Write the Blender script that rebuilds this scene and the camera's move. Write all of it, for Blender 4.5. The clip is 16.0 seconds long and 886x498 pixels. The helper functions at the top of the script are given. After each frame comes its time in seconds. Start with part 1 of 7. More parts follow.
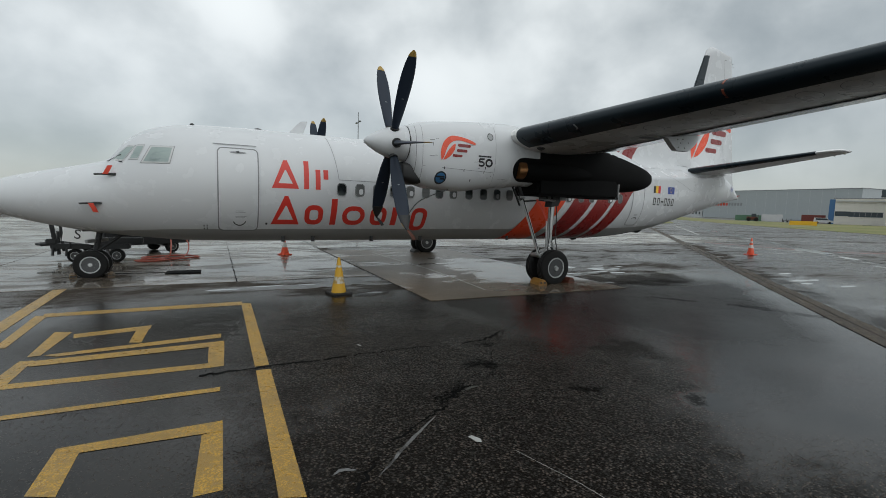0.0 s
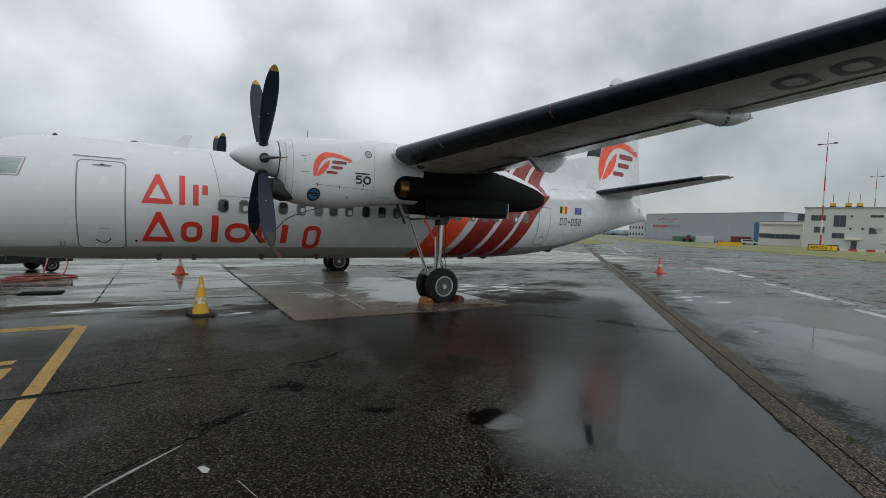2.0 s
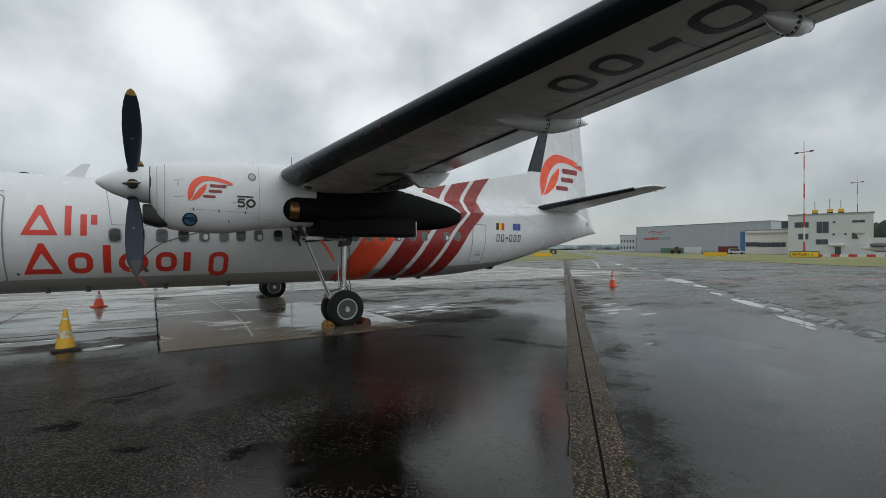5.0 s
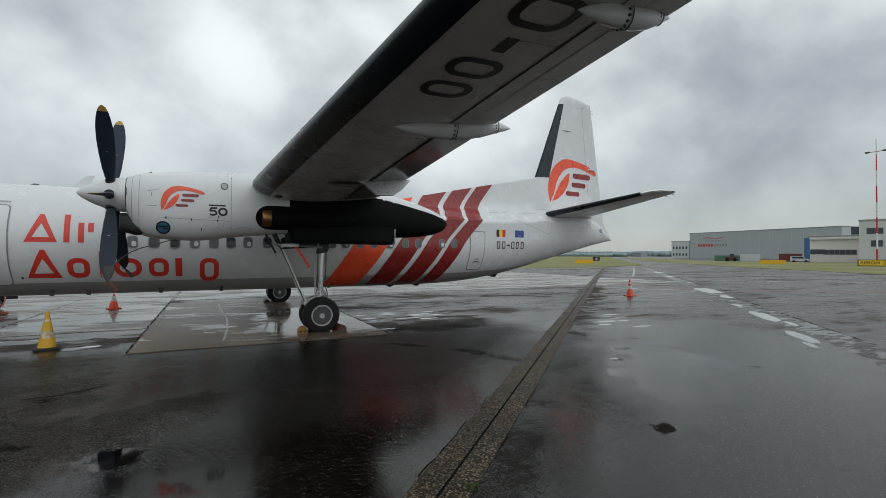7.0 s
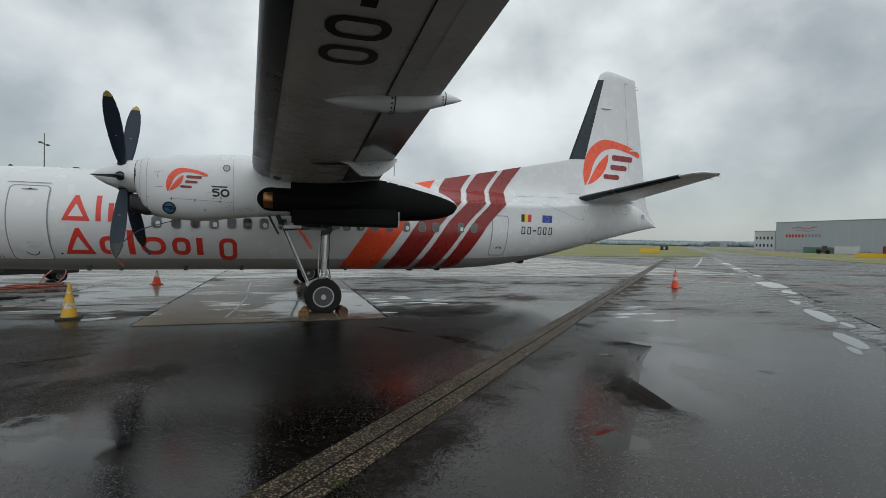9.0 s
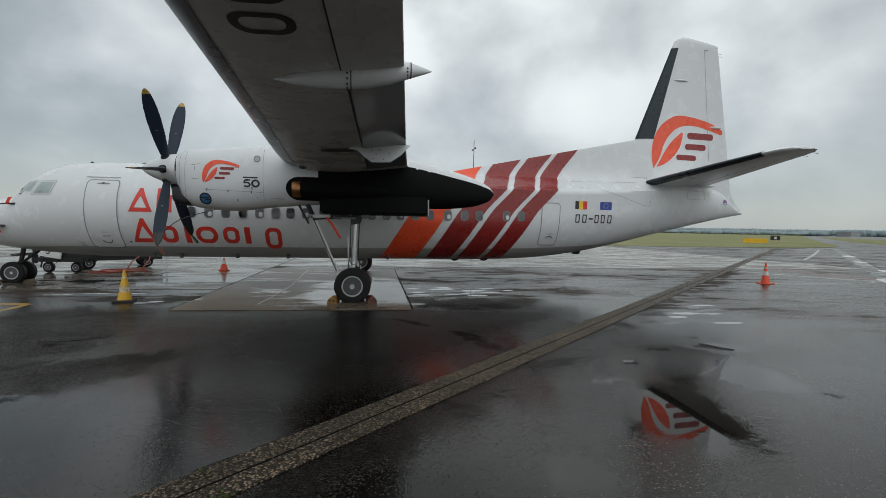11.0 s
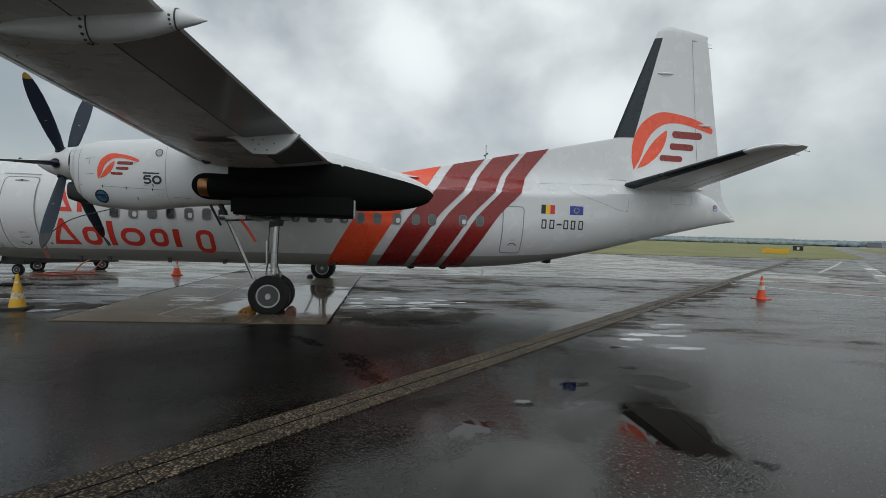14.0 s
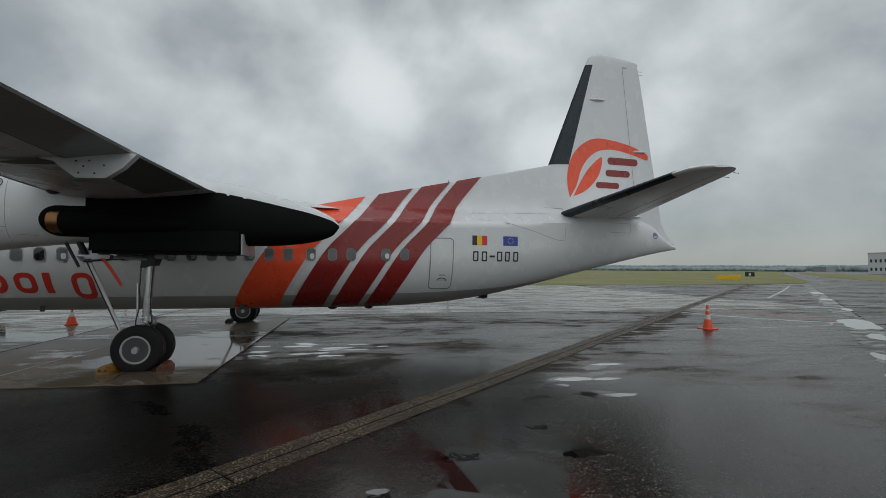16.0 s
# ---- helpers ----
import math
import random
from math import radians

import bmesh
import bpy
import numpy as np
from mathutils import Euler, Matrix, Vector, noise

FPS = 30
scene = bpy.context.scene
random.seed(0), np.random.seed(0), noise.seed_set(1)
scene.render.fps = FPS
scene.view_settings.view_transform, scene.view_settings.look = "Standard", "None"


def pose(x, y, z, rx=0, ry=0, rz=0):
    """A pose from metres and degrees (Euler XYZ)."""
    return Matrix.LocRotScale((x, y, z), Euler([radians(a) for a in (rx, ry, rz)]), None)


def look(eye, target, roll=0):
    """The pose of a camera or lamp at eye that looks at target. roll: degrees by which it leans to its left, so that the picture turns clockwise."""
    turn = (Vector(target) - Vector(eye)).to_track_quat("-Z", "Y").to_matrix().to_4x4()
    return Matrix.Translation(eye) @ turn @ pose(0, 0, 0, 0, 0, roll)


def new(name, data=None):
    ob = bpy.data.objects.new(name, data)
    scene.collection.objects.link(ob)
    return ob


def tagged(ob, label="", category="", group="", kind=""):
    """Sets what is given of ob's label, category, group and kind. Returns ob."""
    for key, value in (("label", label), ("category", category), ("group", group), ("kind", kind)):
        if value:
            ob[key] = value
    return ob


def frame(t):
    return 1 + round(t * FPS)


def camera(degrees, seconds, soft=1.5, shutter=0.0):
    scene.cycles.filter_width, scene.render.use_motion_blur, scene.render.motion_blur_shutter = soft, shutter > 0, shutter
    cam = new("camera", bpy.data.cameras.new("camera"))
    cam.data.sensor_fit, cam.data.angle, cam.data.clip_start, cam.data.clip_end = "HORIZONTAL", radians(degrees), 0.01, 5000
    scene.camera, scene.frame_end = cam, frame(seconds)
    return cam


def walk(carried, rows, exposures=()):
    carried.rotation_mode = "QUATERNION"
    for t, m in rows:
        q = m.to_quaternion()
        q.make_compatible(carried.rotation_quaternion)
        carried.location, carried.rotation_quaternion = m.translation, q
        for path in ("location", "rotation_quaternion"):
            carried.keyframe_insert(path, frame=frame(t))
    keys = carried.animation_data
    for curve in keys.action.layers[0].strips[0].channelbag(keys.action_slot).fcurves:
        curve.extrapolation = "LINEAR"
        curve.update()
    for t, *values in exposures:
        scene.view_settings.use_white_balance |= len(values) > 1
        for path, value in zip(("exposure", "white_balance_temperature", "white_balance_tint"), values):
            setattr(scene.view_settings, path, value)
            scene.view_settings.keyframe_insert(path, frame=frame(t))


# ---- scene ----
cam = camera(88.9, 16.0, soft=0.5)
EXPOSURES = [(0, 0.0), (13.0, 0.0), (14.5, -0.12), (16, -0.35)]
PATH = [
    (0, (-7.055, -12.036, 1.723), (-6.157, -10.259, 1.537), 1.7),
    (0.5, (-6.675, -12.212, 1.695), (-5.765, -10.442, 1.503), 2.4),
    (1, (-6.351, -12.417, 1.715), (-5.382, -10.676, 1.549), 2.1),
    (1.5, (-5.981, -12.518, 1.697), (-4.968, -10.798, 1.571), 2.1),
    (2, (-5.617, -12.716, 1.731), (-4.551, -11.027, 1.639), 2.1),
    (2.5, (-5.307, -12.896, 1.753), (-4.218, -11.219, 1.682), 1.7),
    (3, (-4.988, -12.999, 1.72), (-3.858, -11.35, 1.682), 0.9),
    (3.5, (-4.688, -13.2, 1.732), (-3.515, -11.58, 1.722), 0.1),
    (4, (-4.409, -13.352, 1.724), (-3.252, -11.721, 1.724), -0.5),
    (6.3, (-2.72, -14.09, 1.75), (-1.738, -12.348, 1.761), 0.7),
    (6.5, (-2.593, -14.174, 1.755), (-1.619, -12.427, 1.776), 0.3),
    (7, (-2.253, -14.347, 1.77), (-1.341, -12.567, 1.797), 0.2),
    (7.5, (-1.888, -14.382, 1.779), (-1.041, -12.57, 1.785), 0.9),
    (8, (-1.55, -14.48, 1.758), (-0.763, -12.642, 1.756), 1.1),
    (8.5, (-1.209, -14.599, 1.771), (-0.496, -12.73, 1.76), 0.4),
    (9, (-0.847, -14.594, 1.744), (-0.187, -12.706, 1.705), 1.2),
    (9.5, (-0.489, -14.571, 1.729), (0.102, -12.661, 1.658), 1.8),
    (9.7, (-0.36, -14.572, 1.748), (0.187, -12.65, 1.674), 1.9),
    (11.8, (1.035, -14.149, 1.767), (1.267, -12.166, 1.654), 1.1),
    (12, (1.176, -14.09, 1.756), (1.417, -12.109, 1.628), 1.7),
    (12.5, (1.476, -13.944, 1.78), (1.759, -11.97, 1.625), 3.6),
    (13, (1.824, -13.843, 1.775), (2.054, -11.862, 1.628), 3.8),
    (13.5, (2.146, -13.666, 1.762), (2.351, -11.68, 1.645), 2.9),
    (14, (2.475, -13.431, 1.783), (2.702, -11.445, 1.713), 1.8),
    (14.5, (2.826, -13.244, 1.809), (3.074, -11.26, 1.778), 1.2),
    (15, (3.141, -13.011, 1.774), (3.404, -11.029, 1.769), 1.0),
    (15.5, (3.426, -12.734, 1.777), (3.747, -10.761, 1.848), 0.7),
    (16, (3.758, -12.521, 1.802), (4.118, -10.556, 1.889), 0.3),
]
walk(cam, [(t, look(eye, target, roll)) for t, eye, target, roll in PATH], exposures=EXPOSURES)

# ---- world, sun, exposure ----
SUN_AZ, SUN_EL = -75.0, 48.0          # degrees from +x towards +y, and above the horizon
world = bpy.data.worlds.new("overcast_sky")
scene.world = world
world.use_nodes = True
wn, wl = world.node_tree.nodes, world.node_tree.links
for n in list(wn):
    wn.remove(n)


def wmath(op, a, b=None, c=None):
    n = wn.new("ShaderNodeMath")
    n.operation = op
    for i, v in enumerate((a, b, c)):
        if v is None:
            continue
        if isinstance(v, (int, float)):
            n.inputs[i].default_value = v
        else:
            wl.new(v, n.inputs[i])
    return n.outputs[0]


w_tc = wn.new("ShaderNodeTexCoord")
w_sep = wn.new("ShaderNodeSeparateXYZ")
wl.new(w_tc.outputs["Generated"], w_sep.inputs[0])
w_up = wmath("MAXIMUM", w_sep.outputs["Z"], 0.0)
w_map = wn.new("ShaderNodeMapping")
w_map.inputs["Location"].default_value = (3.1, 0.7, 1.9)
w_map.inputs["Scale"].default_value = (1.0, 1.0, 1.25)
wl.new(w_tc.outputs["Generated"], w_map.inputs[0])


def wnoise(scale, detail, rough, dist):
    n = wn.new("ShaderNodeTexNoise")
    n.inputs["Scale"].default_value, n.inputs["Detail"].default_value, n.inputs["Roughness"].default_value, n.inputs["Distortion"].default_value = scale, detail, rough, dist
    wl.new(w_map.outputs[0], n.inputs["Vector"])
    return n.outputs["Fac"]


w_cloud = wmath("ADD", wmath("MULTIPLY", wnoise(4.6, 8.0, 0.48, 0.10), 0.54), wmath("MULTIPLY", wnoise(1.9, 3.0, 0.5, 0.0), 0.46))
# gaps where the cloud is thinner, denser where negative: bearing, height, sharpness, strength
# (82, 40) and (30, 29) lie out of view, added to tune ground reflections
for az, el, n_, k_ in ((80, 22, 7, 0.075), (88, 20.5, 240, 0.17), (65, 15, 170, 0.15), (55, 24, 110, 0.10), (36, 22, 60, 0.07), (108, 18, 260, 0.04), (125, 27, 60, 0.09), (82, 40, 34, -0.10), (30, 29, 60, 0.05), (122, 13, 12, -0.07), (65, 14.5, 1100, 0.10), (88, 20.5, 900, 0.10)):
    w_dot = wn.new("ShaderNodeVectorMath")
    w_dot.operation = "DOT_PRODUCT"
    w_dot.inputs[1].default_value = Vector((math.cos(radians(az)) * math.cos(radians(el)), math.sin(radians(az)) * math.cos(radians(el)), math.sin(radians(el))))
    wl.new(w_tc.outputs["Generated"], w_dot.inputs[0])
    w_cloud = wmath("ADD", w_cloud, wmath("MULTIPLY", wmath("POWER", wmath("MAXIMUM", w_dot.outputs["Value"], 0.0), float(n_)), k_))
w_ramp = wn.new("ShaderNodeValToRGB")
w_ramp.color_ramp.interpolation = "B_SPLINE"
e = w_ramp.color_ramp.elements
e[0].position, e[0].color = 0.39, (0.33, 0.368, 0.376, 1)
e[1].position, e[1].color = 0.69, (0.96, 1.00, 0.99, 1)
m_ = w_ramp.color_ramp.elements.new(0.50)
m_.color = (0.465, 0.504, 0.508, 1)
wl.new(w_cloud, w_ramp.inputs[0])
# an overcast sky brightens towards the zenith
w_glow2 = wmath("MULTIPLY_ADD", wmath("POWER", w_up, 1.5), 0.72, 0.74)
# and towards the side where the sun stands behind the cloud
w_sunward = wn.new("ShaderNodeVectorMath")
w_sunward.operation = "DOT_PRODUCT"
w_sunward.inputs[1].default_value = Vector((math.cos(radians(SUN_AZ)), math.sin(radians(SUN_AZ)), 0.2)).normalized()
wl.new(w_tc.outputs["Generated"], w_sunward.inputs[0])
w_near = wmath("POWER", wmath("MAXIMUM", w_sunward.outputs["Value"], 0.0), 2.0)
w_glow2 = wmath("MULTIPLY_ADD", w_near, 0.62, w_glow2)
# even grey haze towards the horizon
w_haze = wmath("POWER", wmath("SUBTRACT", 1.0, wmath("MINIMUM", wmath("MULTIPLY", w_up, 4.2), 1.0)), 1.6)
w_mul = wn.new("ShaderNodeVectorMath")
w_mul.operation = "SCALE"
wl.new(w_ramp.outputs["Color"], w_mul.inputs[0])
wl.new(w_glow2, w_mul.inputs["Scale"])
w_mix = wn.new("ShaderNodeMix")
w_mix.data_type = "RGBA"
w_mix.inputs["B"].default_value = (0.37, 0.402, 0.402, 1)
wl.new(wmath("MULTIPLY", w_haze, wmath("MULTIPLY_ADD", w_near, -0.8, 0.9)), w_mix.inputs["Factor"])
wl.new(w_mul.outputs[0], w_mix.inputs["A"])
w_bg = wn.new("ShaderNodeBackground")
wl.new(w_mix.outputs["Result"], w_bg.inputs["Color"])
w_bg.inputs["Strength"].default_value = 1.02
w_sky = wn.new("ShaderNodeTexSky")
w_sky.sky_type, w_sky.sun_disc = "NISHITA", False
w_sky.sun_elevation, w_sky.sun_rotation = radians(SUN_EL), radians(90 - SUN_AZ)
w_bg2 = wn.new("ShaderNodeBackground")
wl.new(w_sky.outputs[0], w_bg2.inputs["Color"])
w_bg2.inputs["Strength"].default_value = 0.02
w_add = wn.new("ShaderNodeAddShader")
w_out = wn.new("ShaderNodeOutputWorld")
wl.new(w_bg.outputs[0], w_add.inputs[0])
wl.new(w_bg2.outputs[0], w_add.inputs[1])
wl.new(w_add.outputs[0], w_out.inputs["Surface"])

sv = Vector((math.cos(radians(SUN_AZ)) * math.cos(radians(SUN_EL)), math.sin(radians(SUN_AZ)) * math.cos(radians(SUN_EL)), math.sin(radians(SUN_EL))))
sun_data = bpy.data.lights.new("sun", "SUN")
sun_data.energy, sun_data.angle, sun_data.color = 0.42, radians(80), (1.0, 0.97, 0.93)
sun = new("sun", sun_data)
sun.matrix_world = look(sv * 100, (0, 0, 0))


# ---- materials ----
class Mat:
    """A node material with short ways to make its nodes."""

    def __init__(self, name, colour=(0.5, 0.5, 0.5), rough=0.5, metal=0.0, coat=0.0):
        self.m = bpy.data.materials.new(name)
        self.m.use_nodes = True
        self.n, self.l = self.m.node_tree.nodes, self.m.node_tree.links
        self.b = self.n["Principled BSDF"]
        self.b.inputs["Base Color"].default_value = (*colour, 1)
        self.b.inputs["Roughness"].default_value = rough
        self.b.inputs["Metallic"].default_value = metal
        self.b.inputs["Coat Weight"].default_value = coat
        self.b.inputs["Coat Roughness"].default_value = 0.08
        self.tc = self.n.new("ShaderNodeTexCoord")

    def link(self, a, b):
        self.l.new(a, b)

    def noise(self, scale, detail=4.0, rough=0.55, dist=0.0, vec=None, stretch=None):
        n = self.n.new("ShaderNodeTexNoise")
        n.inputs["Scale"].default_value, n.inputs["Detail"].default_value = scale, detail
        n.inputs["Roughness"].default_value, n.inputs["Distortion"].default_value = rough, dist
        src = vec or self.tc.outputs["Object"]
        if stretch:
            mp = self.n.new("ShaderNodeMapping")
            mp.inputs["Scale"].default_value = stretch
            self.link(src, mp.inputs[0])
            src = mp.outputs[0]
        self.link(src, n.inputs["Vector"])
        return n.outputs["Fac"]

    def voronoi(self, scale, out="Distance", feature="F1"):
        n = self.n.new("ShaderNodeTexVoronoi")
        n.feature = feature
        n.inputs["Scale"].default_value = scale
        self.link(self.tc.outputs["Object"], n.inputs["Vector"])
        return n.outputs[out]

    def math(self, op, a, b=None, c=None, clamp=False):
        n = self.n.new("ShaderNodeMath")
        n.operation, n.use_clamp = op, clamp
        for i, v in enumerate((a, b, c)):
            if v is None:
                continue
            if isinstance(v, (int, float)):
                n.inputs[i].default_value = v
            else:
                self.link(v, n.inputs[i])
        return n.outputs[0]

    def step(self, v, lo, hi):
        n = self.n.new("ShaderNodeMapRange")
        n.interpolation_type = "SMOOTHSTEP"
        n.inputs["From Min"].default_value, n.inputs["From Max"].default_value = lo, hi
        self.link(v, n.inputs["Value"])
        return n.outputs["Result"]

    def mix(self, fac, a, b):
        n = self.n.new("ShaderNodeMix")
        n.data_type = "RGBA"
        for key, v in (("A", a), ("B", b)):
            if isinstance(v, tuple):
                n.inputs[key].default_value = (*v, 1)
            else:
                self.link(v, n.inputs[key])
        if isinstance(fac, (int, float)):
            n.inputs["Factor"].default_value = fac
        else:
            self.link(fac, n.inputs["Factor"])
        return n.outputs["Result"]

    def base(self, c):
        self.link(c, self.b.inputs["Base Color"])
        return self

    def rough(self, r):
        self.link(r, self.b.inputs["Roughness"])
        return self

    def bump(self, h, strength, dist):
        n = self.n.new("ShaderNodeBump")
        n.inputs["Distance"].default_value = dist
        if isinstance(strength, (int, float)):
            n.inputs["Strength"].default_value = strength
        else:
            self.link(strength, n.inputs["Strength"])
        self.link(h, n.inputs["Height"])
        self.link(n.outputs[0], self.b.inputs["Normal"])
        return self


def paint(name, colour, dirt=0.15, rough=0.28, dark=None, coat=0.0):
    """Aircraft or vehicle paint: faint blotches, streaks of dirt and an uneven gloss."""
    m = Mat(name, colour, rough, coat=coat)
    dark = dark or tuple(c * 0.55 for c in colour)
    big = m.step(m.noise(0.9, 5), 0.42, 0.75)
    streak = m.step(m.noise(3.0, 6, 0.6, 0.2, stretch=(0.5, 3.0, 2.2)), 0.5, 0.85)
    f = m.math("MULTIPLY", m.math("ADD", big, streak), dirt * 0.6)
    m.base(m.mix(f, colour, dark))
    m.rough(m.math("MULTIPLY_ADD", m.noise(2.5, 4), 0.16, rough - 0.06))
    m.bump(m.noise(1.1, 2), 0.03, 0.01)
    return m.m


WHITE = paint("white_paint", (0.65, 0.66, 0.67), 0.035, 0.24)
WING_GREY = paint("grey_wing_paint", (0.82, 0.81, 0.79), 0.60, 0.26, dark=(0.42, 0.41, 0.385))
TAIL_GREY = paint("pale_tailplane_paint", (0.84, 0.84, 0.84), 0.25, 0.28)
FLAP_GREY = paint("glossy_grey_flap_paint", (0.30, 0.31, 0.325), 0.3, 0.10)
BELLY = paint("grey_belly_paint", (0.33, 0.33, 0.32), 0.4, 0.3)
ORANGE = paint("orange_red_paint", (0.80, 0.085, 0.03), 0.12, 0.26)
MAROON = paint("maroon_paint", (0.23, 0.018, 0.016), 0.12, 0.26)
RED_TEXT = paint("red_lettering_paint", (0.66, 0.045, 0.03), 0.12, 0.3)
BLACK_TEXT = paint("black_lettering_paint", (0.02, 0.02, 0.022), 0.1, 0.35)
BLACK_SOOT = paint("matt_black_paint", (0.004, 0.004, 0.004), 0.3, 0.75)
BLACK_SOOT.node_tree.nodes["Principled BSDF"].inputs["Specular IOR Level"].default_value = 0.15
BOOT = paint("black_rubber_boot", (0.016, 0.026, 0.034), 0.5, 0.27)
BOOT.node_tree.nodes["Principled BSDF"].inputs["Specular IOR Level"].default_value = 0.28
SEAM = paint("grey_seam", (0.22, 0.225, 0.23), 0.2, 0.5)
DARK_SEAM = paint("dark_gap", (0.04, 0.04, 0.042), 0.2, 0.6)
JOINT_ORANGE = paint("orange_sealant", (0.30, 0.075, 0.04), 0.6, 0.5)
BLADE = paint("slate_blade_coating", (0.020, 0.029, 0.046), 0.3, 0.45)
BLADE.node_tree.nodes["Principled BSDF"].inputs["Specular IOR Level"].default_value = 0.25
YELLOW = paint("yellow_paint", (0.75, 0.42, 0.02), 0.3, 0.4)
BADGE = paint("light_blue_badge", (0.05, 0.17, 0.34), 0.2, 0.3)
TIP_YELLOW = paint("faded_yellow_tip", (0.42, 0.27, 0.07), 0.6, 0.5)
BLUE = paint("blue_paint", (0.02, 0.06, 0.32), 0.1, 0.3)
FLAG_BLACK = BLACK_TEXT
FLAG_YELLOW = paint("flag_yellow", (0.85, 0.55, 0.03), 0.1, 0.3)
FLAG_RED = paint("flag_red", (0.65, 0.03, 0.04), 0.1, 0.3)
RIM = paint("grey_wheel_paint", (0.27, 0.28, 0.28), 0.9, 0.45, dark=(0.05, 0.05, 0.048))
STEEL = Mat("worn_steel", (0.46, 0.46, 0.46), 0.32, 0.85).m
CHROME = Mat("chrome", (0.75, 0.75, 0.76), 0.1, 1.0).m
BRASS = paint("heat_tinted_steel", (0.30, 0.145, 0.06), 0.6, 0.35)
BRASS.node_tree.nodes["Principled BSDF"].inputs["Metallic"].default_value = 0.9
GEAR_GREY = paint("gear_grey_paint", (0.40, 0.41, 0.41), 0.5, 0.38)
GEAR_PALE = paint("pale_gear_paint", (0.58, 0.585, 0.58), 0.8, 0.35, dark=(0.2, 0.19, 0.17))
GEAR_DARK = paint("dull_gear_paint", (0.20, 0.205, 0.205), 0.7, 0.42)
RUBBER = paint("tyre_rubber", (0.006, 0.006, 0.006), 0.6, 0.7, dark=(0.018, 0.016, 0.014))
RUBBER.node_tree.nodes["Principled BSDF"].inputs["Specular IOR Level"].default_value = 0.3
RIM_RING = paint("pale_rim_paint", (0.46, 0.47, 0.47), 0.8, 0.4, dark=(0.12, 0.12, 0.115))
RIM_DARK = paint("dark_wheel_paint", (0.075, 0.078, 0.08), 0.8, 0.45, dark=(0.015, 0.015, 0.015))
DARK_STEEL = paint("dark_machinery_paint", (0.010, 0.0105, 0.011), 0.4, 0.5)
GLASS = Mat("dark_glass", (0.018, 0.021, 0.022), 0.06)
GLASS.base(GLASS.mix(GLASS.step(GLASS.noise(3.0), 0.4, 0.65), (0.012, 0.014, 0.015), (0.05, 0.06, 0.06)))
GLASS = GLASS.m
# pale patches stand in for sky mirrored in the cockpit panes
COCKPIT_GLASS = paint("cockpit_glass", (0.36, 0.43, 0.41), 1.0, 0.08, dark=(0.05, 0.08, 0.08))
BLIND = paint("lowered_blind", (0.13, 0.135, 0.135), 1.0, 0.10, dark=(0.03, 0.032, 0.033))
CONE_ORANGE = paint("orange_plastic", (0.72, 0.085, 0.03), 0.3, 0.45)
CONE_WHITE = paint("white_band", (0.55, 0.54, 0.51), 0.9, 0.45, dark=(0.2, 0.18, 0.13))
CONE_SCUFF = Mat("scuffed_band", (0.4, 0.36, 0.25), 0.5)
CONE_SCUFF.base(CONE_SCUFF.mix(CONE_SCUFF.step(CONE_SCUFF.noise(16.0, 6, 0.7), 0.42, 0.58), (0.52, 0.49, 0.42), (0.36, 0.22, 0.04)))
CONE_SCUFF = CONE_SCUFF.m
CONE_YELLOW = paint("yellow_plastic", (0.58, 0.32, 0.015), 0.4, 0.42)
BLACK_PLASTIC = paint("black_plastic", (0.02, 0.02, 0.02), 0.3, 0.5)
CHOCK = paint("yellow_chock_paint", (0.34, 0.16, 0.02), 1.0, 0.5, dark=(0.07, 0.035, 0.02))
CHOCK_BROWN = paint("dirty_wood", (0.16, 0.10, 0.045), 1.0, 0.6, dark=(0.03, 0.022, 0.014))
CHOCK_RED = paint("rusty_red_chock_paint", (0.13, 0.032, 0.015), 1.0, 0.55, dark=(0.05, 0.02, 0.012))
HOSE = paint("orange_hose", (0.30, 0.055, 0.03), 0.6, 0.5)
STREAMER = paint("red_streamer", (0.62, 0.05, 0.02), 0.3, 0.6)


# ---- building helpers ----
def finish(name, bm, mat, parent=None, label="", smooth=35):
    """One mesh object out of a bmesh, under a parent if there is one."""
    me = bpy.data.meshes.new(name)
    bmesh.ops.recalc_face_normals(bm, faces=bm.faces)
    bm.to_mesh(me)
    bm.free()
    for mt in (mat if isinstance(mat, (list, tuple)) else [mat]):
        me.materials.append(mt)
    if smooth:
        for p in me.polygons:
            p.use_smooth = True
        me.set_sharp_from_angle(angle=radians(smooth))
    ob = new(name, me)
    if parent is not None:
        ob.parent = parent
    if label:
        ob["label"] = label
    return ob


part = finish


def thing(name, label, category, group="", at=(0, 0, 0), rz=0.0, kind=""):
    ob = new(name)
    ob.matrix_world = pose(*at, 0, 0, rz)
    return tagged(ob, label, category, group, kind)


def loft(rings, cap=True, closed=True, bm=None):
    """Skin rings of equally many points."""
    bm = bm or bmesh.new()
    vs = [[bm.verts.new(p) for p in r] for r in rings]
    n = len(vs[0])
    for a, b in zip(vs, vs[1:]):
        for i in range(n if closed else n - 1):
            j = (i + 1) % n
            bm.faces.new((a[i], a[j], b[j], b[i]))
    if cap:
        bm.faces.new(vs[0][::-1])
        bm.faces.new(vs[-1])
    return bm


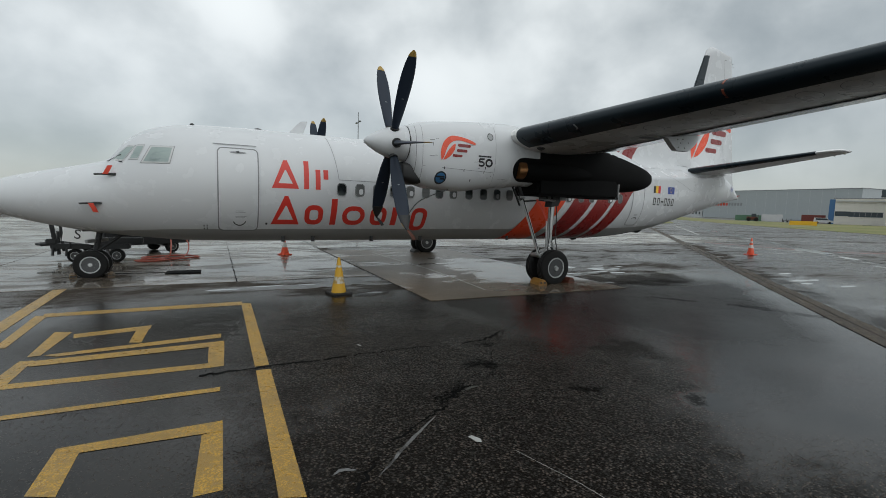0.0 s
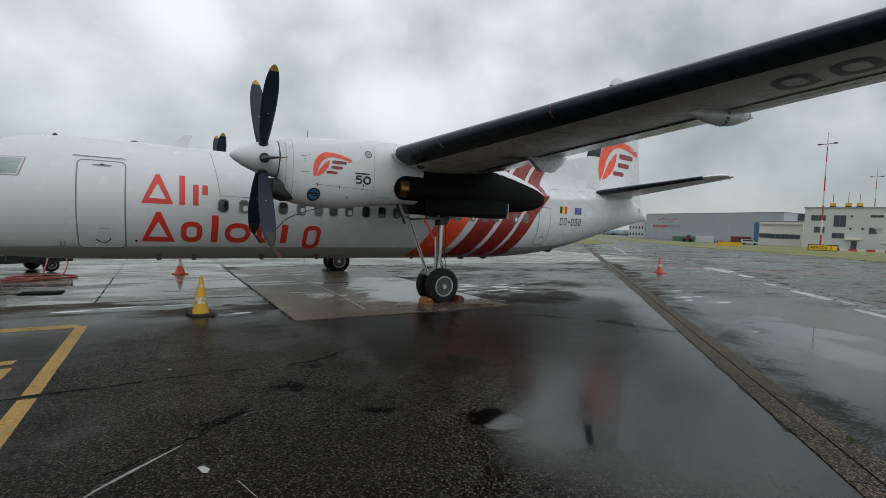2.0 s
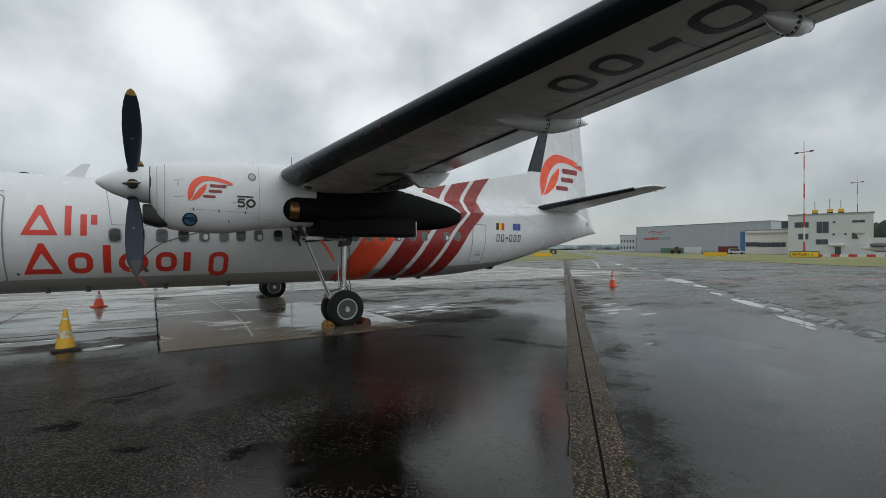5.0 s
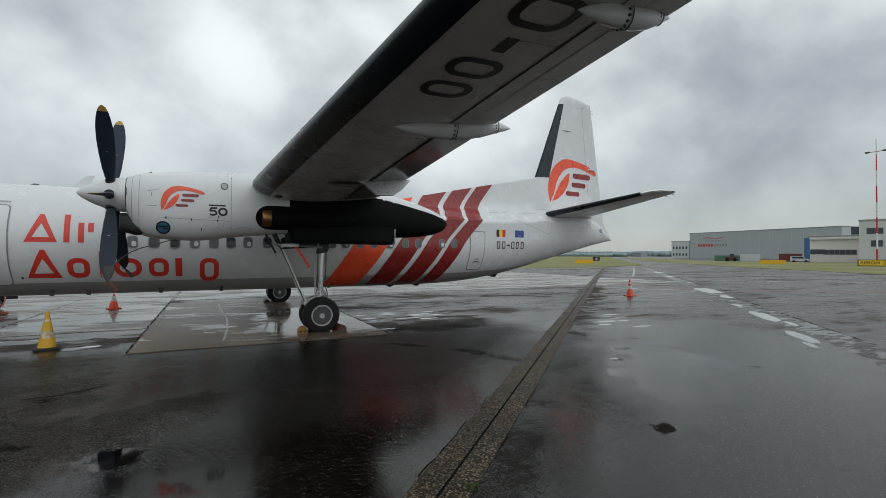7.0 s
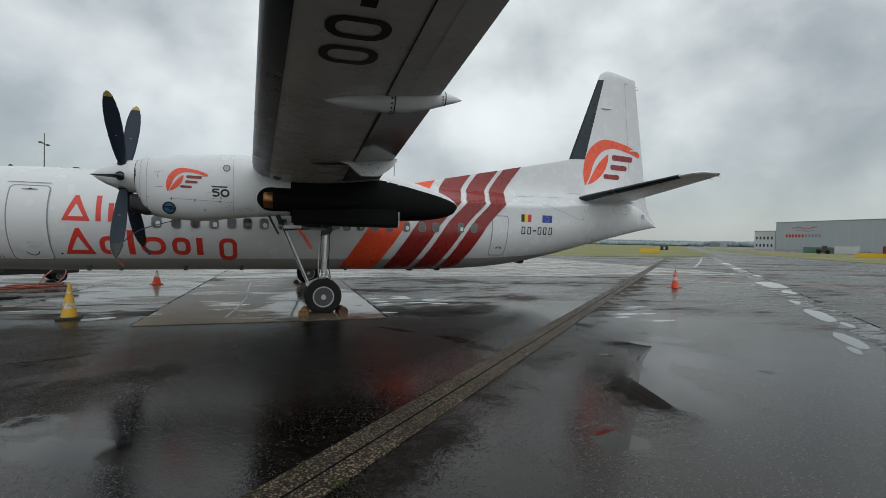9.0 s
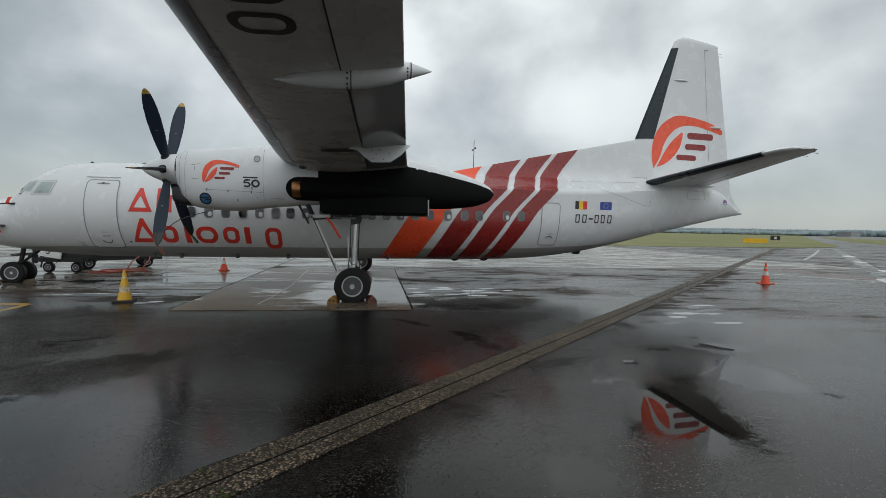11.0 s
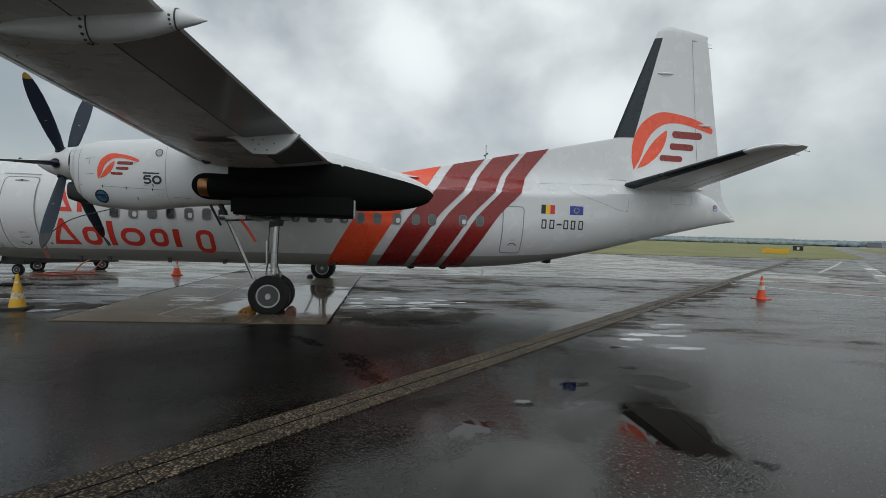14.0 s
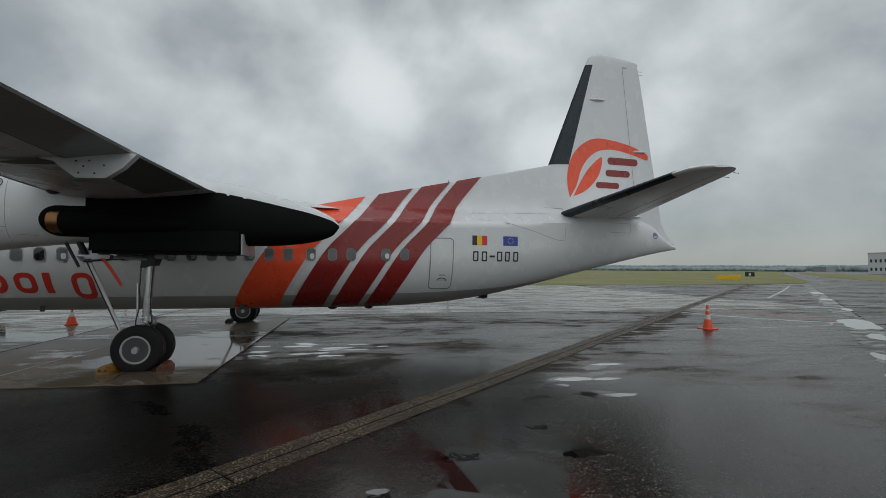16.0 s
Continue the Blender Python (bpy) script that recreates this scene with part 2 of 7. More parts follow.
def tube(a, b, ra, rb=None, n=12, bm=None, cap=True):
    """A round bar from a to b."""
    a, b = Vector(a), Vector(b)
    rb = ra if rb is None else rb
    q = (b - a).to_track_quat("Z", "Y").to_matrix()
    rings = [[p + q @ Vector((r * math.cos(2 * math.pi * i / n), r * math.sin(2 * math.pi * i / n), 0)) for i in range(n)] for p, r in ((a, ra), (b, rb))]
    return loft(rings, cap, True, bm)


def revolve(profile, axis="y", n=28, bm=None, centre=(0, 0, 0)):
    """A body of revolution: profile rows are (along the axis, radius)."""
    c = Vector(centre)
    rings = []
    for h, r in profile:
        ring = []
        for i in range(n):
            s, k = r * math.sin(2 * math.pi * i / n), r * math.cos(2 * math.pi * i / n)
            ring.append(c + Vector({"x": (h, k, s), "y": (s, h, k), "z": (k, s, h)}[axis]))
        rings.append(ring)
    return loft(rings, True, True, bm)


def box(lo, hi, bevel=0.0, bm=None):
    b = bmesh.new()
    bmesh.ops.create_cube(b, size=1)
    for v in b.verts:
        v.co = Vector([(l + h) / 2 + c * (h - l) for l, h, c in zip(lo, hi, v.co)])
    if bevel:
        bmesh.ops.bevel(b, geom=b.edges[:], offset=bevel, segments=2, affect="EDGES")
    if bm is None:
        return b
    me = bpy.data.meshes.new("tmp")
    b.to_mesh(me)
    b.free()
    bm.from_mesh(me)
    bpy.data.meshes.remove(me)
    return bm


def sweep(points, r, n=8, bm=None):
    """A round hose or wire along points."""
    pts = [Vector(p) for p in points]
    rings = []
    for i, p in enumerate(pts):
        d = (pts[min(i + 1, len(pts) - 1)] - pts[max(i - 1, 0)]).normalized()
        q = d.to_track_quat("Z", "Y").to_matrix()
        rings.append([p + q @ Vector((r * math.cos(2 * math.pi * k / n), r * math.sin(2 * math.pi * k / n), 0)) for k in range(n)])
    return loft(rings, True, True, bm)


def smooth_curve(points, k=6):
    """Catmull-Rom through points."""
    pts = [Vector(p) for p in points]
    pts = [2 * pts[0] - pts[1]] + pts + [2 * pts[-1] - pts[-2]]
    out = []
    for i in range(1, len(pts) - 2):
        p0, p1, p2, p3 = pts[i - 1:i + 3]
        for j in range(k):
            t = j / k
            out.append(0.5 * (2 * p1 + (p2 - p0) * t + (2 * p0 - 5 * p1 + 4 * p2 - p3) * t * t + (3 * p1 - p0 - 3 * p2 + p3) * t ** 3))
    return out + [pts[-2]]


def flat(polys, cut=0.0):
    """Flat polygons (u, v), cut into bands so that they can be laid on a bent surface."""
    bm = bmesh.new()
    for p in polys:
        bm.faces.new([bm.verts.new((u, v, 0)) for u, v in p])
    bmesh.ops.remove_doubles(bm, verts=bm.verts, dist=1e-5)
    if cut:
        for k in (0, 1):
            lo = min(v.co[k] for v in bm.verts)
            hi = max(v.co[k] for v in bm.verts)
            no = Vector((1, 0, 0)) if k == 0 else Vector((0, 1, 0))
            step = cut * (2.5 if k == 0 else 1.0)
            c = lo + step
            while c < hi - 1e-4:
                bmesh.ops.bisect_plane(bm, geom=bm.verts[:] + bm.edges[:] + bm.faces[:], plane_co=no * c, plane_no=no)
                c += step
    bmesh.ops.triangulate(bm, faces=[f for f in bm.faces if len(f.verts) > 4])
    return bm


def lay(polys, surface, off=0.004, cut=0.07):
    """The polygons laid on surface(u, v, off)."""
    bm = flat(polys, cut)
    for v in bm.verts:
        v.co = surface(v.co.x, v.co.y, off)
    return bm


def ring_quads(outer, inner):
    n = len(outer)
    return [[outer[i], outer[(i + 1) % n], inner[(i + 1) % n], inner[i]] for i in range(n)]


def round_rect(cx, cy, w, h, r, n=4, shear=0.0):
    pts = []
    for sx, sy, a0 in ((1, 1, 0), (-1, 1, 90), (-1, -1, 180), (1, -1, 270)):
        for i in range(n + 1):
            a = radians(a0 + 90 * i / n)
            pts.append((cx + sx * (w / 2 - r) + r * math.cos(a), cy + sy * (h / 2 - r) + r * math.sin(a)))
    return [(x + shear * (y - cy), y) for x, y in pts]


def ellipse(cx, cy, a, b, n=24):
    return [(cx + a * math.cos(2 * math.pi * i / n), cy + b * math.sin(2 * math.pi * i / n)) for i in range(n)]


def stroke(pts, w):
    """Quads along a flat polyline."""
    out = []
    for (x0, y0), (x1, y1) in zip(pts, pts[1:]):
        d = math.hypot(x1 - x0, y1 - y0)
        nx, ny = -(y1 - y0) / d * w / 2, (x1 - x0) / d * w / 2
        out.append([(x0 + nx, y0 + ny), (x1 + nx, y1 + ny), (x1 - nx, y1 - ny), (x0 - nx, y0 - ny)])
    return out


def spline(xs, ys):
    """A smooth function through given points (monotone cubic)."""
    xs, ys = np.array(xs, float), np.array(ys, float)
    d = np.diff(ys) / np.diff(xs)
    m = np.zeros(len(xs))
    m[1:-1] = [0 if a * b <= 0 else 2 * a * b / (a + b) for a, b in zip(d, d[1:])]
    m[0], m[-1] = d[0], d[-1]

    def f(x):
        x = min(max(x, xs[0]), xs[-1])
        i = min(max(int(np.searchsorted(xs, x)) - 1, 0), len(xs) - 2)
        h = xs[i + 1] - xs[i]
        t = (x - xs[i]) / h
        return float((2 * t ** 3 - 3 * t * t + 1) * ys[i] + (t ** 3 - 2 * t * t + t) * h * m[i] + (-2 * t ** 3 + 3 * t * t) * ys[i + 1] + (t ** 3 - t * t) * h * m[i + 1])
    return f


# ---- the airplane: x runs aft from the main wheels, y to its right wing, z up ----
airplane = thing("airplane", "white twin-propeller airliner with orange and maroon stripes, parked on wet apron", "airplane", at=(0, 0, -0.03))

HULL_X = [-11.35, -11.25, -11.0, -10.6, -10.0, -9.3, -9.05, -8.75, -8.35, -7.8, -7.0, -6.0, 2.5, 4.0, 5.5, 7.0, 8.5, 10.0, 11.5, 12.5, 12.95, 13.15, 13.4]
hull_top = spline(HULL_X, [1.72, 1.86, 2.00, 2.14, 2.30, 2.47, 2.56, 2.97, 3.25, 3.40, 3.46, 3.475, 3.475, 3.475, 3.47, 3.46, 3.45, 3.45, 3.46, 3.22, 2.80, 2.64, 2.52])
hull_bot = spline(HULL_X, [1.66, 1.52, 1.40, 1.27, 1.12, 0.99, 0.96, 0.92, 0.88, 0.83, 0.80, 0.79, 0.79, 0.80, 0.87, 1.05, 1.36, 1.72, 2.07, 2.295, 2.385, 2.42, 2.46])
hull_half = spline(HULL_X, [0.03, 0.17, 0.32, 0.48, 0.68, 0.90, 0.96, 1.03, 1.12, 1.23, 1.31, 1.34, 1.34, 1.31, 1.23, 1.09, 0.90, 0.67, 0.42, 0.25, 0.17, 0.12, 0.04])
hull_mid = spline(HULL_X, [1.69, 1.68, 1.68, 1.69, 1.72, 1.80, 1.84, 1.92, 2.00, 2.07, 2.11, 2.13, 2.13, 2.14, 2.20, 2.30, 2.44, 2.59, 2.74, 2.80, 2.68, 2.58, 2.50])


def ridge(x):
    """Height of the dorsal fairing in front of the fin."""
    return 3.40 + (x - 2.0) * 0.208 if x > 2.0 else 0.0


def hull_y(x, z):
    """Half width of the hull at a station and height; the dorsal fairing blends in with a fillet."""
    t, b, h, m = hull_top(x), hull_bot(x), hull_half(x), hull_mid(x)
    s = (z - m) / (t - m) if z > m else (m - z) / (m - b)
    y = h * math.sqrt(max(0.0, 1 - s * s))
    r = min(ridge(x), 4.95)
    if z > m and r > t and x < 12.0:
        d = (0.06 + 0.25 * math.exp(-(z - t) / 0.3)) * min(1.0, h / 0.6)
        d *= math.sqrt(max(0.0, 1 - max(0.0, (z - m) / (r - m)) ** 10))
        k = 0.24
        f = max(k - abs(y - d), 0.0) / k
        y = min(max(y, d) + f * f * k / 4 * min(1.0, (r - t) * 4), h)
    return y


def hull_crest(x):
    return max(hull_top(x), min(ridge(x), 4.95) if x < 12.0 else 0)


def hull_ring(x, n=40, k=24):
    """Dense heights below and above the shoulder line."""
    t, b, m = hull_top(x), hull_bot(x), hull_mid(x)
    c = m + (t - m) * 0.72
    top = hull_crest(x)
    zs = [b + (c - b) * (1 - math.cos(math.pi / 2 * i / n)) for i in range(n)]
    zs += [c + (top - c) * (1 - (1 - i / k) ** 2) for i in range(k + 1)]
    left = [(x, -hull_y(x, z), z) for z in zs]
    right = [(x, hull_y(x, z), z) for z in zs[-2:0:-1]]
    return left + right


stations = list(np.linspace(-11.35, -10.6, 9)) + list(np.linspace(-10.4, -9.1, 8)) + list(np.linspace(-9.0, -6.5, 26)) + list(np.linspace(-6.0, 2.0, 9)) + list(np.linspace(2.1, 13.4, 100))
bm = loft([hull_ring(float(x)) for x in stations])
bmesh.ops.remove_doubles(bm, verts=bm.verts, dist=0.0005)
fuselage = part("fuselage", bm, WHITE, airplane, "white painted fuselage with grey belly", smooth=50)


def port(u, v, off):
    """Station and height laid on the hull's left side."""
    return Vector((u, -hull_y(u, v) - off, v))


def band(edges, zs, cut=0.2):
    """Quads between a left and a right edge, station by height."""
    return [[(edges(z0)[0], z0), (edges(z0)[1], z0), (edges(z1)[1], z1), (edges(z1)[0], z1)] for z0, z1 in zip(zs, zs[1:])]


# grey belly: both sides, under a line that runs from nose gear to tail
belly_line = spline([-9.6, -8.8, -7.5, 3.0, 5.0, 7.5, 9.5], [1.00, 1.06, 1.11, 1.17, 1.20, 1.33, 1.62])
rings = []
for x in np.linspace(-9.6, 9.4, 60):
    x = float(x)
    b, t = hull_bot(x), belly_line(x)
    zs = [b + (t - b) * (k / 10) ** 2 for k in range(11)]
    off = 0.004
    rings.append([Vector((x, -hull_y(x, z) - off, z - off * (1 - k / 10))) for k, z in reversed(list(enumerate(zs)))] + [Vector((x, hull_y(x, z) + off, z - off * (1 - k / 10))) for k, z in list(enumerate(zs))[1:]])
part("belly_paint", loft(rings, cap=False, closed=False), BELLY, fuselage, "grey painted belly")

# slanted stripes
lean = spline([0.5, 0.95, 1.6, 2.3, 3.05, 3.6, 4.3, 4.9], [-0.28, 0.0, 0.40, 0.86, 1.56, 1.93, 2.50, 3.0])
for k, (a, b, mt) in enumerate(((0.74, 1.80, ORANGE), (2.11, 2.88, MAROON), (3.08, 3.75, MAROON), (3.92, 4.50, MAROON))):
    rows = []
    for i in range(161):
        f = i / 160
        row = []
        for j in range(13):
            # the height runs from the belly's keel line to the crest
            x = a + (b - a) * j / 12 + 1.0
            for _ in range(4):
                z_lo, z_hi = hull_bot(x) + 0.02, hull_crest(x) - 0.004
                z = z_lo + (z_hi - z_lo) * (1 - math.cos(math.pi * f)) / 2
                x = a + (b - a) * j / 12 + lean(z)
            row.append(Vector((x, -hull_y(x, z) - 0.020, z + 0.006 * f)))
        rows.append(row)
    part("stripe", loft(rows, cap=False, closed=False), mt, fuselage, "orange-red stripe" if k == 0 else "maroon stripe")

# name on the side: plain shapes
def tri_ring(x, z, w, h, t):
    return ring_quads([(x, z), (x + w, z), (x + w / 2 + t * .35, z + h), (x + w / 2 - t * .35, z + h)], [(x + t * 1.25, z + t), (x + w - t * 1.25, z + t), (x + w / 2 + .01, z + h - t * 2.0), (x + w / 2 - .01, z + h - t * 2.0)])


def ring_shape(x, z, w, h, t):
    return ring_quads(round_rect(x + w / 2, z + h / 2, w, h, w * .4, 5), round_rect(x + w / 2, z + h / 2, w - 2 * t, h - 2 * t, w * .4 - t * .9, 5))


def bar(x, z, w, h):
    return [[(x, z), (x + w, z), (x + w, z + h), (x, z + h)]]


name_rows = [
    tri_ring(-5.93, 2.06, 0.58, 0.63, 0.11), bar(-5.24, 2.06, 0.11, 0.64), bar(-4.98, 2.06, 0.11, 0.46), bar(-4.80, 2.30, 0.11, 0.22),
    tri_ring(-5.93, 1.24, 0.62, 0.65, 0.11), ring_shape(-5.20, 1.24, 0.42, 0.46, 0.11), bar(-4.60, 1.24, 0.14, 0.62), ring_shape(-4.32, 1.24, 0.56, 0.46, 0.11), ring_shape(-3.62, 1.24, 0.42, 0.46, 0.11), bar(-3.06, 1.24, 0.15, 0.46), ring_shape(-2.52, 1.10, 0.44, 0.60, 0.11)]
for polys in name_rows:
    part("name_shape", lay(polys, port, 0.006, 0.08), RED_TEXT, fuselage, "red painted shape", smooth=60)

# cabin windows
WINDOWS = [-4.38, -3.94, -3.50, -3.06, -2.63, -2.20, -1.81, -1.40, -0.92, -0.46, -0.02, 0.41, 0.83, 1.22, 1.65, 2.08, 2.60, 3.10, 3.54, 4.38, 4.85]
for side in (-1, 1):
    def flank(u, v, off, side=side):
        return Vector((u, side * (hull_y(u, v) + off), v))
    for k, wx in enumerate(WINDOWS):
        wz = 2.085 + 0.010 * (wx + 4.4)
        win = part("cabin_window", lay(ring_quads(round_rect(wx, wz, 0.218, 0.290, 0.075), round_rect(wx, wz, 0.192, 0.264, 0.065)), flank, 0.024, 0), RIM, fuselage)
        dark = k in (0, 3, 6, 8, 9, 10, 13)
        part("pane", lay([round_rect(wx, wz, 0.200, 0.272, 0.065)], flank, 0.021, 0.08), GLASS if dark else BLIND, win, "dark window pane" if dark else "window pane with lowered blind")
        if k % 3 == 1:
            part("blind", lay([round_rect(wx + 0.03, wz - 0.04, 0.10, 0.13, 0.04)], flank, 0.0225, 0), RIM if dark else WHITE, win, "pale half-drawn blind")
        part("window_rim", lay(ring_quads(round_rect(wx, wz, 0.230, 0.302, 0.08), round_rect(wx, wz, 0.218, 0.290, 0.075)), flank, 0.0225, 0), DARK_SEAM, win, "dark outline of the frame")

# doors with their seams
for nm, cx, cz, w, h, shear in (("front_door", -6.60, 1.985, 0.80, 1.80, 0.0), ("rear_door", 5.80, 1.96, 0.60, 1.30, 0.02)):
    dr = part(nm, lay([round_rect(cx, cz, w - .03, h - .03, 0.09, 4, shear)], port, 0.010, 0.12), WHITE, fuselage, "closed white door with grey seam", smooth=60)
    part("seam", lay(ring_quads(round_rect(cx, cz, w + .02, h + .02, 0.11, 5, shear), round_rect(cx, cz, w - .03, h - .03, 0.09, 5, shear)), port, 0.011, 0.1), SEAM, dr)
    hz = cz - h * 0.36
    arc = [(cx + 0.02 + 0.13 * math.cos(radians(a)), hz + (0.13 * math.sin(radians(a)) if nm == "front_door" else -0.10 * math.sin(radians(a)))) for a in range(-160, -15, 12)]
    part("handle_arc", lay(stroke(arc, 0.022), port, 0.015, 0), BLACK_TEXT, dr)
    part("notice", lay(bar(cx - 0.06, hz + 0.07, 0.22, 0.008) + bar(cx - .06, hz + .04, .18, .008) + bar(cx - .06, hz + .16, .2, .008) + bar(cx - .06, hz + .19, .16, .008), port, 0.015, 0), SEAM, dr, "rows of small unreadable print")
part("door_vent", lay([ellipse(-6.60, 2.79, 0.17, 0.022)], port, 0.018, 0), SEAM, fuselage)
part("door_vent_hole", lay([ellipse(-6.60, 2.80, 0.035, 0.022)], port, 0.022, 0), BLACK_TEXT, fuselage)
part("door_rain_gutter", lay(bar(-7.08, 2.955, 0.86, 0.016), port, 0.02, 0.1), SEAM, fuselage)
part("service_panel_seam", lay(stroke([(-4.60, 3.36), (-4.50, 2.75), (-4.44, 2.31)], 0.012) + stroke([(-4.44, 2.31), (-3.2, 2.30)], 0.012), port, 0.006, 0.08), SEAM, fuselage)
for k, (px_, pz_) in enumerate(((-7.28, 1.20), (-7.28, 1.16), (-7.28, 1.12), (-7.22, 1.20), (-7.22, 1.16), (-7.22, 1.12), (-6.02, 1.25))):
    part("stencil_dot", lay([ellipse(px_, pz_, 0.013 if k < 6 else 0.025, 0.013 if k < 6 else 0.025, 10)], port, 0.006, 0), BLACK_TEXT, fuselage)

# cockpit glazing
for pts in ([(-8.93, 2.49), (-8.70, 2.49), (-8.50, 2.82), (-8.65, 2.81)], [(-8.60, 2.52), (-8.44, 2.53), (-8.33, 2.84), (-8.47, 2.83)], [(-8.38, 2.465), (-7.88, 2.475), (-7.80, 2.83), (-8.22, 2.82)]):
    cx, cz = sum(p[0] for p in pts) / 4, sum(p[1] for p in pts) / 4
    grow = lambda k: [(cx + (x - cx) * k[0], cz + (z - cz) * k[1]) for x, z in pts]
    for side in (-1, 1):
        def flank(u, v, off, side=side):
            return Vector((u, side * (hull_y(u, v) + off), v))
        win = part("cockpit_window", lay(ring_quads(grow((1.02, 1.02)), grow((0.88, 0.86))), flank, 0.010, 0.05), GEAR_PALE, fuselage, "pale window frame")
        part("frame_seam", lay(ring_quads(grow((1.07, 1.06)), grow((1.02, 1.02))), flank, 0.008, 0.05), SEAM, win)
        part("pane", lay([grow((0.95, 0.95))], flank, 0.007, 0.05), COCKPIT_GLASS, win, "cockpit pane with mirrored sky in its colour")
part("wiper", tube(port(-9.02, 2.49, 0.03), port(-8.72, 2.47, 0.035), 0.012), BLACK_PLASTIC, fuselage)
part("wiper_arm", tube(port(-8.99, 2.50, 0.03), port(-8.75, 2.62, 0.03), 0.008), BLACK_PLASTIC, fuselage)

# probes under covers with streamers
for px_, pz_, dz in ((-8.95, 2.20, 1), (-9.2, 1.62, -1)):
    p = port(px_, pz_, 0.0)
    probe = part("probe", sweep([p, p + Vector((0, -0.07, 0)), p + Vector((-0.10, -0.09, 0)), p + Vector((-0.22, -0.09, -0.01))], 0.018), BLACK_PLASTIC, fuselage, "black covered air probe")
    bm = box((p.x + 0.0, p.y - 0.10, pz_ - 0.02), (p.x + 0.14, p.y - 0.05, pz_ + 0.03), 0.008)
    part("cover", bm, BLACK_PLASTIC, probe)
    part("streamer", loft([[(p.x - 0.08, p.y - 0.11, pz_ + dz * 0.0), (p.x + 0.01, p.y - 0.115, pz_)], [(p.x - 0.03, p.y - 0.12, pz_ + dz * 0.09), (p.x + 0.055, p.y - 0.12, pz_ + dz * 0.09)], [(p.x + 0.0, p.y - 0.10, pz_ + dz * 0.17), (p.x + 0.09, p.y - 0.10, pz_ + dz * 0.18)]], cap=False, closed=False), STREAMER, probe, "orange warning streamer")

# flags and registration bars at the rear
flag = part("flag", lay(bar(6.62, 2.45, 0.13, 0.25), port, 0.007, 0.1), FLAG_BLACK, fuselage, "black, yellow and red flag")
part("flag_stripe", lay(bar(6.75, 2.45, 0.14, 0.25), port, 0.007, 0.1), FLAG_YELLOW, flag)
part("flag_stripe", lay(bar(6.89, 2.45, 0.14, 0.25), port, 0.007, 0.1), FLAG_RED, flag)
flag = part("flag", lay(bar(7.49, 2.45, 0.42, 0.25), port, 0.007, 0.1), BLUE, fuselage, "blue flag with ring of yellow dots")
part("star_ring", lay([ellipse(7.70 + 0.075 * math.cos(k * math.pi / 6), 2.575 + 0.075 * math.sin(k * math.pi / 6), 0.011, 0.011, 8) for k in range(12)], port, 0.010, 0), FLAG_YELLOW, flag)
for bx, bz, bw, bh in ((6.64, 2.03, 0.15, 0.26), (6.88, 2.03, 0.15, 0.26), (7.10, 2.135, 0.15, 0.05), (7.31, 2.03, 0.15, 0.26), (7.54, 2.03, 0.14, 0.26), (7.78, 2.03, 0.15, 0.26)):
    polys = ring_quads(round_rect(bx + bw / 2, bz + bh / 2, bw, bh, 0.02, 3), round_rect(bx + bw / 2, bz + bh / 2, bw - .07, bh - .07, 0.01, 3)) if bh > 0.1 else bar(bx, bz, bw, bh)
    part("registration_bar", lay(polys, port, 0.007, 0.1), BLACK_TEXT, fuselage, "black painted bar")
part("static_port", lay(ring_quads(ellipse(12.55, 2.86, 0.09, 0.10), ellipse(12.55, 2.86, 0.065, 0.075)) + bar(12.50, 2.845, 0.1, 0.03), port, 0.006, 0), BLUE, fuselage)
part("static_port_top", lay(bar(12.50, 2.892, 0.10, 0.028), port, 0.007, 0), FLAG_RED, fuselage)
part("tail_seam", lay(stroke([(6.75, 3.36), (7.8, 3.40), (9.0, 3.42), (9.4, 3.44)], 0.010) + stroke([(6.9, 3.16), (7.6, 3.07), (8.4, 2.86), (9.1, 2.64), (9.36, 2.62), (9.40, 3.02)], 0.010), port, 0.006, 0.1), SEAM, fuselage)
part("tail_access_seam", lay(ring_quads(round_rect(11.25, 3.05, 0.75, 0.28, 0.03), round_rect(11.25, 3.05, 0.735, 0.265, 0.025)), port, 0.006, 0.1), SEAM, fuselage)

# crown aerials, belly drains and lights
part("crown_aerial", loft([[(-5.42, -0.012, 3.46), (-5.05, -0.012, 3.46), (-5.05, 0.012, 3.46), (-5.42, 0.012, 3.46)], [(-5.10, -0.008, 3.78), (-4.93, -0.008, 3.80), (-4.93, 0.008, 3.80), (-5.10, 0.008, 3.78)]]), WHITE, fuselage, "white blade aerial")
part("crown_light", revolve([(0, .05), (.03, .05), (.06, .03), (.07, .005)], "z", 12, None, (-7.5, 0, 3.42)), BLACK_PLASTIC, fuselage)
part("crown_aerial", revolve([(0, .10), (.03, .09), (.05, .04)], "z", 14, None, (-6.1, 0, 3.46)), BLACK_PLASTIC, fuselage)
for bx in (-5.6, -4.9, -3.4, -2.0, 0.9, 3.05, 4.0, 7.2):
    if bx > 2:
        part("belly_light", revolve([(0, .12), (-.04, .11), (-.07, .05), (-.075, .01)], "z", 14, None, (bx, -0.1, hull_bot(bx) + 0.02)), BLACK_PLASTIC, fuselage)
    else:
        part("drain_mast", box((bx - .05, -0.62, 0.80), (bx + .04, -0.60, 0.93), 0.004), BLACK_PLASTIC, fuselage)
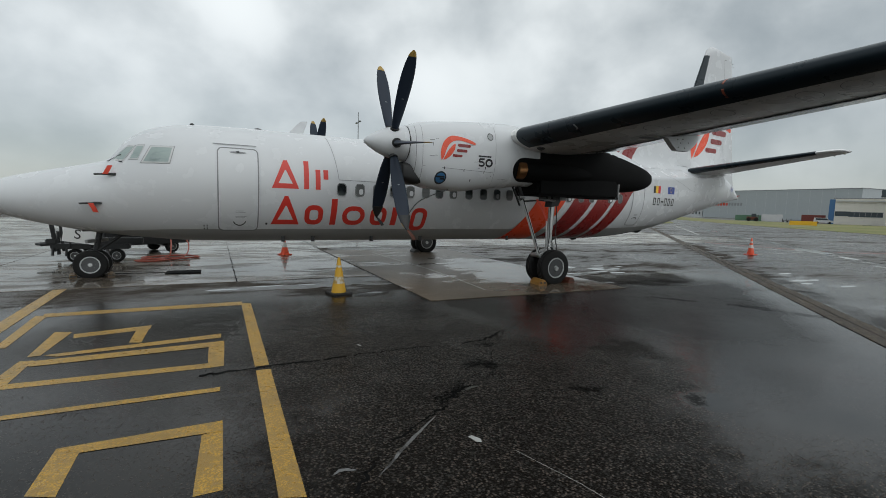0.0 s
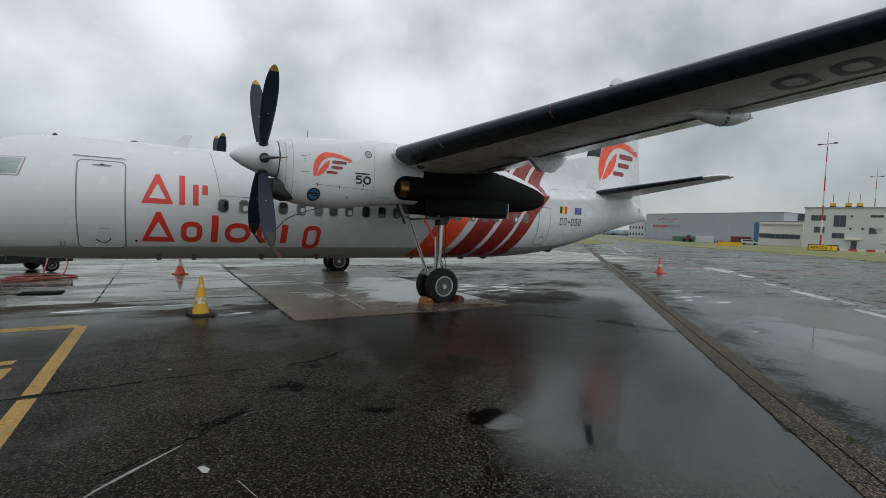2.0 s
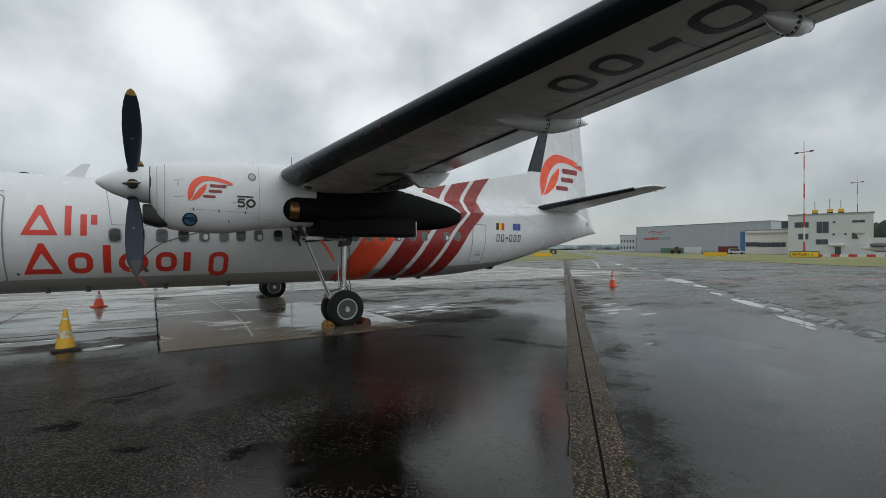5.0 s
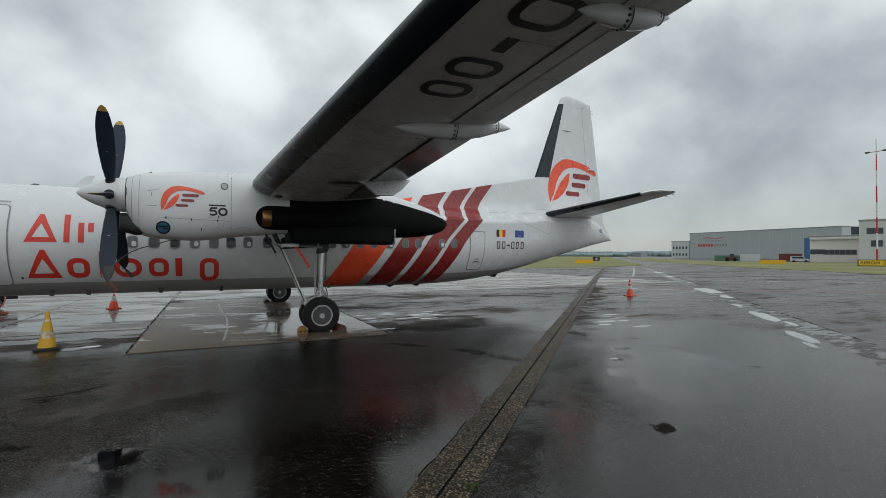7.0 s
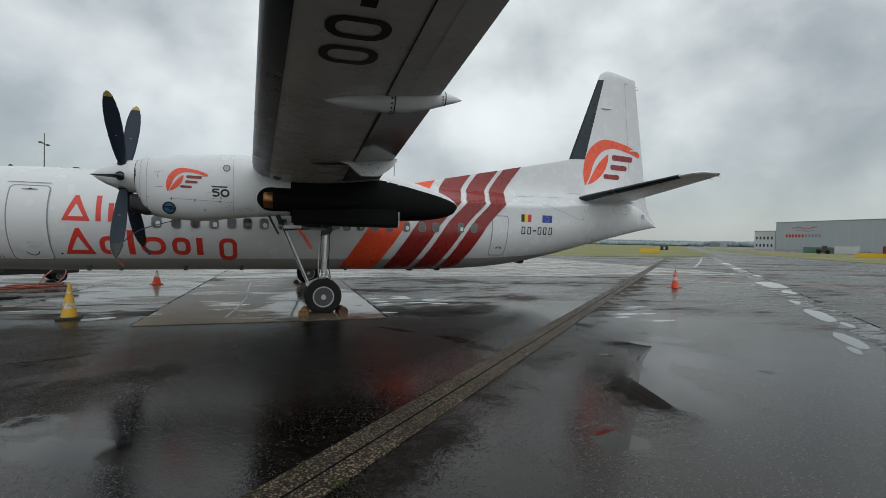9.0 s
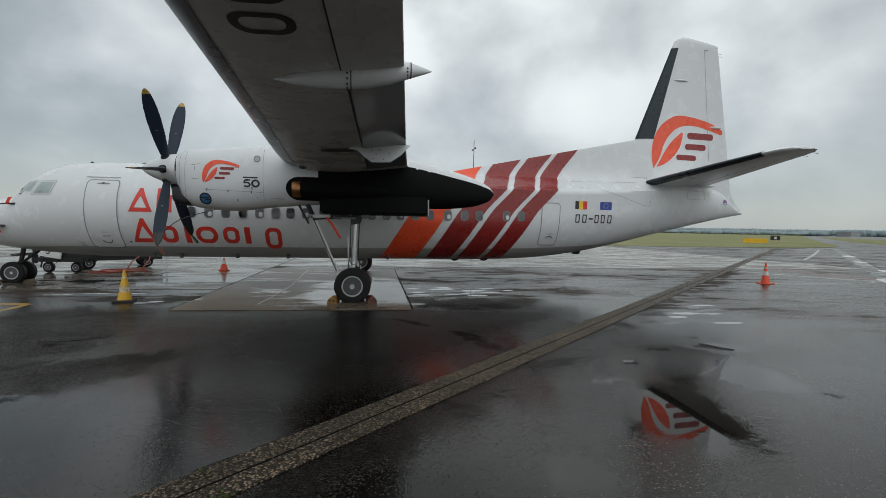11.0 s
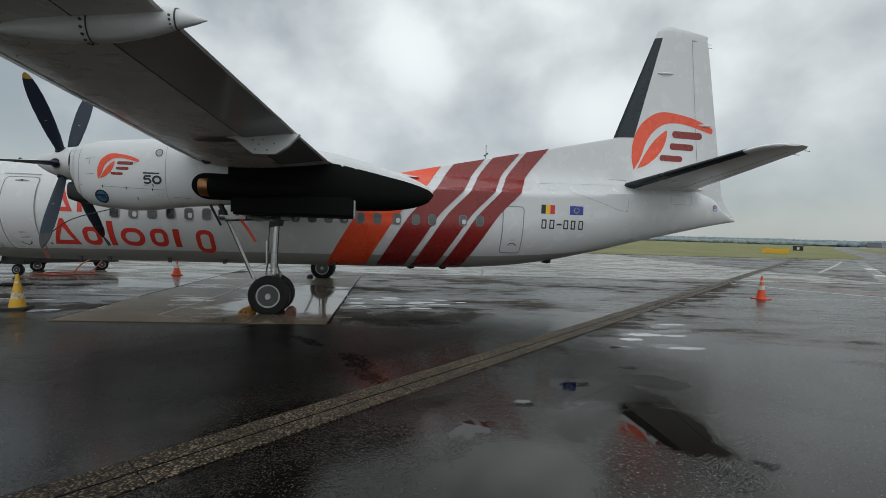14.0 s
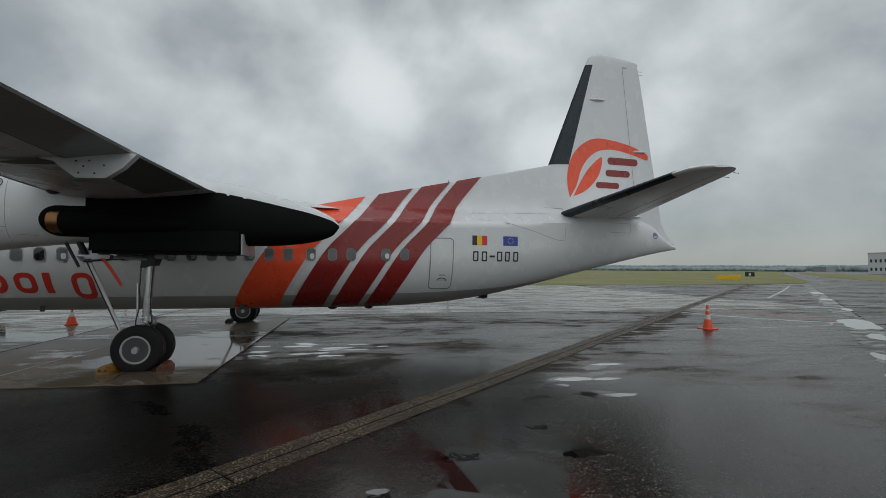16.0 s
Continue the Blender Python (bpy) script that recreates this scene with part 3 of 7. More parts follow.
part("tail_skid", loft([[(7.0, -.03, 1.02), (7.35, -.03, 1.12), (7.35, .03, 1.12), (7.0, .03, 1.02)], [(7.22, -.02, .98), (7.34, -.02, 1.0), (7.34, .02, 1.0), (7.22, .02, .98)]]), BLACK_PLASTIC, fuselage)


# ---- wings ----
def foil(n=16):
    """Chord fractions and half thickness of the section, from the trailing edge over the top to the nose."""
    fr = [(1 + math.cos(math.pi * k / n)) / 2 for k in range(n + 1)]
    th = [5 * (0.2969 * math.sqrt(f) - 0.126 * f - 0.3516 * f * f + 0.2843 * f ** 3 - 0.1015 * f ** 4) for f in fr]
    return fr, th


def wing_le(y):
    return -1.51 + 0.0715 * max(0.0, abs(y) - 4.5)


def wing_chord(y):
    return 2.664 - 0.1465 * (abs(y) - 4.5)


def wing_z(y, f=0.0):
    """Height of the chord line: nose and tail of the section rise differently."""
    k = max(0.0, abs(y) - 4.5)
    return (1 - f) * (3.272 + 0.0304 * k) + f * (3.16 + 0.043 * k)


def wing_tc(y):
    return 0.205 - 0.0035 * abs(y)


def wing_surf(y, f, top):
    """Height of the section at a chord fraction."""
    t = 5 * (0.2969 * math.sqrt(f) - 0.126 * f - 0.3516 * f * f + 0.2843 * f ** 3 - 0.1015 * f ** 4)
    return wing_z(y, f) + wing_chord(y) * (1 if top else -1) * wing_tc(y) * t


def wing_ring(y, shrink=1.0):
    fr, _ = foil()
    c, x0 = wing_chord(y), wing_le(y)
    mid = x0 + c * 0.42
    up = [(mid + (x0 + f * c - mid) * shrink, y, wing_z(y) + (wing_surf(y, f, True) - wing_z(y)) * shrink) for f in fr]
    lo = [(mid + (x0 + f * c - mid) * shrink, y, wing_z(y) + (wing_surf(y, f, False) - wing_z(y)) * shrink) for f in fr[-2:0:-1]]
    return up + lo


def underside(u, v, off):
    """Plan place laid under the wing."""
    f = min(max((u - wing_le(v)) / wing_chord(v), 0.0), 1.0)
    return Vector((u, v, wing_surf(v, f, False) - off))


for side in (-1, 1):
    ys = [0.0, 1.4, 2.8, 4.3, 6.0, 8.0, 10.0, 12.0, 13.4, 14.1, 14.35, 14.48]
    sh = [1] * 9 + [0.97, 0.86, 0.5]
    wing = part("wing", loft([wing_ring(side * y, s) for y, s in zip(ys, sh)]), WING_GREY, airplane, "grey wing, white paint worn beneath")
    # rubber boot along the nose of the wing, in lengths
    fr = [0.135, 0.10, 0.07, 0.045, 0.025, 0.01, 0.002]
    for a, b in ((4.25, 8.31), (8.31, 11.413), (11.413, 13.9)):
        rings = []
        for y in np.linspace(a, b, 7):
            y = float(y)
            c, x0 = wing_chord(y), wing_le(y)
            ring = []
            for top, seq in ((True, fr), (False, fr[::-1])):
                for f in seq:
                    f = f if top else f * 0.92
                    ring.append((x0 + f * c - 0.007 * (1 - f / 0.14), side * y, wing_surf(y, f, top) + (0.006 if top else -0.006)))
            rings.append(ring)
        part("de_icing_boot", loft(rings, cap=False, closed=False), BOOT, wing, "black rubber de-icing boot")
    # sealing strip where two boots meet
    fr2 = [0.10, 0.05, 0.02, 0.004]
    rings = []
    for y in (8.295, 8.325):
        c, x0 = wing_chord(y), wing_le(y)
        rings.append([(x0 + f * c - 0.012 * (1 - f / 0.05), side * y, wing_surf(y, f, top) + (0.009 if top else -0.009)) for top, seq in ((True, fr2), (False, fr2[::-1] + [0.09])) for f in seq])
    part("boot_joint", loft(rings, cap=False, closed=False), JOINT_ORANGE, wing, "thin orange sealing strip")
    part("boot_scuff", loft([[(wing_le(5.8) + f * wing_chord(5.8) - 0.013, side * (y + 0.05 * math.sin(f * 70)), wing_surf(5.8, f, False) - 0.008) for y in (5.78, 5.82)] for f in (0.004, 0.010, 0.018, 0.028, 0.038)], cap=False, closed=False), RIM, wing, "small pale scuff on the boot")
    # flap and aileron: gaps and a darker skin panel under the trailing edge
    def under(u, v, off, side=side):
        p = underside(u, v, off)
        return Vector((p.x, side * p.y, p.z))
    def span_strip(f0, f1, y0, y1, n=8):
        out = []
        for k in range(n):
            a, b = y0 + (y1 - y0) * k / n, y0 + (y1 - y0) * (k + 1) / n
            out.append([(wing_le(a) + f0 * wing_chord(a), a), (wing_le(a) + f1 * wing_chord(a), a), (wing_le(b) + f1 * wing_chord(b), b), (wing_le(b) + f0 * wing_chord(b), b)])
        return out
    part("flap", lay(span_strip(0.70, 0.995, 4.5, 9.7), under, 0.022, 0), FLAP_GREY, wing, "grey flap")
    part("flap_gap", lay(span_strip(0.685, 0.70, 4.5, 9.7), under, 0.010, 0), DARK_SEAM, wing)
    part("aileron", lay(span_strip(0.68, 0.80, 9.85, 14.0), under, 0.012, 0), WING_GREY, wing)
    part("aileron_tab", lay(span_strip(0.80, 0.995, 9.85, 14.0), under, 0.016, 0), WING_GREY, wing)
    part("aileron_gap", lay(span_strip(0.672, 0.68, 9.75, 14.0), under, 0.010, 0), DARK_SEAM, wing)
    for y in (5.4, 7.5, 9.2, 11.7):
        part("skin_seam", lay([[(wing_le(y) + 0.14 * wing_chord(y), y), (wing_le(y) + 0.67 * wing_chord(y), y), (wing_le(y) + 0.67 * wing_chord(y), y + .008), (wing_le(y) + 0.14 * wing_chord(y), y + .008)]], under, 0.003, 0.2), SEAM, wing)
    for y, f in ((9.0, 0.28), (8.0, 0.26), (9.45, 0.27), (6.9, 0.27)):
        cx = wing_le(y) + f * wing_chord(y)
        part("access_panel", lay(ring_quads(ellipse(cx, y, 0.20, 0.13), ellipse(cx, y, 0.193, 0.123)), under, 0.003, 0), SEAM, wing)
    # pointed fairings over the flap and aileron hinges
    for y, x0, x1, r in ((9.75, -0.50, 1.04, 0.135), (12.25, -0.25, 0.62, 0.10)):
        prof = [(0, 0.005), (0.10, 0.35), (0.25, 0.68), (0.42, 0.92), (0.58, 1.0), (0.72, 0.9), (0.85, 0.6), (0.95, 0.24), (1.0, 0.02)]
        rings = []
        for f, s in prof:
            x = x0 + f * (x1 - x0)
            zc = underside(min(x, wing_le(y) + wing_chord(y)), y, 0).z - 0.06 + 0.05 * f
            rings.append([(x, side * y + s * r * 0.75 * math.cos(a), zc + s * r * math.sin(a)) for a in np.linspace(0, 2 * math.pi, 17)[:-1]])
        fairing = part("hinge_fairing", loft(rings), WHITE, wing, "pale pointed hinge fairing")
        for f, s in ((0.48, 0.97), (0.86, 0.57)):
            x = x0 + f * (x1 - x0)
            zc = underside(min(x, wing_le(y) + wing_chord(y)), y, 0).z - 0.06 + 0.05 * f
            part("seal", loft([[(x + d, side * y + (s * r * 0.75 + .004) * math.cos(a), zc + (s * r + .004) * math.sin(a)) for a in np.linspace(0, 2 * math.pi, 17)[:-1]] for d in (-0.006, 0.006)], cap=False), DARK_SEAM, fairing)
            for k in range(9):
                a = math.pi + math.pi * k / 8
                part("bolt", revolve([(-.006, .010), (.006, .010)], "y" if abs(math.cos(a)) > 0.7 else "z", 8, None, (x - 0.035, side * y + (s * r * 0.75 + .004) * math.cos(a), zc + (s * r + .003) * math.sin(a))), DARK_SEAM, fairing)
    # flap bracket near the engine
    y = 6.45
    zt = underside(0.4, y, 0).z
    rings = []
    for dy in (-0.05, 0.05):
        rings.append([(-0.45, side * (y + dy * .3), zt + 0.05), (0.18, side * (y + dy), zt - 0.07), (0.28, side * (y + dy), zt - 0.16), (0.42, side * (y + dy), zt - 0.26), (0.74, side * (y + dy), zt - 0.25), (0.92, side * (y + dy), zt - 0.12), (1.08, side * (y + dy), zt + 0.06)])
    # recess beside the bracket: a flat dark oval carries its shade
    part("bracket_oval", lay([ellipse(-0.02, y - 0.05, 0.42, 0.10)], under, 0.024, 0), RIM_DARK, wing, "flat dark oval standing in for a shaded recess")
    bracket = part("flap_bracket", loft(rings), WHITE, wing, "pale riveted flap bracket")
    for bx, bz in ((0.45, -0.2), (0.5, -0.12), (0.62, -0.2), (0.42, -0.06), (0.56, -0.05), (0.72, -0.1)):
        part("rivet", revolve([(-.008, .011), (.008, .011)], "y", 8, None, (bx, side * (y + 0.05), zt + bz)), DARK_SEAM, bracket)
    if side < 0:
        # registration bars beneath
        for y0, w in ((10.56, 0.34), (11.02, 0.34), (11.50, 0.22), (11.86, 0.40), (12.38, 0.32), (12.84, 0.34)):
            x0, h = wing_le(y0) + 0.26 * wing_chord(y0), 0.49
            if w == 0.22:
                polys = [[(x0 + .19, y0), (x0 + .30, y0), (x0 + .30, y0 + w), (x0 + .19, y0 + w)]]
            else:
                polys = ring_quads(round_rect(x0 + h / 2, y0 + w / 2, h, w, 0.155, 6), round_rect(x0 + h / 2, y0 + w / 2, h - .15, w - .15, 0.085, 6))
            part("registration_bar", lay(polys, under, 0.005, 0.2), BLACK_TEXT, wing, "black painted bar")

# fairing where the wing crosses the hull
rings = []
for x, s in ((-2.3, 0.05), (-1.9, 0.6), (-1.3, 0.95), (0.0, 1.0), (1.4, 0.95), (2.4, 0.6), (3.2, 0.1)):
    rings.append([(x, 1.05 * math.cos(a) * (0.6 + .4 * s), 3.36 + 0.34 * s * math.sin(a)) for a in np.linspace(0, math.pi, 17)])
part("wing_root_fairing", loft(rings, cap=True, closed=True), WHITE, airplane)

# ---- engines ----
NX = [-3.72, -3.55, -3.2, -2.6, -1.9, -1.3, -0.75, 0.2, 1.2, 1.75, 2.3, 2.8, 3.12, 3.28, 3.35]
nac_top = spline(NX, [3.30, 3.38, 3.44, 3.50, 3.55, 3.57, 3.57, 3.52, 3.42, 3.30, 3.15, 3.00, 2.86, 2.76, 2.66])
nac_bot = spline(NX, [2.56, 2.20, 2.11, 2.08, 2.16, 2.22, 2.26, 2.24, 2.22, 2.23, 2.25, 2.31, 2.40, 2.49, 2.60])
nac_half = spline(NX, [0.34, 0.42, 0.47, 0.50, 0.51, 0.50, 0.50, 0.50, 0.47, 0.43, 0.38, 0.30, 0.20, 0.12, 0.03])


def nac_y(x, z):
    t, b = nac_top(x), nac_bot(x)
    m = (t + b) / 2
    s = abs((z - m) / ((t - b) / 2))
    return nac_half(x) * max(0.0, 1 - s ** 2.5) ** (1 / 2.5)


def nac_ring(x, side, n=36, grow=0.0):
    t, b = nac_top(x), nac_bot(x)
    m, h, w = (t + b) / 2, (t - b) / 2 + grow, nac_half(x) + grow
    out = []
    for k in range(n):
        a = 2 * math.pi * k / n - math.pi / 2
        ca, sa = math.cos(a), math.sin(a)
        out.append((x, side * 3.6 + w * math.copysign(abs(ca) ** 0.8, ca), m + h * math.copysign(abs(sa) ** 0.8, sa)))
    return out


LEAF = [(0.04, 0.0), (0.0, 0.22), (0.02, 0.48), (0.12, 0.73), (0.30, 0.91), (0.52, 1.0), (0.85, 0.98), (1.20, 0.91), (1.48, 0.80), (1.51, 0.74), (1.47, 0.70), (1.20, 0.77), (0.85, 0.83), (0.58, 0.80), (0.38, 0.67), (0.24, 0.46), (0.16, 0.22)]
LEAF_IN = [(0.10, 0.03), (0.27, 0.10), (0.45, 0.25), (0.58, 0.45), (0.62, 0.69), (0.48, 0.60), (0.34, 0.45), (0.22, 0.26)]
LEAF_BARS = [(0.72, 0.58, 1.30, 0.70), (0.68, 0.38, 1.14, 0.49), (0.50, 0.18, 0.93, 0.28)]


def emblem(surface, x, z, s, parent, off, cut):
    """Wing-like emblem of plain shapes: a leaf and three bars."""
    to = lambda pts: [(x + u * s, z + v * s) for u, v in pts]
    smooth = lambda pts: [(p[0], p[1]) for p in smooth_curve([(u, v, 0) for u, v in pts + pts[:1]], 4)][:-1]
    em = part("emblem", lay([to(smooth(LEAF))], surface, off, cut), ORANGE, parent, "orange leaf-shaped emblem")
    part("emblem_leaf", lay([to(smooth(LEAF_IN))], surface, off, cut), ORANGE, em)
    for a, b, c, d in LEAF_BARS:
        part("emblem_bar", lay([to(round_rect((a + c) / 2, (b + d) / 2, c - a, d - b, (d - b) * .45, 4))], surface, off, cut), MAROON, em, "maroon bar")


for side in (-1, 1):
    # white cowling in front, then a black underside with a white crown behind
    front = [float(x) for x in np.linspace(-3.72, -0.75, 26)]
    back = [float(x) for x in np.linspace(-0.75, 3.35, 40)]
    nacelle = part("engine_nacelle", loft([nac_ring(x, side) for x in front]), WHITE, airplane, "white engine nacelle")
    rings = [nac_ring(x, side) for x in back]
    part("crown_fairing", loft([r[9 + 3:27 - 2] for r in rings], cap=False, closed=False), WHITE, nacelle, "white upper tail fairing")
    part("soot_fairing", loft([r[24:] + r[:13] for r in rings], cap=False, closed=False), BLACK_SOOT, nacelle, "matt black exhaust-side fairing")

    def flank(u, v, off, side=side):
        return Vector((u, side * (3.6 + nac_y(u, v) + off), v))
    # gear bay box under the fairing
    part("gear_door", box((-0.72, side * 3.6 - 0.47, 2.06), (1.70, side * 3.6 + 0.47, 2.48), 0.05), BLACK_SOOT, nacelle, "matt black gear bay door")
    # exhaust
    oval = [(-1.16 + 0.275 * math.cos(a), 2.59 + 0.252 * math.sin(a)) for a in np.linspace(math.pi / 2, 3 * math.pi / 2, 13)] + [(-0.72, 2.338), (-0.72, 2.842)]
    ex = part("exhaust_recess", lay([oval], flank, 0.005, 0.06), BLACK_SOOT, nacelle, "black oval exhaust recess")
    part("exhaust_shroud", revolve([(-1.12, 0.10), (-1.11, 0.205), (-0.75, 0.22), (-0.2, 0.22), (0.5, 0.17), (1.0, 0.05)], "x", 24, None, (0, side * 3.97, 2.59)), BLACK_SOOT, ex)
    part("exhaust_lip", revolve([(-1.31, 0.10), (-1.30, 0.185), (-1.25, 0.197), (-1.12, 0.200), (-1.10, 0.12)], "x", 28, None, (0, side * 3.97, 2.59)), BRASS, ex, "copper-brown heat-tinted exhaust pipe")
    # cowling seams, latches and marks
    for u in (-3.62, -3.50, -1.90):
        zs = [nac_bot(u) + 0.08 + (nac_top(u) - nac_bot(u) - 0.14) * k / 14 for k in range(15)]
        part("cowl_seam", lay(stroke([(u, z) for z in zs], 0.007), flank, 0.004, 0), SEAM, nacelle)
    part("cowl_seam", lay(stroke([(-3.49, 2.53), (-2.7, 2.50), (-1.91, 2.48)], 0.007), flank, 0.004, 0.2), SEAM, nacelle)
    for u, z in ((-3.05, 2.51), (-2.62, 2.49), (-2.15, 2.48), (-2.13, 2.56), (-2.44, 2.30)):
        part("latch", lay([round_rect(u, z, 0.018, 0.055, 0.006)], flank, 0.008, 0), DARK_SEAM, nacelle)
    part("round_port", lay([ellipse(-2.03, 3.195, 0.055, 0.06)], flank, 0.007, 0), GEAR_GREY, nacelle, "grey round port")
    part("port_rim", lay(ring_quads(ellipse(-2.03, 3.195, 0.07, 0.075), ellipse(-2.03, 3.195, 0.055, 0.06)), flank, 0.008, 0), DARK_SEAM, nacelle)
    emblem(flank, -3.14, 2.645, 0.50, nacelle, 0.006, 0.06)
    badge = part("maker_badge", lay([ellipse(-3.10, 2.32, 0.125, 0.125)], flank, 0.006, 0.06), BLACK_TEXT, nacelle, "round dark blue badge")
    part("badge_centre", lay([ellipse(-3.10, 2.32, 0.095, 0.095)], flank, 0.008, 0.06), BADGE, badge, "light blue centre")
    part("badge_bar", lay([round_rect(-3.12, 2.34, 0.20, 0.035, 0.015)] + [round_rect(-3.06, 2.30, 0.10, 0.03, 0.01)], flank, 0.010, 0), BLACK_TEXT, badge)
    five = [(-2.165, 2.735), (-2.275, 2.735), (-2.285, 2.675), (-2.22, 2.685), (-2.175, 2.660), (-2.170, 2.625), (-2.20, 2.600), (-2.25, 2.597), (-2.29, 2.612)]
    part("numeral", lay(stroke(five, 0.036), flank, 0.006, 0), BLACK_TEXT, nacelle, "black painted figure five")
    part("numeral", lay(ring_quads(ellipse(-2.055, 2.665, 0.088, 0.086), ellipse(-2.055, 2.665, 0.048, 0.046)), flank, 0.006, 0), BLACK_TEXT, nacelle, "black painted nought")
    part("type_mark", lay(bar(-2.31, 2.775, 0.30, 0.03), flank, 0.006, 0.1), BLACK_TEXT, nacelle)
    for u, z, du, dz in ((-3.36, 3.02, 0.10, 0.012), (-3.30, 2.92, 0.012, 0.07), (-3.24, 3.05, 0.06, 0.008), (-3.36, 2.72, 0.16, 0.010), (-2.50, 2.98, 0.12, 0.010), (-2.40, 2.66, 0.14, 0.006), (-2.30, 2.54, 0.05, 0.008), (-1.98, 2.40, 0.03, 0.010), (-2.05, 2.36, 0.02, 0.014), (-1.80, 2.34, 0.22, 0.006), (-1.6, 2.33, 0.10, 0.006)):
        part("stencil_mark", lay([[(u, z), (u + du, z + du * 0.12), (u + du, z + du * 0.12 + dz), (u, z + dz)]], flank, 0.005, 0), SEAM, nacelle)
    # chin intake with its dark plug
    part("chin_intake", loft([[(x, side * 3.6 + w * math.copysign(abs(math.cos(a)) ** 0.55, math.cos(a)), z + h * math.copysign(abs(math.sin(a)) ** 0.55, math.sin(a))) for a in np.linspace(0, 2 * math.pi, 33)[:-1]] for x, w, z, h in ((-3.84, 0.22, 2.42, 0.15), (-3.82, 0.25, 2.42, 0.18), (-3.60, 0.30, 2.38, 0.21), (-3.42, 0.28, 2.37, 0.18))]), BLACK_PLASTIC, nacelle, "black plugged chin intake")
    # pale guide strip on the gear door's end, chipped edge of the crown's white paint
    part("door_edge", box((1.69, side * 3.6 - 0.475, 2.05), (1.715, side * 3.6 + 0.475, 2.42), 0.004), GEAR_GREY, nacelle, "worn grey edge strip of the gear door")
    chips = random.Random(12)
    edge_z = lambda u: (nac_top(u) + nac_bot(u)) / 2 + (nac_top(u) - nac_bot(u)) / 2 * 0.574
    polys, u = [], 0.95
    while u < 1.7:
        L, d = chips.uniform(0.05, 0.16), chips.uniform(0.012, 0.045)
        polys.append([(u, edge_z(u) + 0.02), (u + L * 0.3, edge_z(u) - d * 0.7), (u + L * 0.7, edge_z(u) - d), (u + L, edge_z(u + L) + 0.02)])
        u += L + chips.uniform(0.02, 0.25)
    part("chipped_edge", lay(polys, flank, 0.004, 0), WHITE, nacelle, "chipped white paint above the black")

    if side < 0:
        part("wing_light", revolve([(0, 0.09), (-0.02, 0.085), (-0.05, 0.05), (-0.06, 0.004)], "z", 18, None, (-1.02, -4.45, wing_surf(-4.45, 0.17, False) + 0.01)), RIM_DARK, airplane, "brown domed lamp under the wing")
    # propeller, feathered
    prop = part("propeller", revolve([(-4.54, 0.004), (-4.52, 0.04), (-4.45, 0.10), (-4.3, 0.19), (-4.1, 0.275), (-3.9, 0.325), (-3.74, 0.345), (-3.71, 0.335)], "x", 32, None, (0, side * 3.6, 2.96)), WHITE, airplane, "white pointed spinner with six feathered blades")
    part("spinner_gap", loft([[(x, side * 3.6 + 0.349 * math.cos(a), 2.96 + 0.349 * math.sin(a)) for a in np.linspace(0, 2 * math.pi, 33)[:-1]] for x in (-3.735, -3.705)], cap=False), BLACK_PLASTIC, prop)
    hub = Vector((-3.98, side * 3.6, 2.96))
    for k in range(6):
        ang = radians(60 * k + 6)
        out = Vector((0, math.cos(ang), math.sin(ang)))
        q = Matrix((Vector((1, 0, 0)), out.cross(Vector((1, 0, 0))), out)).transposed()
        rows = [(0.20, 0.06, 0.06), (0.31, 0.068, 0.052), (0.40, 0.085, 0.046), (0.60, 0.110, 0.034), (0.90, 0.130, 0.025), (1.18, 0.138, 0.018), (1.42, 0.129, 0.013), (1.60, 0.107, 0.011), (1.72, 0.080, 0.009), (1.79, 0.052, 0.007), (1.83, 0.016, 0.004)]
        rows = [(r * 0.97, w, t, 0.02 * (r / 1.83) ** 2 - 0.03 * out.z * r / 1.83) for r, w, t in rows]
        def ring(r, w, t, sw, grow=0.0):
            tw = radians(3 + 12 * (1 - r / 1.83))
            pts = []
            for a in np.linspace(0, 2 * math.pi, 15)[:-1]:
                u, v = (w + grow) * math.cos(a), (t + grow) * math.sin(a)
                pts.append(hub + q @ Vector((u * math.cos(tw) - v * math.sin(tw) + sw, u * math.sin(tw) + v * math.cos(tw), r)))
            return pts
        blade = part("blade", loft([ring(*r) for r in rows]), BLADE, prop, "slate grey composite blade")
        part("blade_socket", tube(hub + out * 0.22, hub + out * 0.322, 0.098, 0.088, 18), BLACK_PLASTIC, blade, "dark socket in the spinner")
        part("yellow_tip", loft([ring(*r, grow=0.002) for r in rows[-3:]]), TIP_YELLOW, blade, "worn yellow blade tip")
        for rr, wide in ((0.90, 0.014),):
            part("blade_mark", loft([ring(r, 0.045, 0.0245, 0.005 - 0.03 * out.z * r / 1.83, grow=0.002) for r in (rr, rr + wide)], cap=False), RIM, blade, "short pale mark")
    if side < 0:
        # tether from a low blade to the cowling, with its cover and streamer
        a = hub + Vector((0.05, -0.66, -1.46))
        tie = part("blade_tether", sweep(smooth_curve([a, a + Vector((0.35, 0.15, 0.35)), (-2.9, -3.95, 2.10)], 4), 0.010, 6), BLACK_PLASTIC, prop, "black strap tying down a blade")
        for by, red in ((-0.73, True), (1.03, False)):
            c = hub + Vector((0.06, by, -math.sqrt(1.78 ** 2 - by ** 2)))
            d = (c - hub).normalized()
            across = Vector((1, 0, 0))
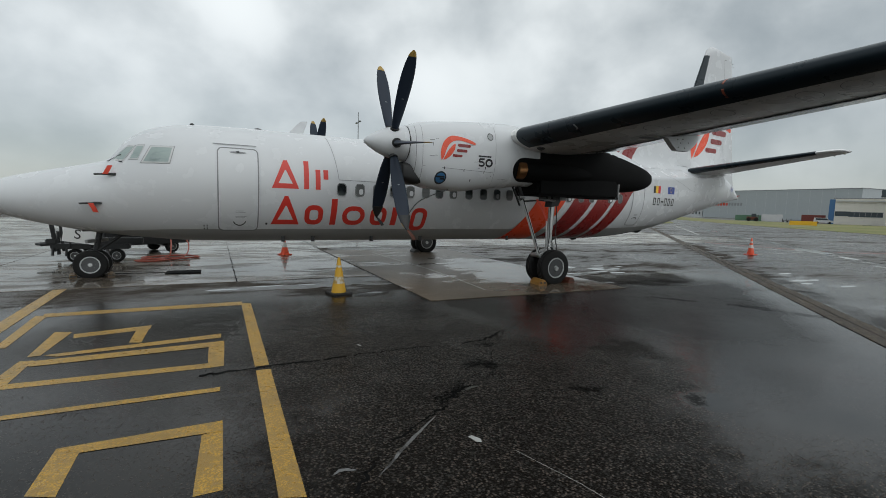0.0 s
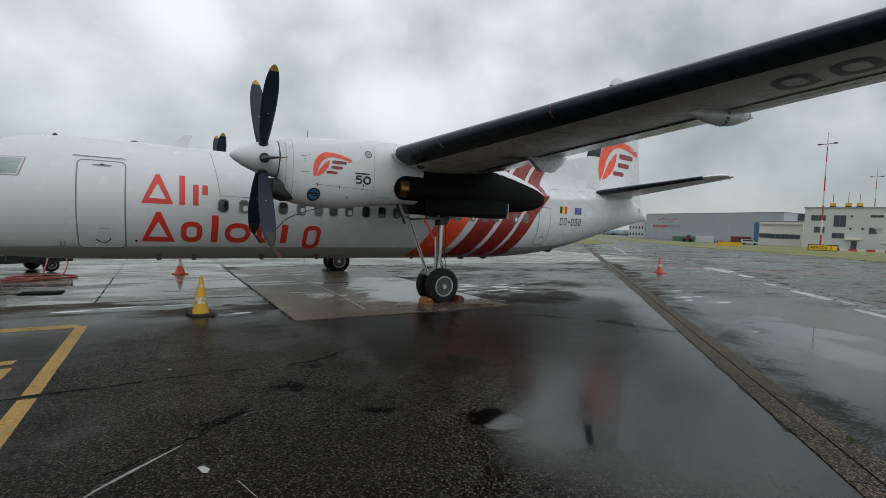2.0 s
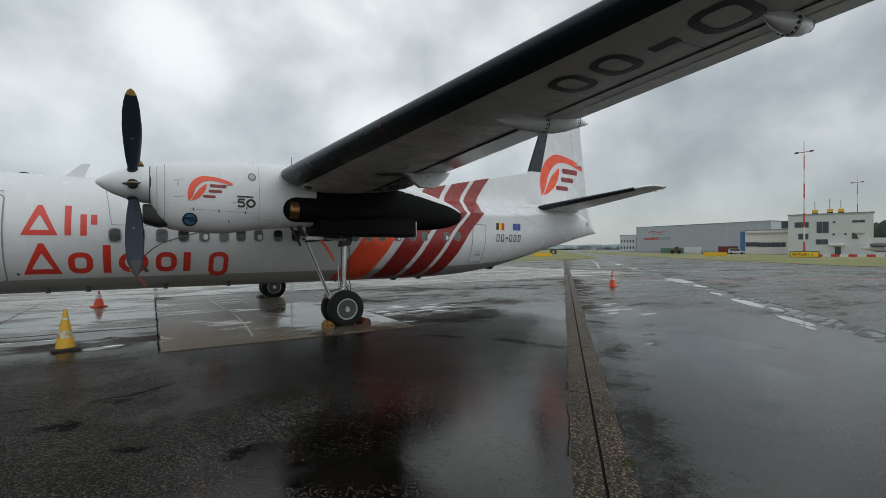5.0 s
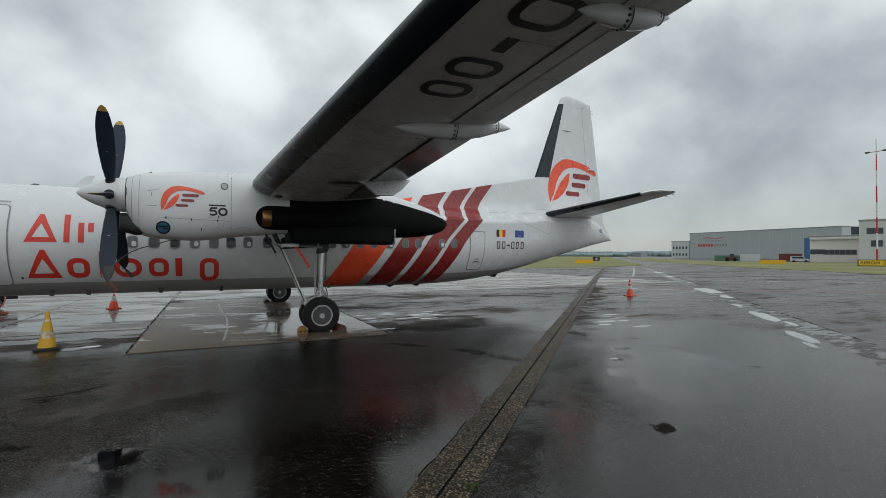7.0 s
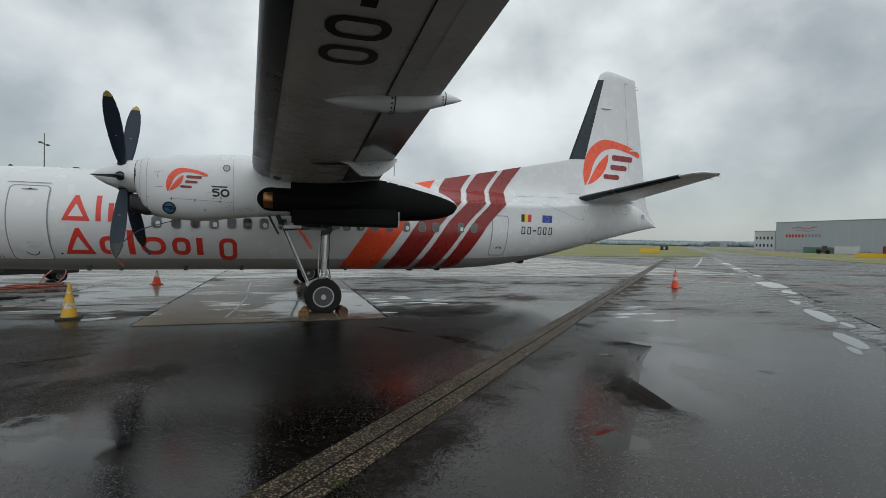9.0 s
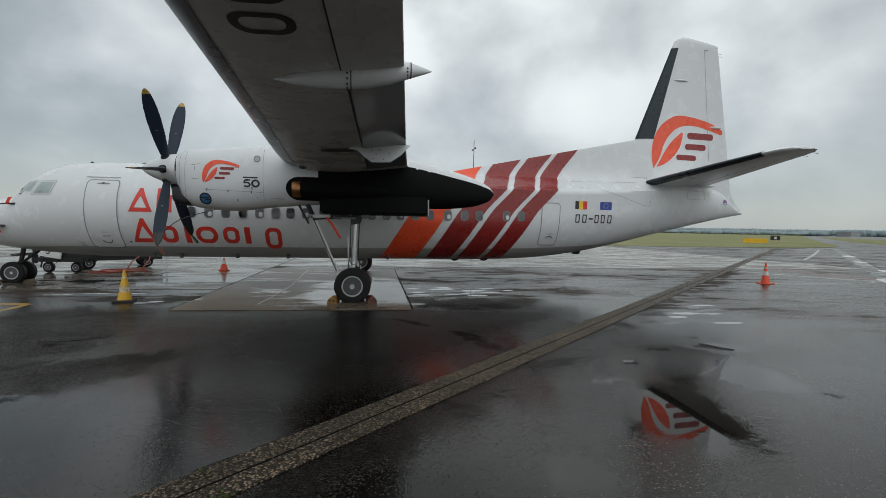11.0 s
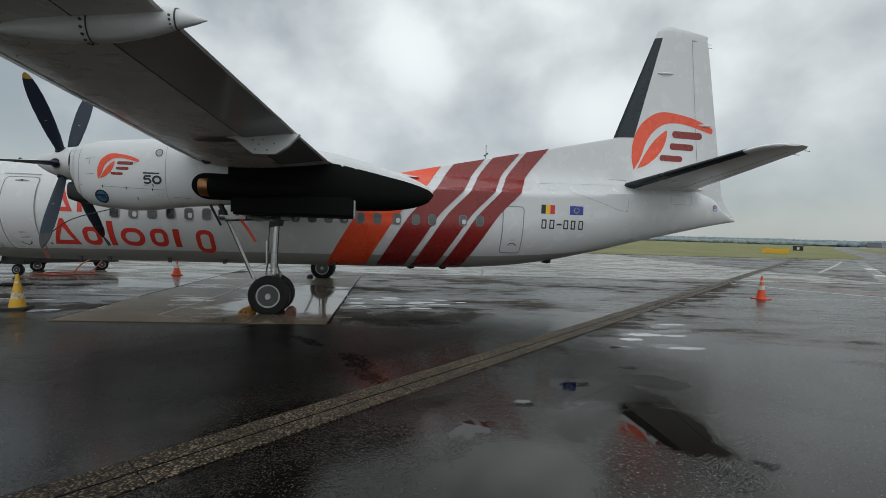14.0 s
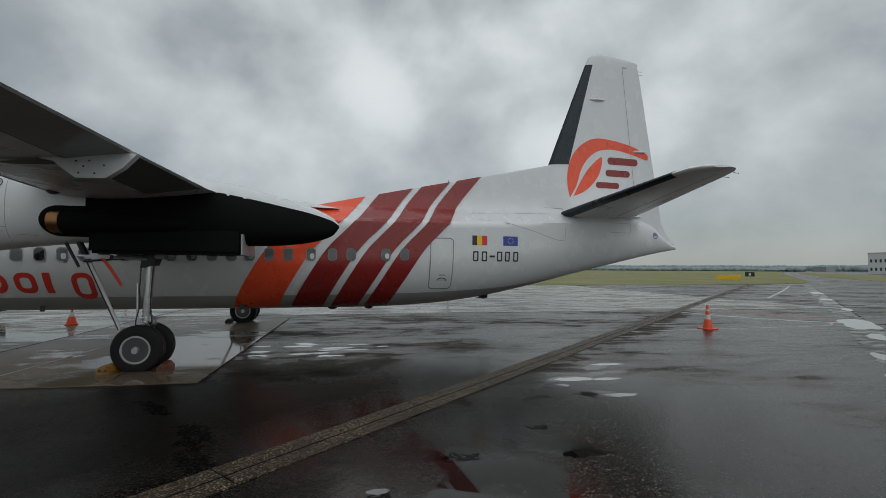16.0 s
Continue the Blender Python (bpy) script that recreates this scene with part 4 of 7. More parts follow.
            part("blade_sock", loft([[c - d * k + across * (w * math.cos(t)) + d.cross(across) * (0.022 * math.sin(t)) for t in np.linspace(0, 2 * math.pi, 13)[:-1]] for k, w in ((0.26, 0.108), (0.16, 0.092), (0.08, 0.070), (0.02, 0.045), (-0.03, 0.012))]), BLACK_PLASTIC, tie, "black cover over a blade tip")
            e = c + d * 0.03
            part("sock_streamer", loft([[e + Vector((a - .008, dy, -k)), e + Vector((a + .008 + w, dy, -k + 0.02))] for a, dy, k, w in ((0.0, 0, 0.0, 0.0), (0.03, -.01, 0.05, 0.03), (0.07, -.02, 0.11, 0.05), (0.12, -.02, 0.19, 0.05))], cap=False, closed=False), CHOCK_RED if red else BLACK_PLASTIC, tie)


# ---- fin and tailplane ----
def fin_le(z):
    return 9.21 + (z - 4.9) * 0.387


def fin_te(z):
    return 12.86 - (z - 3.7) * 0.150


def fin_half(x, z):
    c = fin_te(z) - fin_le(z)
    f = min(max((x - fin_le(z)) / c, 0.0), 1.0)
    return 0.115 * c * 5 * (0.2969 * math.sqrt(f) - 0.126 * f - 0.3516 * f * f + 0.2843 * f ** 3 - 0.1015 * f ** 4)


def fin_ring(z, x0, x1, s=1.0, n=16):
    fr, _ = foil(n)
    up, lo = [], []
    for f in fr:
        x = x0 + f * (x1 - x0)
        h = 0.115 * (x1 - x0) * s * 5 * (0.2969 * math.sqrt(f) - 0.126 * f - 0.3516 * f * f + 0.2843 * f ** 3 - 0.1015 * f ** 4)
        up.append((x, -h, z))
        lo.append((x, h, z))
    return up + lo[-2:0:-1]


rows = [(z, 11.0, x1, 0.9) for z, x1 in ((2.60, 13.40), (2.72, 13.25), (2.88, 13.12), (3.06, 13.02))] + [(z, fin_le(z), fin_te(z), 1.0) for z in (3.25, 3.7, 4.3, 4.9, 5.6, 6.3, 7.0, 7.6, 8.0, 8.27)] + [(8.38, 10.66, 12.20, 0.85), (8.45, 10.82, 12.17, 0.6), (8.48, 11.0, 12.10, 0.3)]
tip_drop = lambda p: (p[0], p[1], p[2] - max(0.0, p[2] - 7.9) / 0.50 * 0.20 * max(0.0, min(1.0, (p[0] - 10.8) / 1.4)))
fin = part("fin", loft([[tip_drop(p) for p in fin_ring(*r)] for r in rows]), WHITE, airplane, "white tail fin with rudder")


def fin_side(u, v, off):
    return Vector((u, -fin_half(u, v) - off, v))


part("rudder_gap", lay(stroke([(11.95, 4.3), (11.62, 8.05)], 0.014) + stroke([(11.62, 8.05), (11.78, 8.05)], 0.03), fin_side, 0.004, 0.3), SEAM, fin)
for side in (-1, 1):
    rings = []
    for z in np.linspace(4.93, 8.05, 12):
        z = float(z)
        w = 0.56 - (z - 4.93) * 0.115
        rings.append([(fin_le(z) - 0.006 * (1 - t) + w * t * t, side * (fin_half(fin_le(z) + w * t * t, z) + 0.005), z) for t in np.linspace(0, 1, 8)])
    part("de_icing_boot", loft(rings, cap=False, closed=False), BOOT, fin, "black rubber boot on fin's nose")
emblem(fin_side, 9.72, 3.93, 1.83, fin, 0.006, 0.15)
for x, z in ((10.75, 6.95), (12.15, 5.45)):
    part("hinge_fairing", loft([[(x + s * 0.27, -fin_half(x, z) - 0.0 - w * 0.07 * math.cos(a), z + w * 0.045 * math.sin(a)) for a in np.linspace(0, 2 * math.pi, 13)[:-1]] for s, w in ((-1, 0.05), (-0.6, 0.7), (0, 1), (0.6, 0.7), (1, 0.05))]), WHITE, fin)
part("fin_base_seam", lay(stroke([(9.0, 3.62), (9.55, 3.60), (9.56, 3.35)], 0.012), lambda u, v, off: Vector((u, -max(hull_y(u, v), fin_half(u, v) if u > fin_le(v) else 0) - off, v)), 0.006, 0.1), SEAM, fuselage)
for z in (8.0, 7.9):
    part("static_wick", tube((fin_te(z), 0, z), (fin_te(z) + 0.12, 0, z), 0.006, n=6), BLACK_PLASTIC, fin)

for side in (-1, 1):
    def st(y, f):
        """Tailplane chord fraction to x."""
        k = (y - 0.3) / 4.5
        return 9.45 + 0.72 * k + f * (2.45 - 1.35 * k)
    def st_z(y):
        return 3.44 + 0.097 * (y - 0.3)
    rings = []
    for y, s in ((0.15, 1.0), (1.0, 1.0), (2.0, 1.0), (3.0, 1.0), (4.2, 1.0), (4.6, 0.93), (4.78, 0.7), (4.84, 0.35)):
        fr, th = foil(12)
        c = (2.45 - 1.35 * (y - 0.3) / 4.5)
        mid = st(y, 0.55)
        ring = [(mid + (st(y, f) - mid) * s, side * y, st_z(y) + 0.12 * c * t * s) for f, t in zip(fr, th)]
        ring += [(mid + (st(y, f) - mid) * s, side * y, st_z(y) - 0.12 * c * t * s) for f, t in list(zip(fr, th))[-2:0:-1]]
        rings.append(ring)
    tail = part("tailplane", loft(rings), TAIL_GREY, airplane, "grey tailplane with black nose")
    def tp(y, f, sgn, off):
        c = 2.45 - 1.35 * (y - 0.3) / 4.5
        t = 5 * (0.2969 * math.sqrt(f) - 0.126 * f - 0.3516 * f * f + 0.2843 * f ** 3 - 0.1015 * f ** 4)
        return Vector((st(y, f) - off * max(0.0, 1 - f * 8), side * y, st_z(y) + sgn * (0.12 * c * t + off)))
    rings = [[tp(float(y), f, 1, 0.006) for f in (0.11, 0.06, 0.025, 0.006)] + [tp(float(y), f, -1, 0.006) for f in (0.0, 0.006, 0.025, 0.06, 0.10)] for y in np.linspace(0.35, 4.25, 9)]
    part("de_icing_boot", loft(rings, cap=False, closed=False), BOOT, tail, "black rubber boot")
    part("elevator_gap", loft([[tp(float(y), f, -1, 0.004) for f in (0.655, 0.668)] for y in np.linspace(0.6, 4.5, 8)], cap=False, closed=False), DARK_SEAM, tail)
    part("elevator_tab_gap", loft([[tp(float(y), f, -1, 0.004) for f in (0.85, 0.86)] for y in np.linspace(0.8, 2.6, 5)], cap=False, closed=False), DARK_SEAM, tail)
    part("root_fillet", loft([[(x, side * (0.18 + w * math.cos(a)), 3.42 + h * math.sin(a)) for a in np.linspace(0, 2 * math.pi, 15)[:-1]] for x, w, h in ((9.5, .12, .04), (10.1, .24, .15), (11.0, .27, .18), (11.7, .2, .12), (12.1, .05, .03))]), WHITE, tail)
    for y in (4.2, 4.5):
        part("static_wick", tube((st(y, 1.0), side * y, st_z(y)), (st(y, 1.0) + 0.14, side * y, st_z(y) - .01), 0.006, n=6), BLACK_PLASTIC, tail)


# ---- landing gear ----
def wheel(parent, x, y, z, r, w, face, sag=0.0):
    """Tyre with rim and hub: face is the side on which the hub shows."""
    prof = [(-w * 0.05, r * 0.50), (-w * 0.48, r * 0.55), (-w / 2, r * 0.58), (-w / 2, r * 0.78), (-w * 0.44, r * 0.92), (-w * 0.30, r * 0.99), (0, r), (w * 0.30, r * 0.99), (w * 0.44, r * 0.92), (w / 2, r * 0.78), (w / 2, r * 0.58), (w * 0.48, r * 0.55), (w * 0.05, r * 0.50)]
    bm = revolve(prof, "y", 48, None, (x, y, z))
    for v in bm.verts:
        # the load flattens the tyre where it stands
        v.co.z = max(v.co.z, z - r + sag)
    tyre = part("tyre", bm, RUBBER, parent, "worn black tyre")
    for g in (-0.2, 0.0, 0.2):
        part("groove", loft([[(x + (r * 0.999 + 0.0015) * math.sin(t), y + g * w + d, z + (r * 0.999 + 0.0015) * math.cos(t)) for t in np.linspace(0, 2 * math.pi, 33)[:-1]] for d in (-0.006, 0.006)], cap=False), BLACK_TEXT, tyre)
    f = face
    rim = part("rim", revolve([(f * w * 0.46, r * 0.57), (f * w * 0.50, r * 0.55), (f * w * 0.48, r * 0.52), (f * w * 0.32, r * 0.50), (f * w * 0.26, r * 0.42), (f * w * 0.26, 0.004)], "y", 32, None, (x, y, z)), RIM_DARK, parent, "dark grey wheel rim")
    rows = [(0.44, 0.58), (0.52, 0.578), (0.53, 0.57), (0.53, 0.52), (0.50, 0.505), (0.40, 0.50), (0.44, 0.58)]
    part("rim_ring", loft([[(x + q * r * math.sin(t), y + f * w * h, z + q * r * math.cos(t)) for t in np.linspace(0, 2 * math.pi, 37)[:-1]] for h, q in rows], cap=False), RIM_RING, rim, "pale grey rim flange")
    for k in range(8):
        a = 2 * math.pi * k / 8
        part("bolt", revolve([(0, .014), (f * .03, .014)], "y", 6, None, (x + r * 0.28 * math.cos(a), y + f * w * 0.36, z + r * 0.28 * math.sin(a))), RIM_DARK, rim)
        part("vent_hole", revolve([(0, .022), (f * .004, .022)], "y", 8, None, (x + r * 0.44 * math.cos(a + .39), y + f * w * 0.29, z + r * 0.44 * math.sin(a + .39))), BLACK_PLASTIC, rim)
    part("hub_disc", revolve([(f * w * .27, r * .37), (f * w * .35, r * .355), (f * w * .37, r * .31), (f * w * .36, r * .20), (f * w * .47, r * .15), (f * w * .47, .004)], "y", 28, None, (x, y, z)), GEAR_DARK, rim, "dusty grey hub disc")
    part("hub_cap", revolve([(f * w * .46, r * .11), (f * w * .52, r * .10), (f * w * .55, r * .06), (f * w * .55, .003)], "y", 14, None, (x, y, z)), GEAR_PALE, rim, "pale hub cap")


for side in (-1, 1):
    cy = side * 3.6
    gear = part("main_landing_gear", tube((0.07, cy, 2.25), (0.035, cy, 1.30), 0.074, 0.070, 18), STEEL, airplane, "grey main gear leg with twin wheels")
    part("lower_leg", tube((0.035, cy, 1.32), (0.02, cy, 0.98), 0.062, 0.060, 18), GEAR_PALE, gear, "pale lower cylinder")
    part("oleo", tube((0.02, cy, 1.0), (0.0, cy, 0.42), 0.052, 0.052, 16), CHROME, gear, "chrome oleo piston")
    for z, r in ((1.30, 0.078), (1.04, 0.074), (0.965, 0.080), (0.90, 0.070)):
        part("collar", tube((0.03, cy, z - 0.022), (0.03, cy, z + 0.022), r, r, 18), STEEL, gear)
    part("lower_fork", loft([[(x, cy + y, z) for x, z in ((-0.10, 0.50), (0.10, 0.50), (0.075, 0.80), (-0.075, 0.80))] for y in (-0.085, 0.085)]), GEAR_PALE, gear, "pale axle fork")
    part("collar", tube((0.06, cy, 2.0), (0.06, cy, 2.10), 0.11, 0.11, 16), STEEL, gear)
    part("top_lug", loft([[(x, cy + y, z) for x, z in ((-0.06, 1.82), (0.16, 1.86), (0.24, 2.08), (-0.02, 2.08))] for y in (-0.12, 0.12)]), DARK_STEEL, gear, "dark pivot lug")
    part("torque_arm", tube((-0.12, cy - 0.05, 1.55), (-0.10, cy - 0.05, 0.85), 0.020, 0.016, 8), STEEL, gear)
    part("axle", tube((0, cy - 0.36, 0.40), (0, cy + 0.36, 0.40), 0.05, n=14), STEEL, gear)
    part("axle_block", box((-0.08, cy - 0.09, 0.33), (0.08, cy + 0.09, 0.52), 0.02), GEAR_GREY, gear)
    part("drag_brace", tube((-1.0, cy - 0.12, 2.24), (-0.33, cy - 0.10, 0.69), 0.040, 0.035, 14), GEAR_PALE, gear, "pale diagonal brace")
    part("brace_line", tube((-0.98, cy - 0.165, 2.16), (-0.36, cy - 0.14, 0.74), 0.010, 0.010, 8), BLACK_PLASTIC, gear)
    part("brace_sleeve", tube((-1.02, cy - 0.12, 2.26), (-0.89, cy - 0.12, 1.98), 0.050, 0.050, 14), DARK_STEEL, gear, "dark brace sleeve")
    part("brace_strut", tube((-1.20, cy - 0.16, 2.24), (-0.99, cy - 0.16, 1.83), 0.026, 0.022, 10), DARK_STEEL, gear)
    part("brace_link", tube((-0.33, cy - 0.17, 0.69), (-0.33, cy + 0.17, 0.69), 0.055, n=12), STEEL, gear)
    part("brace_link", tube((-0.33, cy - 0.10, 0.69), (0.0, cy - 0.07, 0.83), 0.040, n=10), GEAR_PALE, gear)
    part("brace_link", tube((-0.33, cy + 0.10, 0.69), (0.0, cy + 0.07, 0.83), 0.040, n=10), GEAR_PALE, gear)
    part("link_arm", box((-0.90, cy - 0.22, 1.97), (-0.50, cy - 0.16, 2.04), 0.012), GEAR_PALE, gear, "pale folding link")
    part("link_joint", tube((-0.50, cy - 0.20, 2.0), (-0.50, cy - 0.12, 2.0), 0.038, n=14), DARK_STEEL, gear)
    part("link_joint", tube((-0.86, cy - 0.20, 2.01), (-0.86, cy - 0.12, 2.01), 0.035, n=14), DARK_STEEL, gear)
    part("retract_rod", tube((-1.0, cy - 0.2, 2.02), (0.05, cy - 0.1, 1.97), 0.030, n=10), STEEL, gear)
    part("retract_rod", tube((-0.9, cy - 0.2, 1.93), (-0.1, cy - 0.12, 1.99), 0.018, n=8), BLACK_PLASTIC, gear)
    part("retract_jack", tube((-0.55, cy + 0.15, 2.04), (0.3, cy + 0.1, 2.0), 0.03, n=10), GEAR_DARK, gear)
    part("hinge_lug", box((0.18, cy - 0.16, 1.98), (0.36, cy - 0.1, 2.08), 0.015), GEAR_DARK, gear)
    for a, b in (((0.05, 0.98), (0.17, 0.80)), ((0.17, 0.80), (0.02, 0.55))):
        part("torque_link", loft([[(a[0], cy - .05, a[1] - .03), (a[0], cy + .05, a[1] - .03), (a[0] + .03, cy + .05, a[1] + .03), (a[0] + .03, cy - .05, a[1] + .03)], [(b[0], cy - .035, b[1] - .03), (b[0], cy + .035, b[1] - .03), (b[0] + .03, cy + .035, b[1] + .03), (b[0] + .03, cy - .035, b[1] + .03)]]), STEEL, gear)
    part("brake_line", sweep(smooth_curve([(0.14, cy - .06, 2.0), (0.13, cy - .1, 1.5), (0.12, cy - .1, 1.1), (0.16, cy - .12, 0.85), (0.06, cy - .12, 0.5)], 5), 0.012, 6), BLACK_PLASTIC, gear)
    part("brake_line", sweep(smooth_curve([(-0.05, cy - .08, 1.95), (-0.06, cy - .1, 1.5), (-0.05, cy - .1, 1.15), (-0.10, cy - .12, 0.85), (-0.04, cy - .12, 0.5)], 5), 0.010, 6), BLACK_PLASTIC, gear)
    if side < 0:
        part("gear_pin_streamer", loft([[(-0.62, cy - .25, 1.98), (-0.56, cy - .25, 1.98)], [(-0.50, cy - .26, 1.82), (-0.44, cy - .26, 1.83)], [(-0.36, cy - .25, 1.60), (-0.31, cy - .25, 1.62)], [(-0.30, cy - .25, 1.50), (-0.26, cy - .25, 1.52)]], cap=False, closed=False), STREAMER, gear, "red warning streamer")
    for dy in (-0.21, 0.21):
        wheel(gear, 0.0, cy + dy, 0.415, 0.415, 0.24, -1 if dy < 0 else 1, 0.042)

ngear = part("nose_landing_gear", tube((-9.25, 0, 1.2), (-9.42, 0, 0.35), 0.06, 0.05, 14), DARK_STEEL, airplane, "dark nose gear leg with twin wheels")
part("axle", tube((-9.43, -0.26, 0.31), (-9.43, 0.26, 0.31), 0.04, n=12), STEEL, ngear)
part("drag_brace", tube((-8.75, 0, 1.05), (-9.38, 0, 0.55), 0.035, n=10), DARK_STEEL, ngear)
part("steering_jack", tube((-9.5, -0.18, 0.80), (-9.2, 0.18, 0.82), 0.04, n=10), STEEL, ngear)
for dy in (-0.19, 0.19):
    wheel(ngear, -9.43, dy, 0.31, 0.31, 0.18, -1 if dy < 0 else 1, 0.038)


# ---- ground materials ----
def wet_asphalt():
    m = Mat("wet_asphalt", (0.04, 0.04, 0.04), 0.3)
    # ragged outlines: the plan is warped at three sizes before shapes are drawn on it
    n1, n2, n3 = m.n.new("ShaderNodeTexNoise"), m.n.new("ShaderNodeTexNoise"), m.n.new("ShaderNodeTexNoise")
    warp = m.tc.outputs["Object"]
    for n, sc, amp in ((n1, 0.8, 0.5), (n2, 3.6, 0.50), (n3, 17.0, 0.20)):
        n.inputs["Scale"].default_value, n.inputs["Detail"].default_value, n.inputs["Roughness"].default_value = sc, 3.0, 0.6
        m.link(m.tc.outputs["Object"], n.inputs["Vector"])
        mul = m.n.new("ShaderNodeVectorMath")
        mul.operation = "MULTIPLY_ADD"
        mul.inputs[1].default_value = (amp, amp, 0)
        mul.inputs[2].default_value = (-amp / 2, -amp / 2, 0)
        m.link(n.outputs["Color"], mul.inputs[0])
        add = m.n.new("ShaderNodeVectorMath")
        m.link(warp, add.inputs[0])
        m.link(mul.outputs[0], add.inputs[1])
        warp = add.outputs[0]
    xyz = m.n.new("ShaderNodeSeparateXYZ")
    m.link(warp, xyz.inputs[0])
    X, Y = xyz.outputs["X"], xyz.outputs["Y"]

    def blob(cx, cy, a, b, rot=0.0, soft=0.5):
        """1 inside an uneven ellipse, 0 outside."""
        c, s = math.cos(radians(rot)), math.sin(radians(rot))
        dx, dy = m.math("SUBTRACT", X, cx), m.math("SUBTRACT", Y, cy)
        u = m.math("DIVIDE", m.math("ADD", m.math("MULTIPLY", dx, c), m.math("MULTIPLY", dy, s)), a)
        v = m.math("DIVIDE", m.math("SUBTRACT", m.math("MULTIPLY", dy, c), m.math("MULTIPLY", dx, s)), b)
        r = m.math("SQRT", m.math("ADD", m.math("MULTIPLY", u, u), m.math("MULTIPLY", v, v)))
        return m.step(r, 1.0 + soft, 1.0 - soft * 0.6)

    def union(rows):
        out = None
        for args in rows:
            f = blob(*args)
            out = f if out is None else m.math("MAXIMUM", out, f)
        return out

    # stones: coarse and fine domes with a random tone each
    cells, stone = m.voronoi(46.0), m.voronoi(46.0, "Color")
    fine, fstone = m.voronoi(88.0), m.voronoi(88.0, "Color")
    dome, fdome = m.step(cells, 0.62, 0.08), m.step(fine, 0.60, 0.10)
    mott = m.noise(7.0, 7, 0.72)
    patch = m.noise(1.1, 7, 0.66, 0.3)
    # distance across the slot drain; worn dull band beside it
    d = m.math("ADD", m.math("MULTIPLY_ADD", X, DN[0], DN[2]), m.math("MULTIPLY", Y, DN[1]))
    band = m.math("MULTIPLY", m.step(d, -1.05, -0.45), m.step(d, 0.05, -0.25))
    side = m.step(d, -0.9, -2.4)
    pool, pit = union(POOLS), union(PITS)
    dull = m.math("MAXIMUM", union(GRAIN), m.math("MULTIPLY", union(DAMP), 0.75))
    # relief of the surface, and the level to which water stands in it
    relief = m.math("ADD", m.math("MULTIPLY", dome, m.math("MULTIPLY_ADD", stone, 0.28, 0.12)), m.math("ADD", m.math("MULTIPLY", m.math("MULTIPLY", fdome, fstone), 0.40), m.math("MULTIPLY", mott, 0.48)))
    lie = m.math("ADD", m.math("MULTIPLY", m.noise(0.32, 7, 0.55, 0.6, stretch=(0.6, 1.2, 1)), 0.6), m.math("MULTIPLY", m.noise(1.9, 6, 0.6, 0.5, stretch=(0.4, 1.4, 1)), 0.4))
    beyond = m.math("MAXIMUM", m.step(Y, -4.4, -2.0), m.step(m.math("ADD", X, m.math("MULTIPLY", Y, 0.6)), 2.4, 6.4))
    level = m.math("MULTIPLY_ADD", m.math("SUBTRACT", patch, 0.5), 0.95, 0.60)
    level = m.math("SUBTRACT", level, m.math("MULTIPLY", dull, 0.52))
    level = m.math("SUBTRACT", level, m.math("MULTIPLY", band, 0.30))
    level = m.math("ADD", level, m.math("MULTIPLY", pool, 0.75))
    film = union(FILM)
    level = m.math("ADD", level, m.math("MULTIPLY", film, 0.28))
    level = m.math("ADD", level, m.math("MULTIPLY", side, 0.08))
    level = m.math("ADD", level, m.math("MULTIPLY", beyond, m.math("MULTIPLY_ADD", m.step(lie, 0.40, 0.62), 0.95, -0.40)))
    wet = m.step(m.math("SUBTRACT", level, relief), -0.24, 0.20)
    # single stones stand out of the film of water
    grit = m.math("MULTIPLY", m.step(m.math("MULTIPLY_ADD", side, 0.08, m.voronoi(40.0, "Color")), 0.56, 0.68), m.step(m.math("MULTIPLY_ADD", mott, 0.12, m.voronoi(40.0)), 0.42, 0.26))
    grit = m.math("MULTIPLY", grit, m.math("SUBTRACT", 1.0, m.math("MULTIPLY", pool, 0.55)))
    wet = m.math("MULTIPLY", wet, m.math("MULTIPLY_ADD", grit, -0.8, 1.0))
    deep = m.step(m.math("SUBTRACT", level, m.math("MULTIPLY", relief, 0.75)), 0.42, 0.62)
    deep = m.math("MULTIPLY", deep, m.math("MULTIPLY_ADD", pool, 0.70, 0.30))
    dry = m.math("SUBTRACT", 1.0, wet)
    bits = m.math("ADD", m.math("MULTIPLY_ADD", stone, 0.9, -0.45), m.math("MULTIPLY_ADD", mott, 1.6, -0.8))
    pit = m.step(m.math("ADD", pit, bits), 0.66, 0.86)
    # brown-black bitumen, paler beyond the drain, with brown and grey stones in it
    tone = m.mix(m.step(m.noise(0.22, 5), 0.35, 0.68), (0.0026, 0.0019, 0.0013), (0.0060, 0.0044, 0.0031))
    tone = m.mix(m.math("MULTIPLY", side, 0.85), tone, (0.021, 0.0178, 0.0142))
    tone = m.mix(m.math("MULTIPLY", m.step(mott, 0.48, 0.68), 0.6), tone, (0.0040, 0.0034, 0.0029))
    pebble = m.mix(m.step(stone, 0.30, 0.85), (0.012, 0.0090, 0.0074), (0.165, 0.128, 0.103))
    tone = m.mix(m.math("MULTIPLY", m.step(dome, 0.30, 0.70), m.math("MULTIPLY_ADD", dull, 0.75, 0.22)), tone, pebble)
    chip = m.math("MULTIPLY", m.step(fstone, 0.62, 0.78), m.step(fdome, 0.45, 0.85))
    tone = m.mix(m.math("MULTIPLY", chip, m.math("MULTIPLY_ADD", dry, 0.50, 0.18)), tone, (0.150, 0.128, 0.110))
    # reddish spots: stains, plus the orange stripe's mirror image put into the colour
    rust = m.math("MULTIPLY", union(REDDISH), m.step(m.math("ADD", dome, mott), 0.60, 1.10))
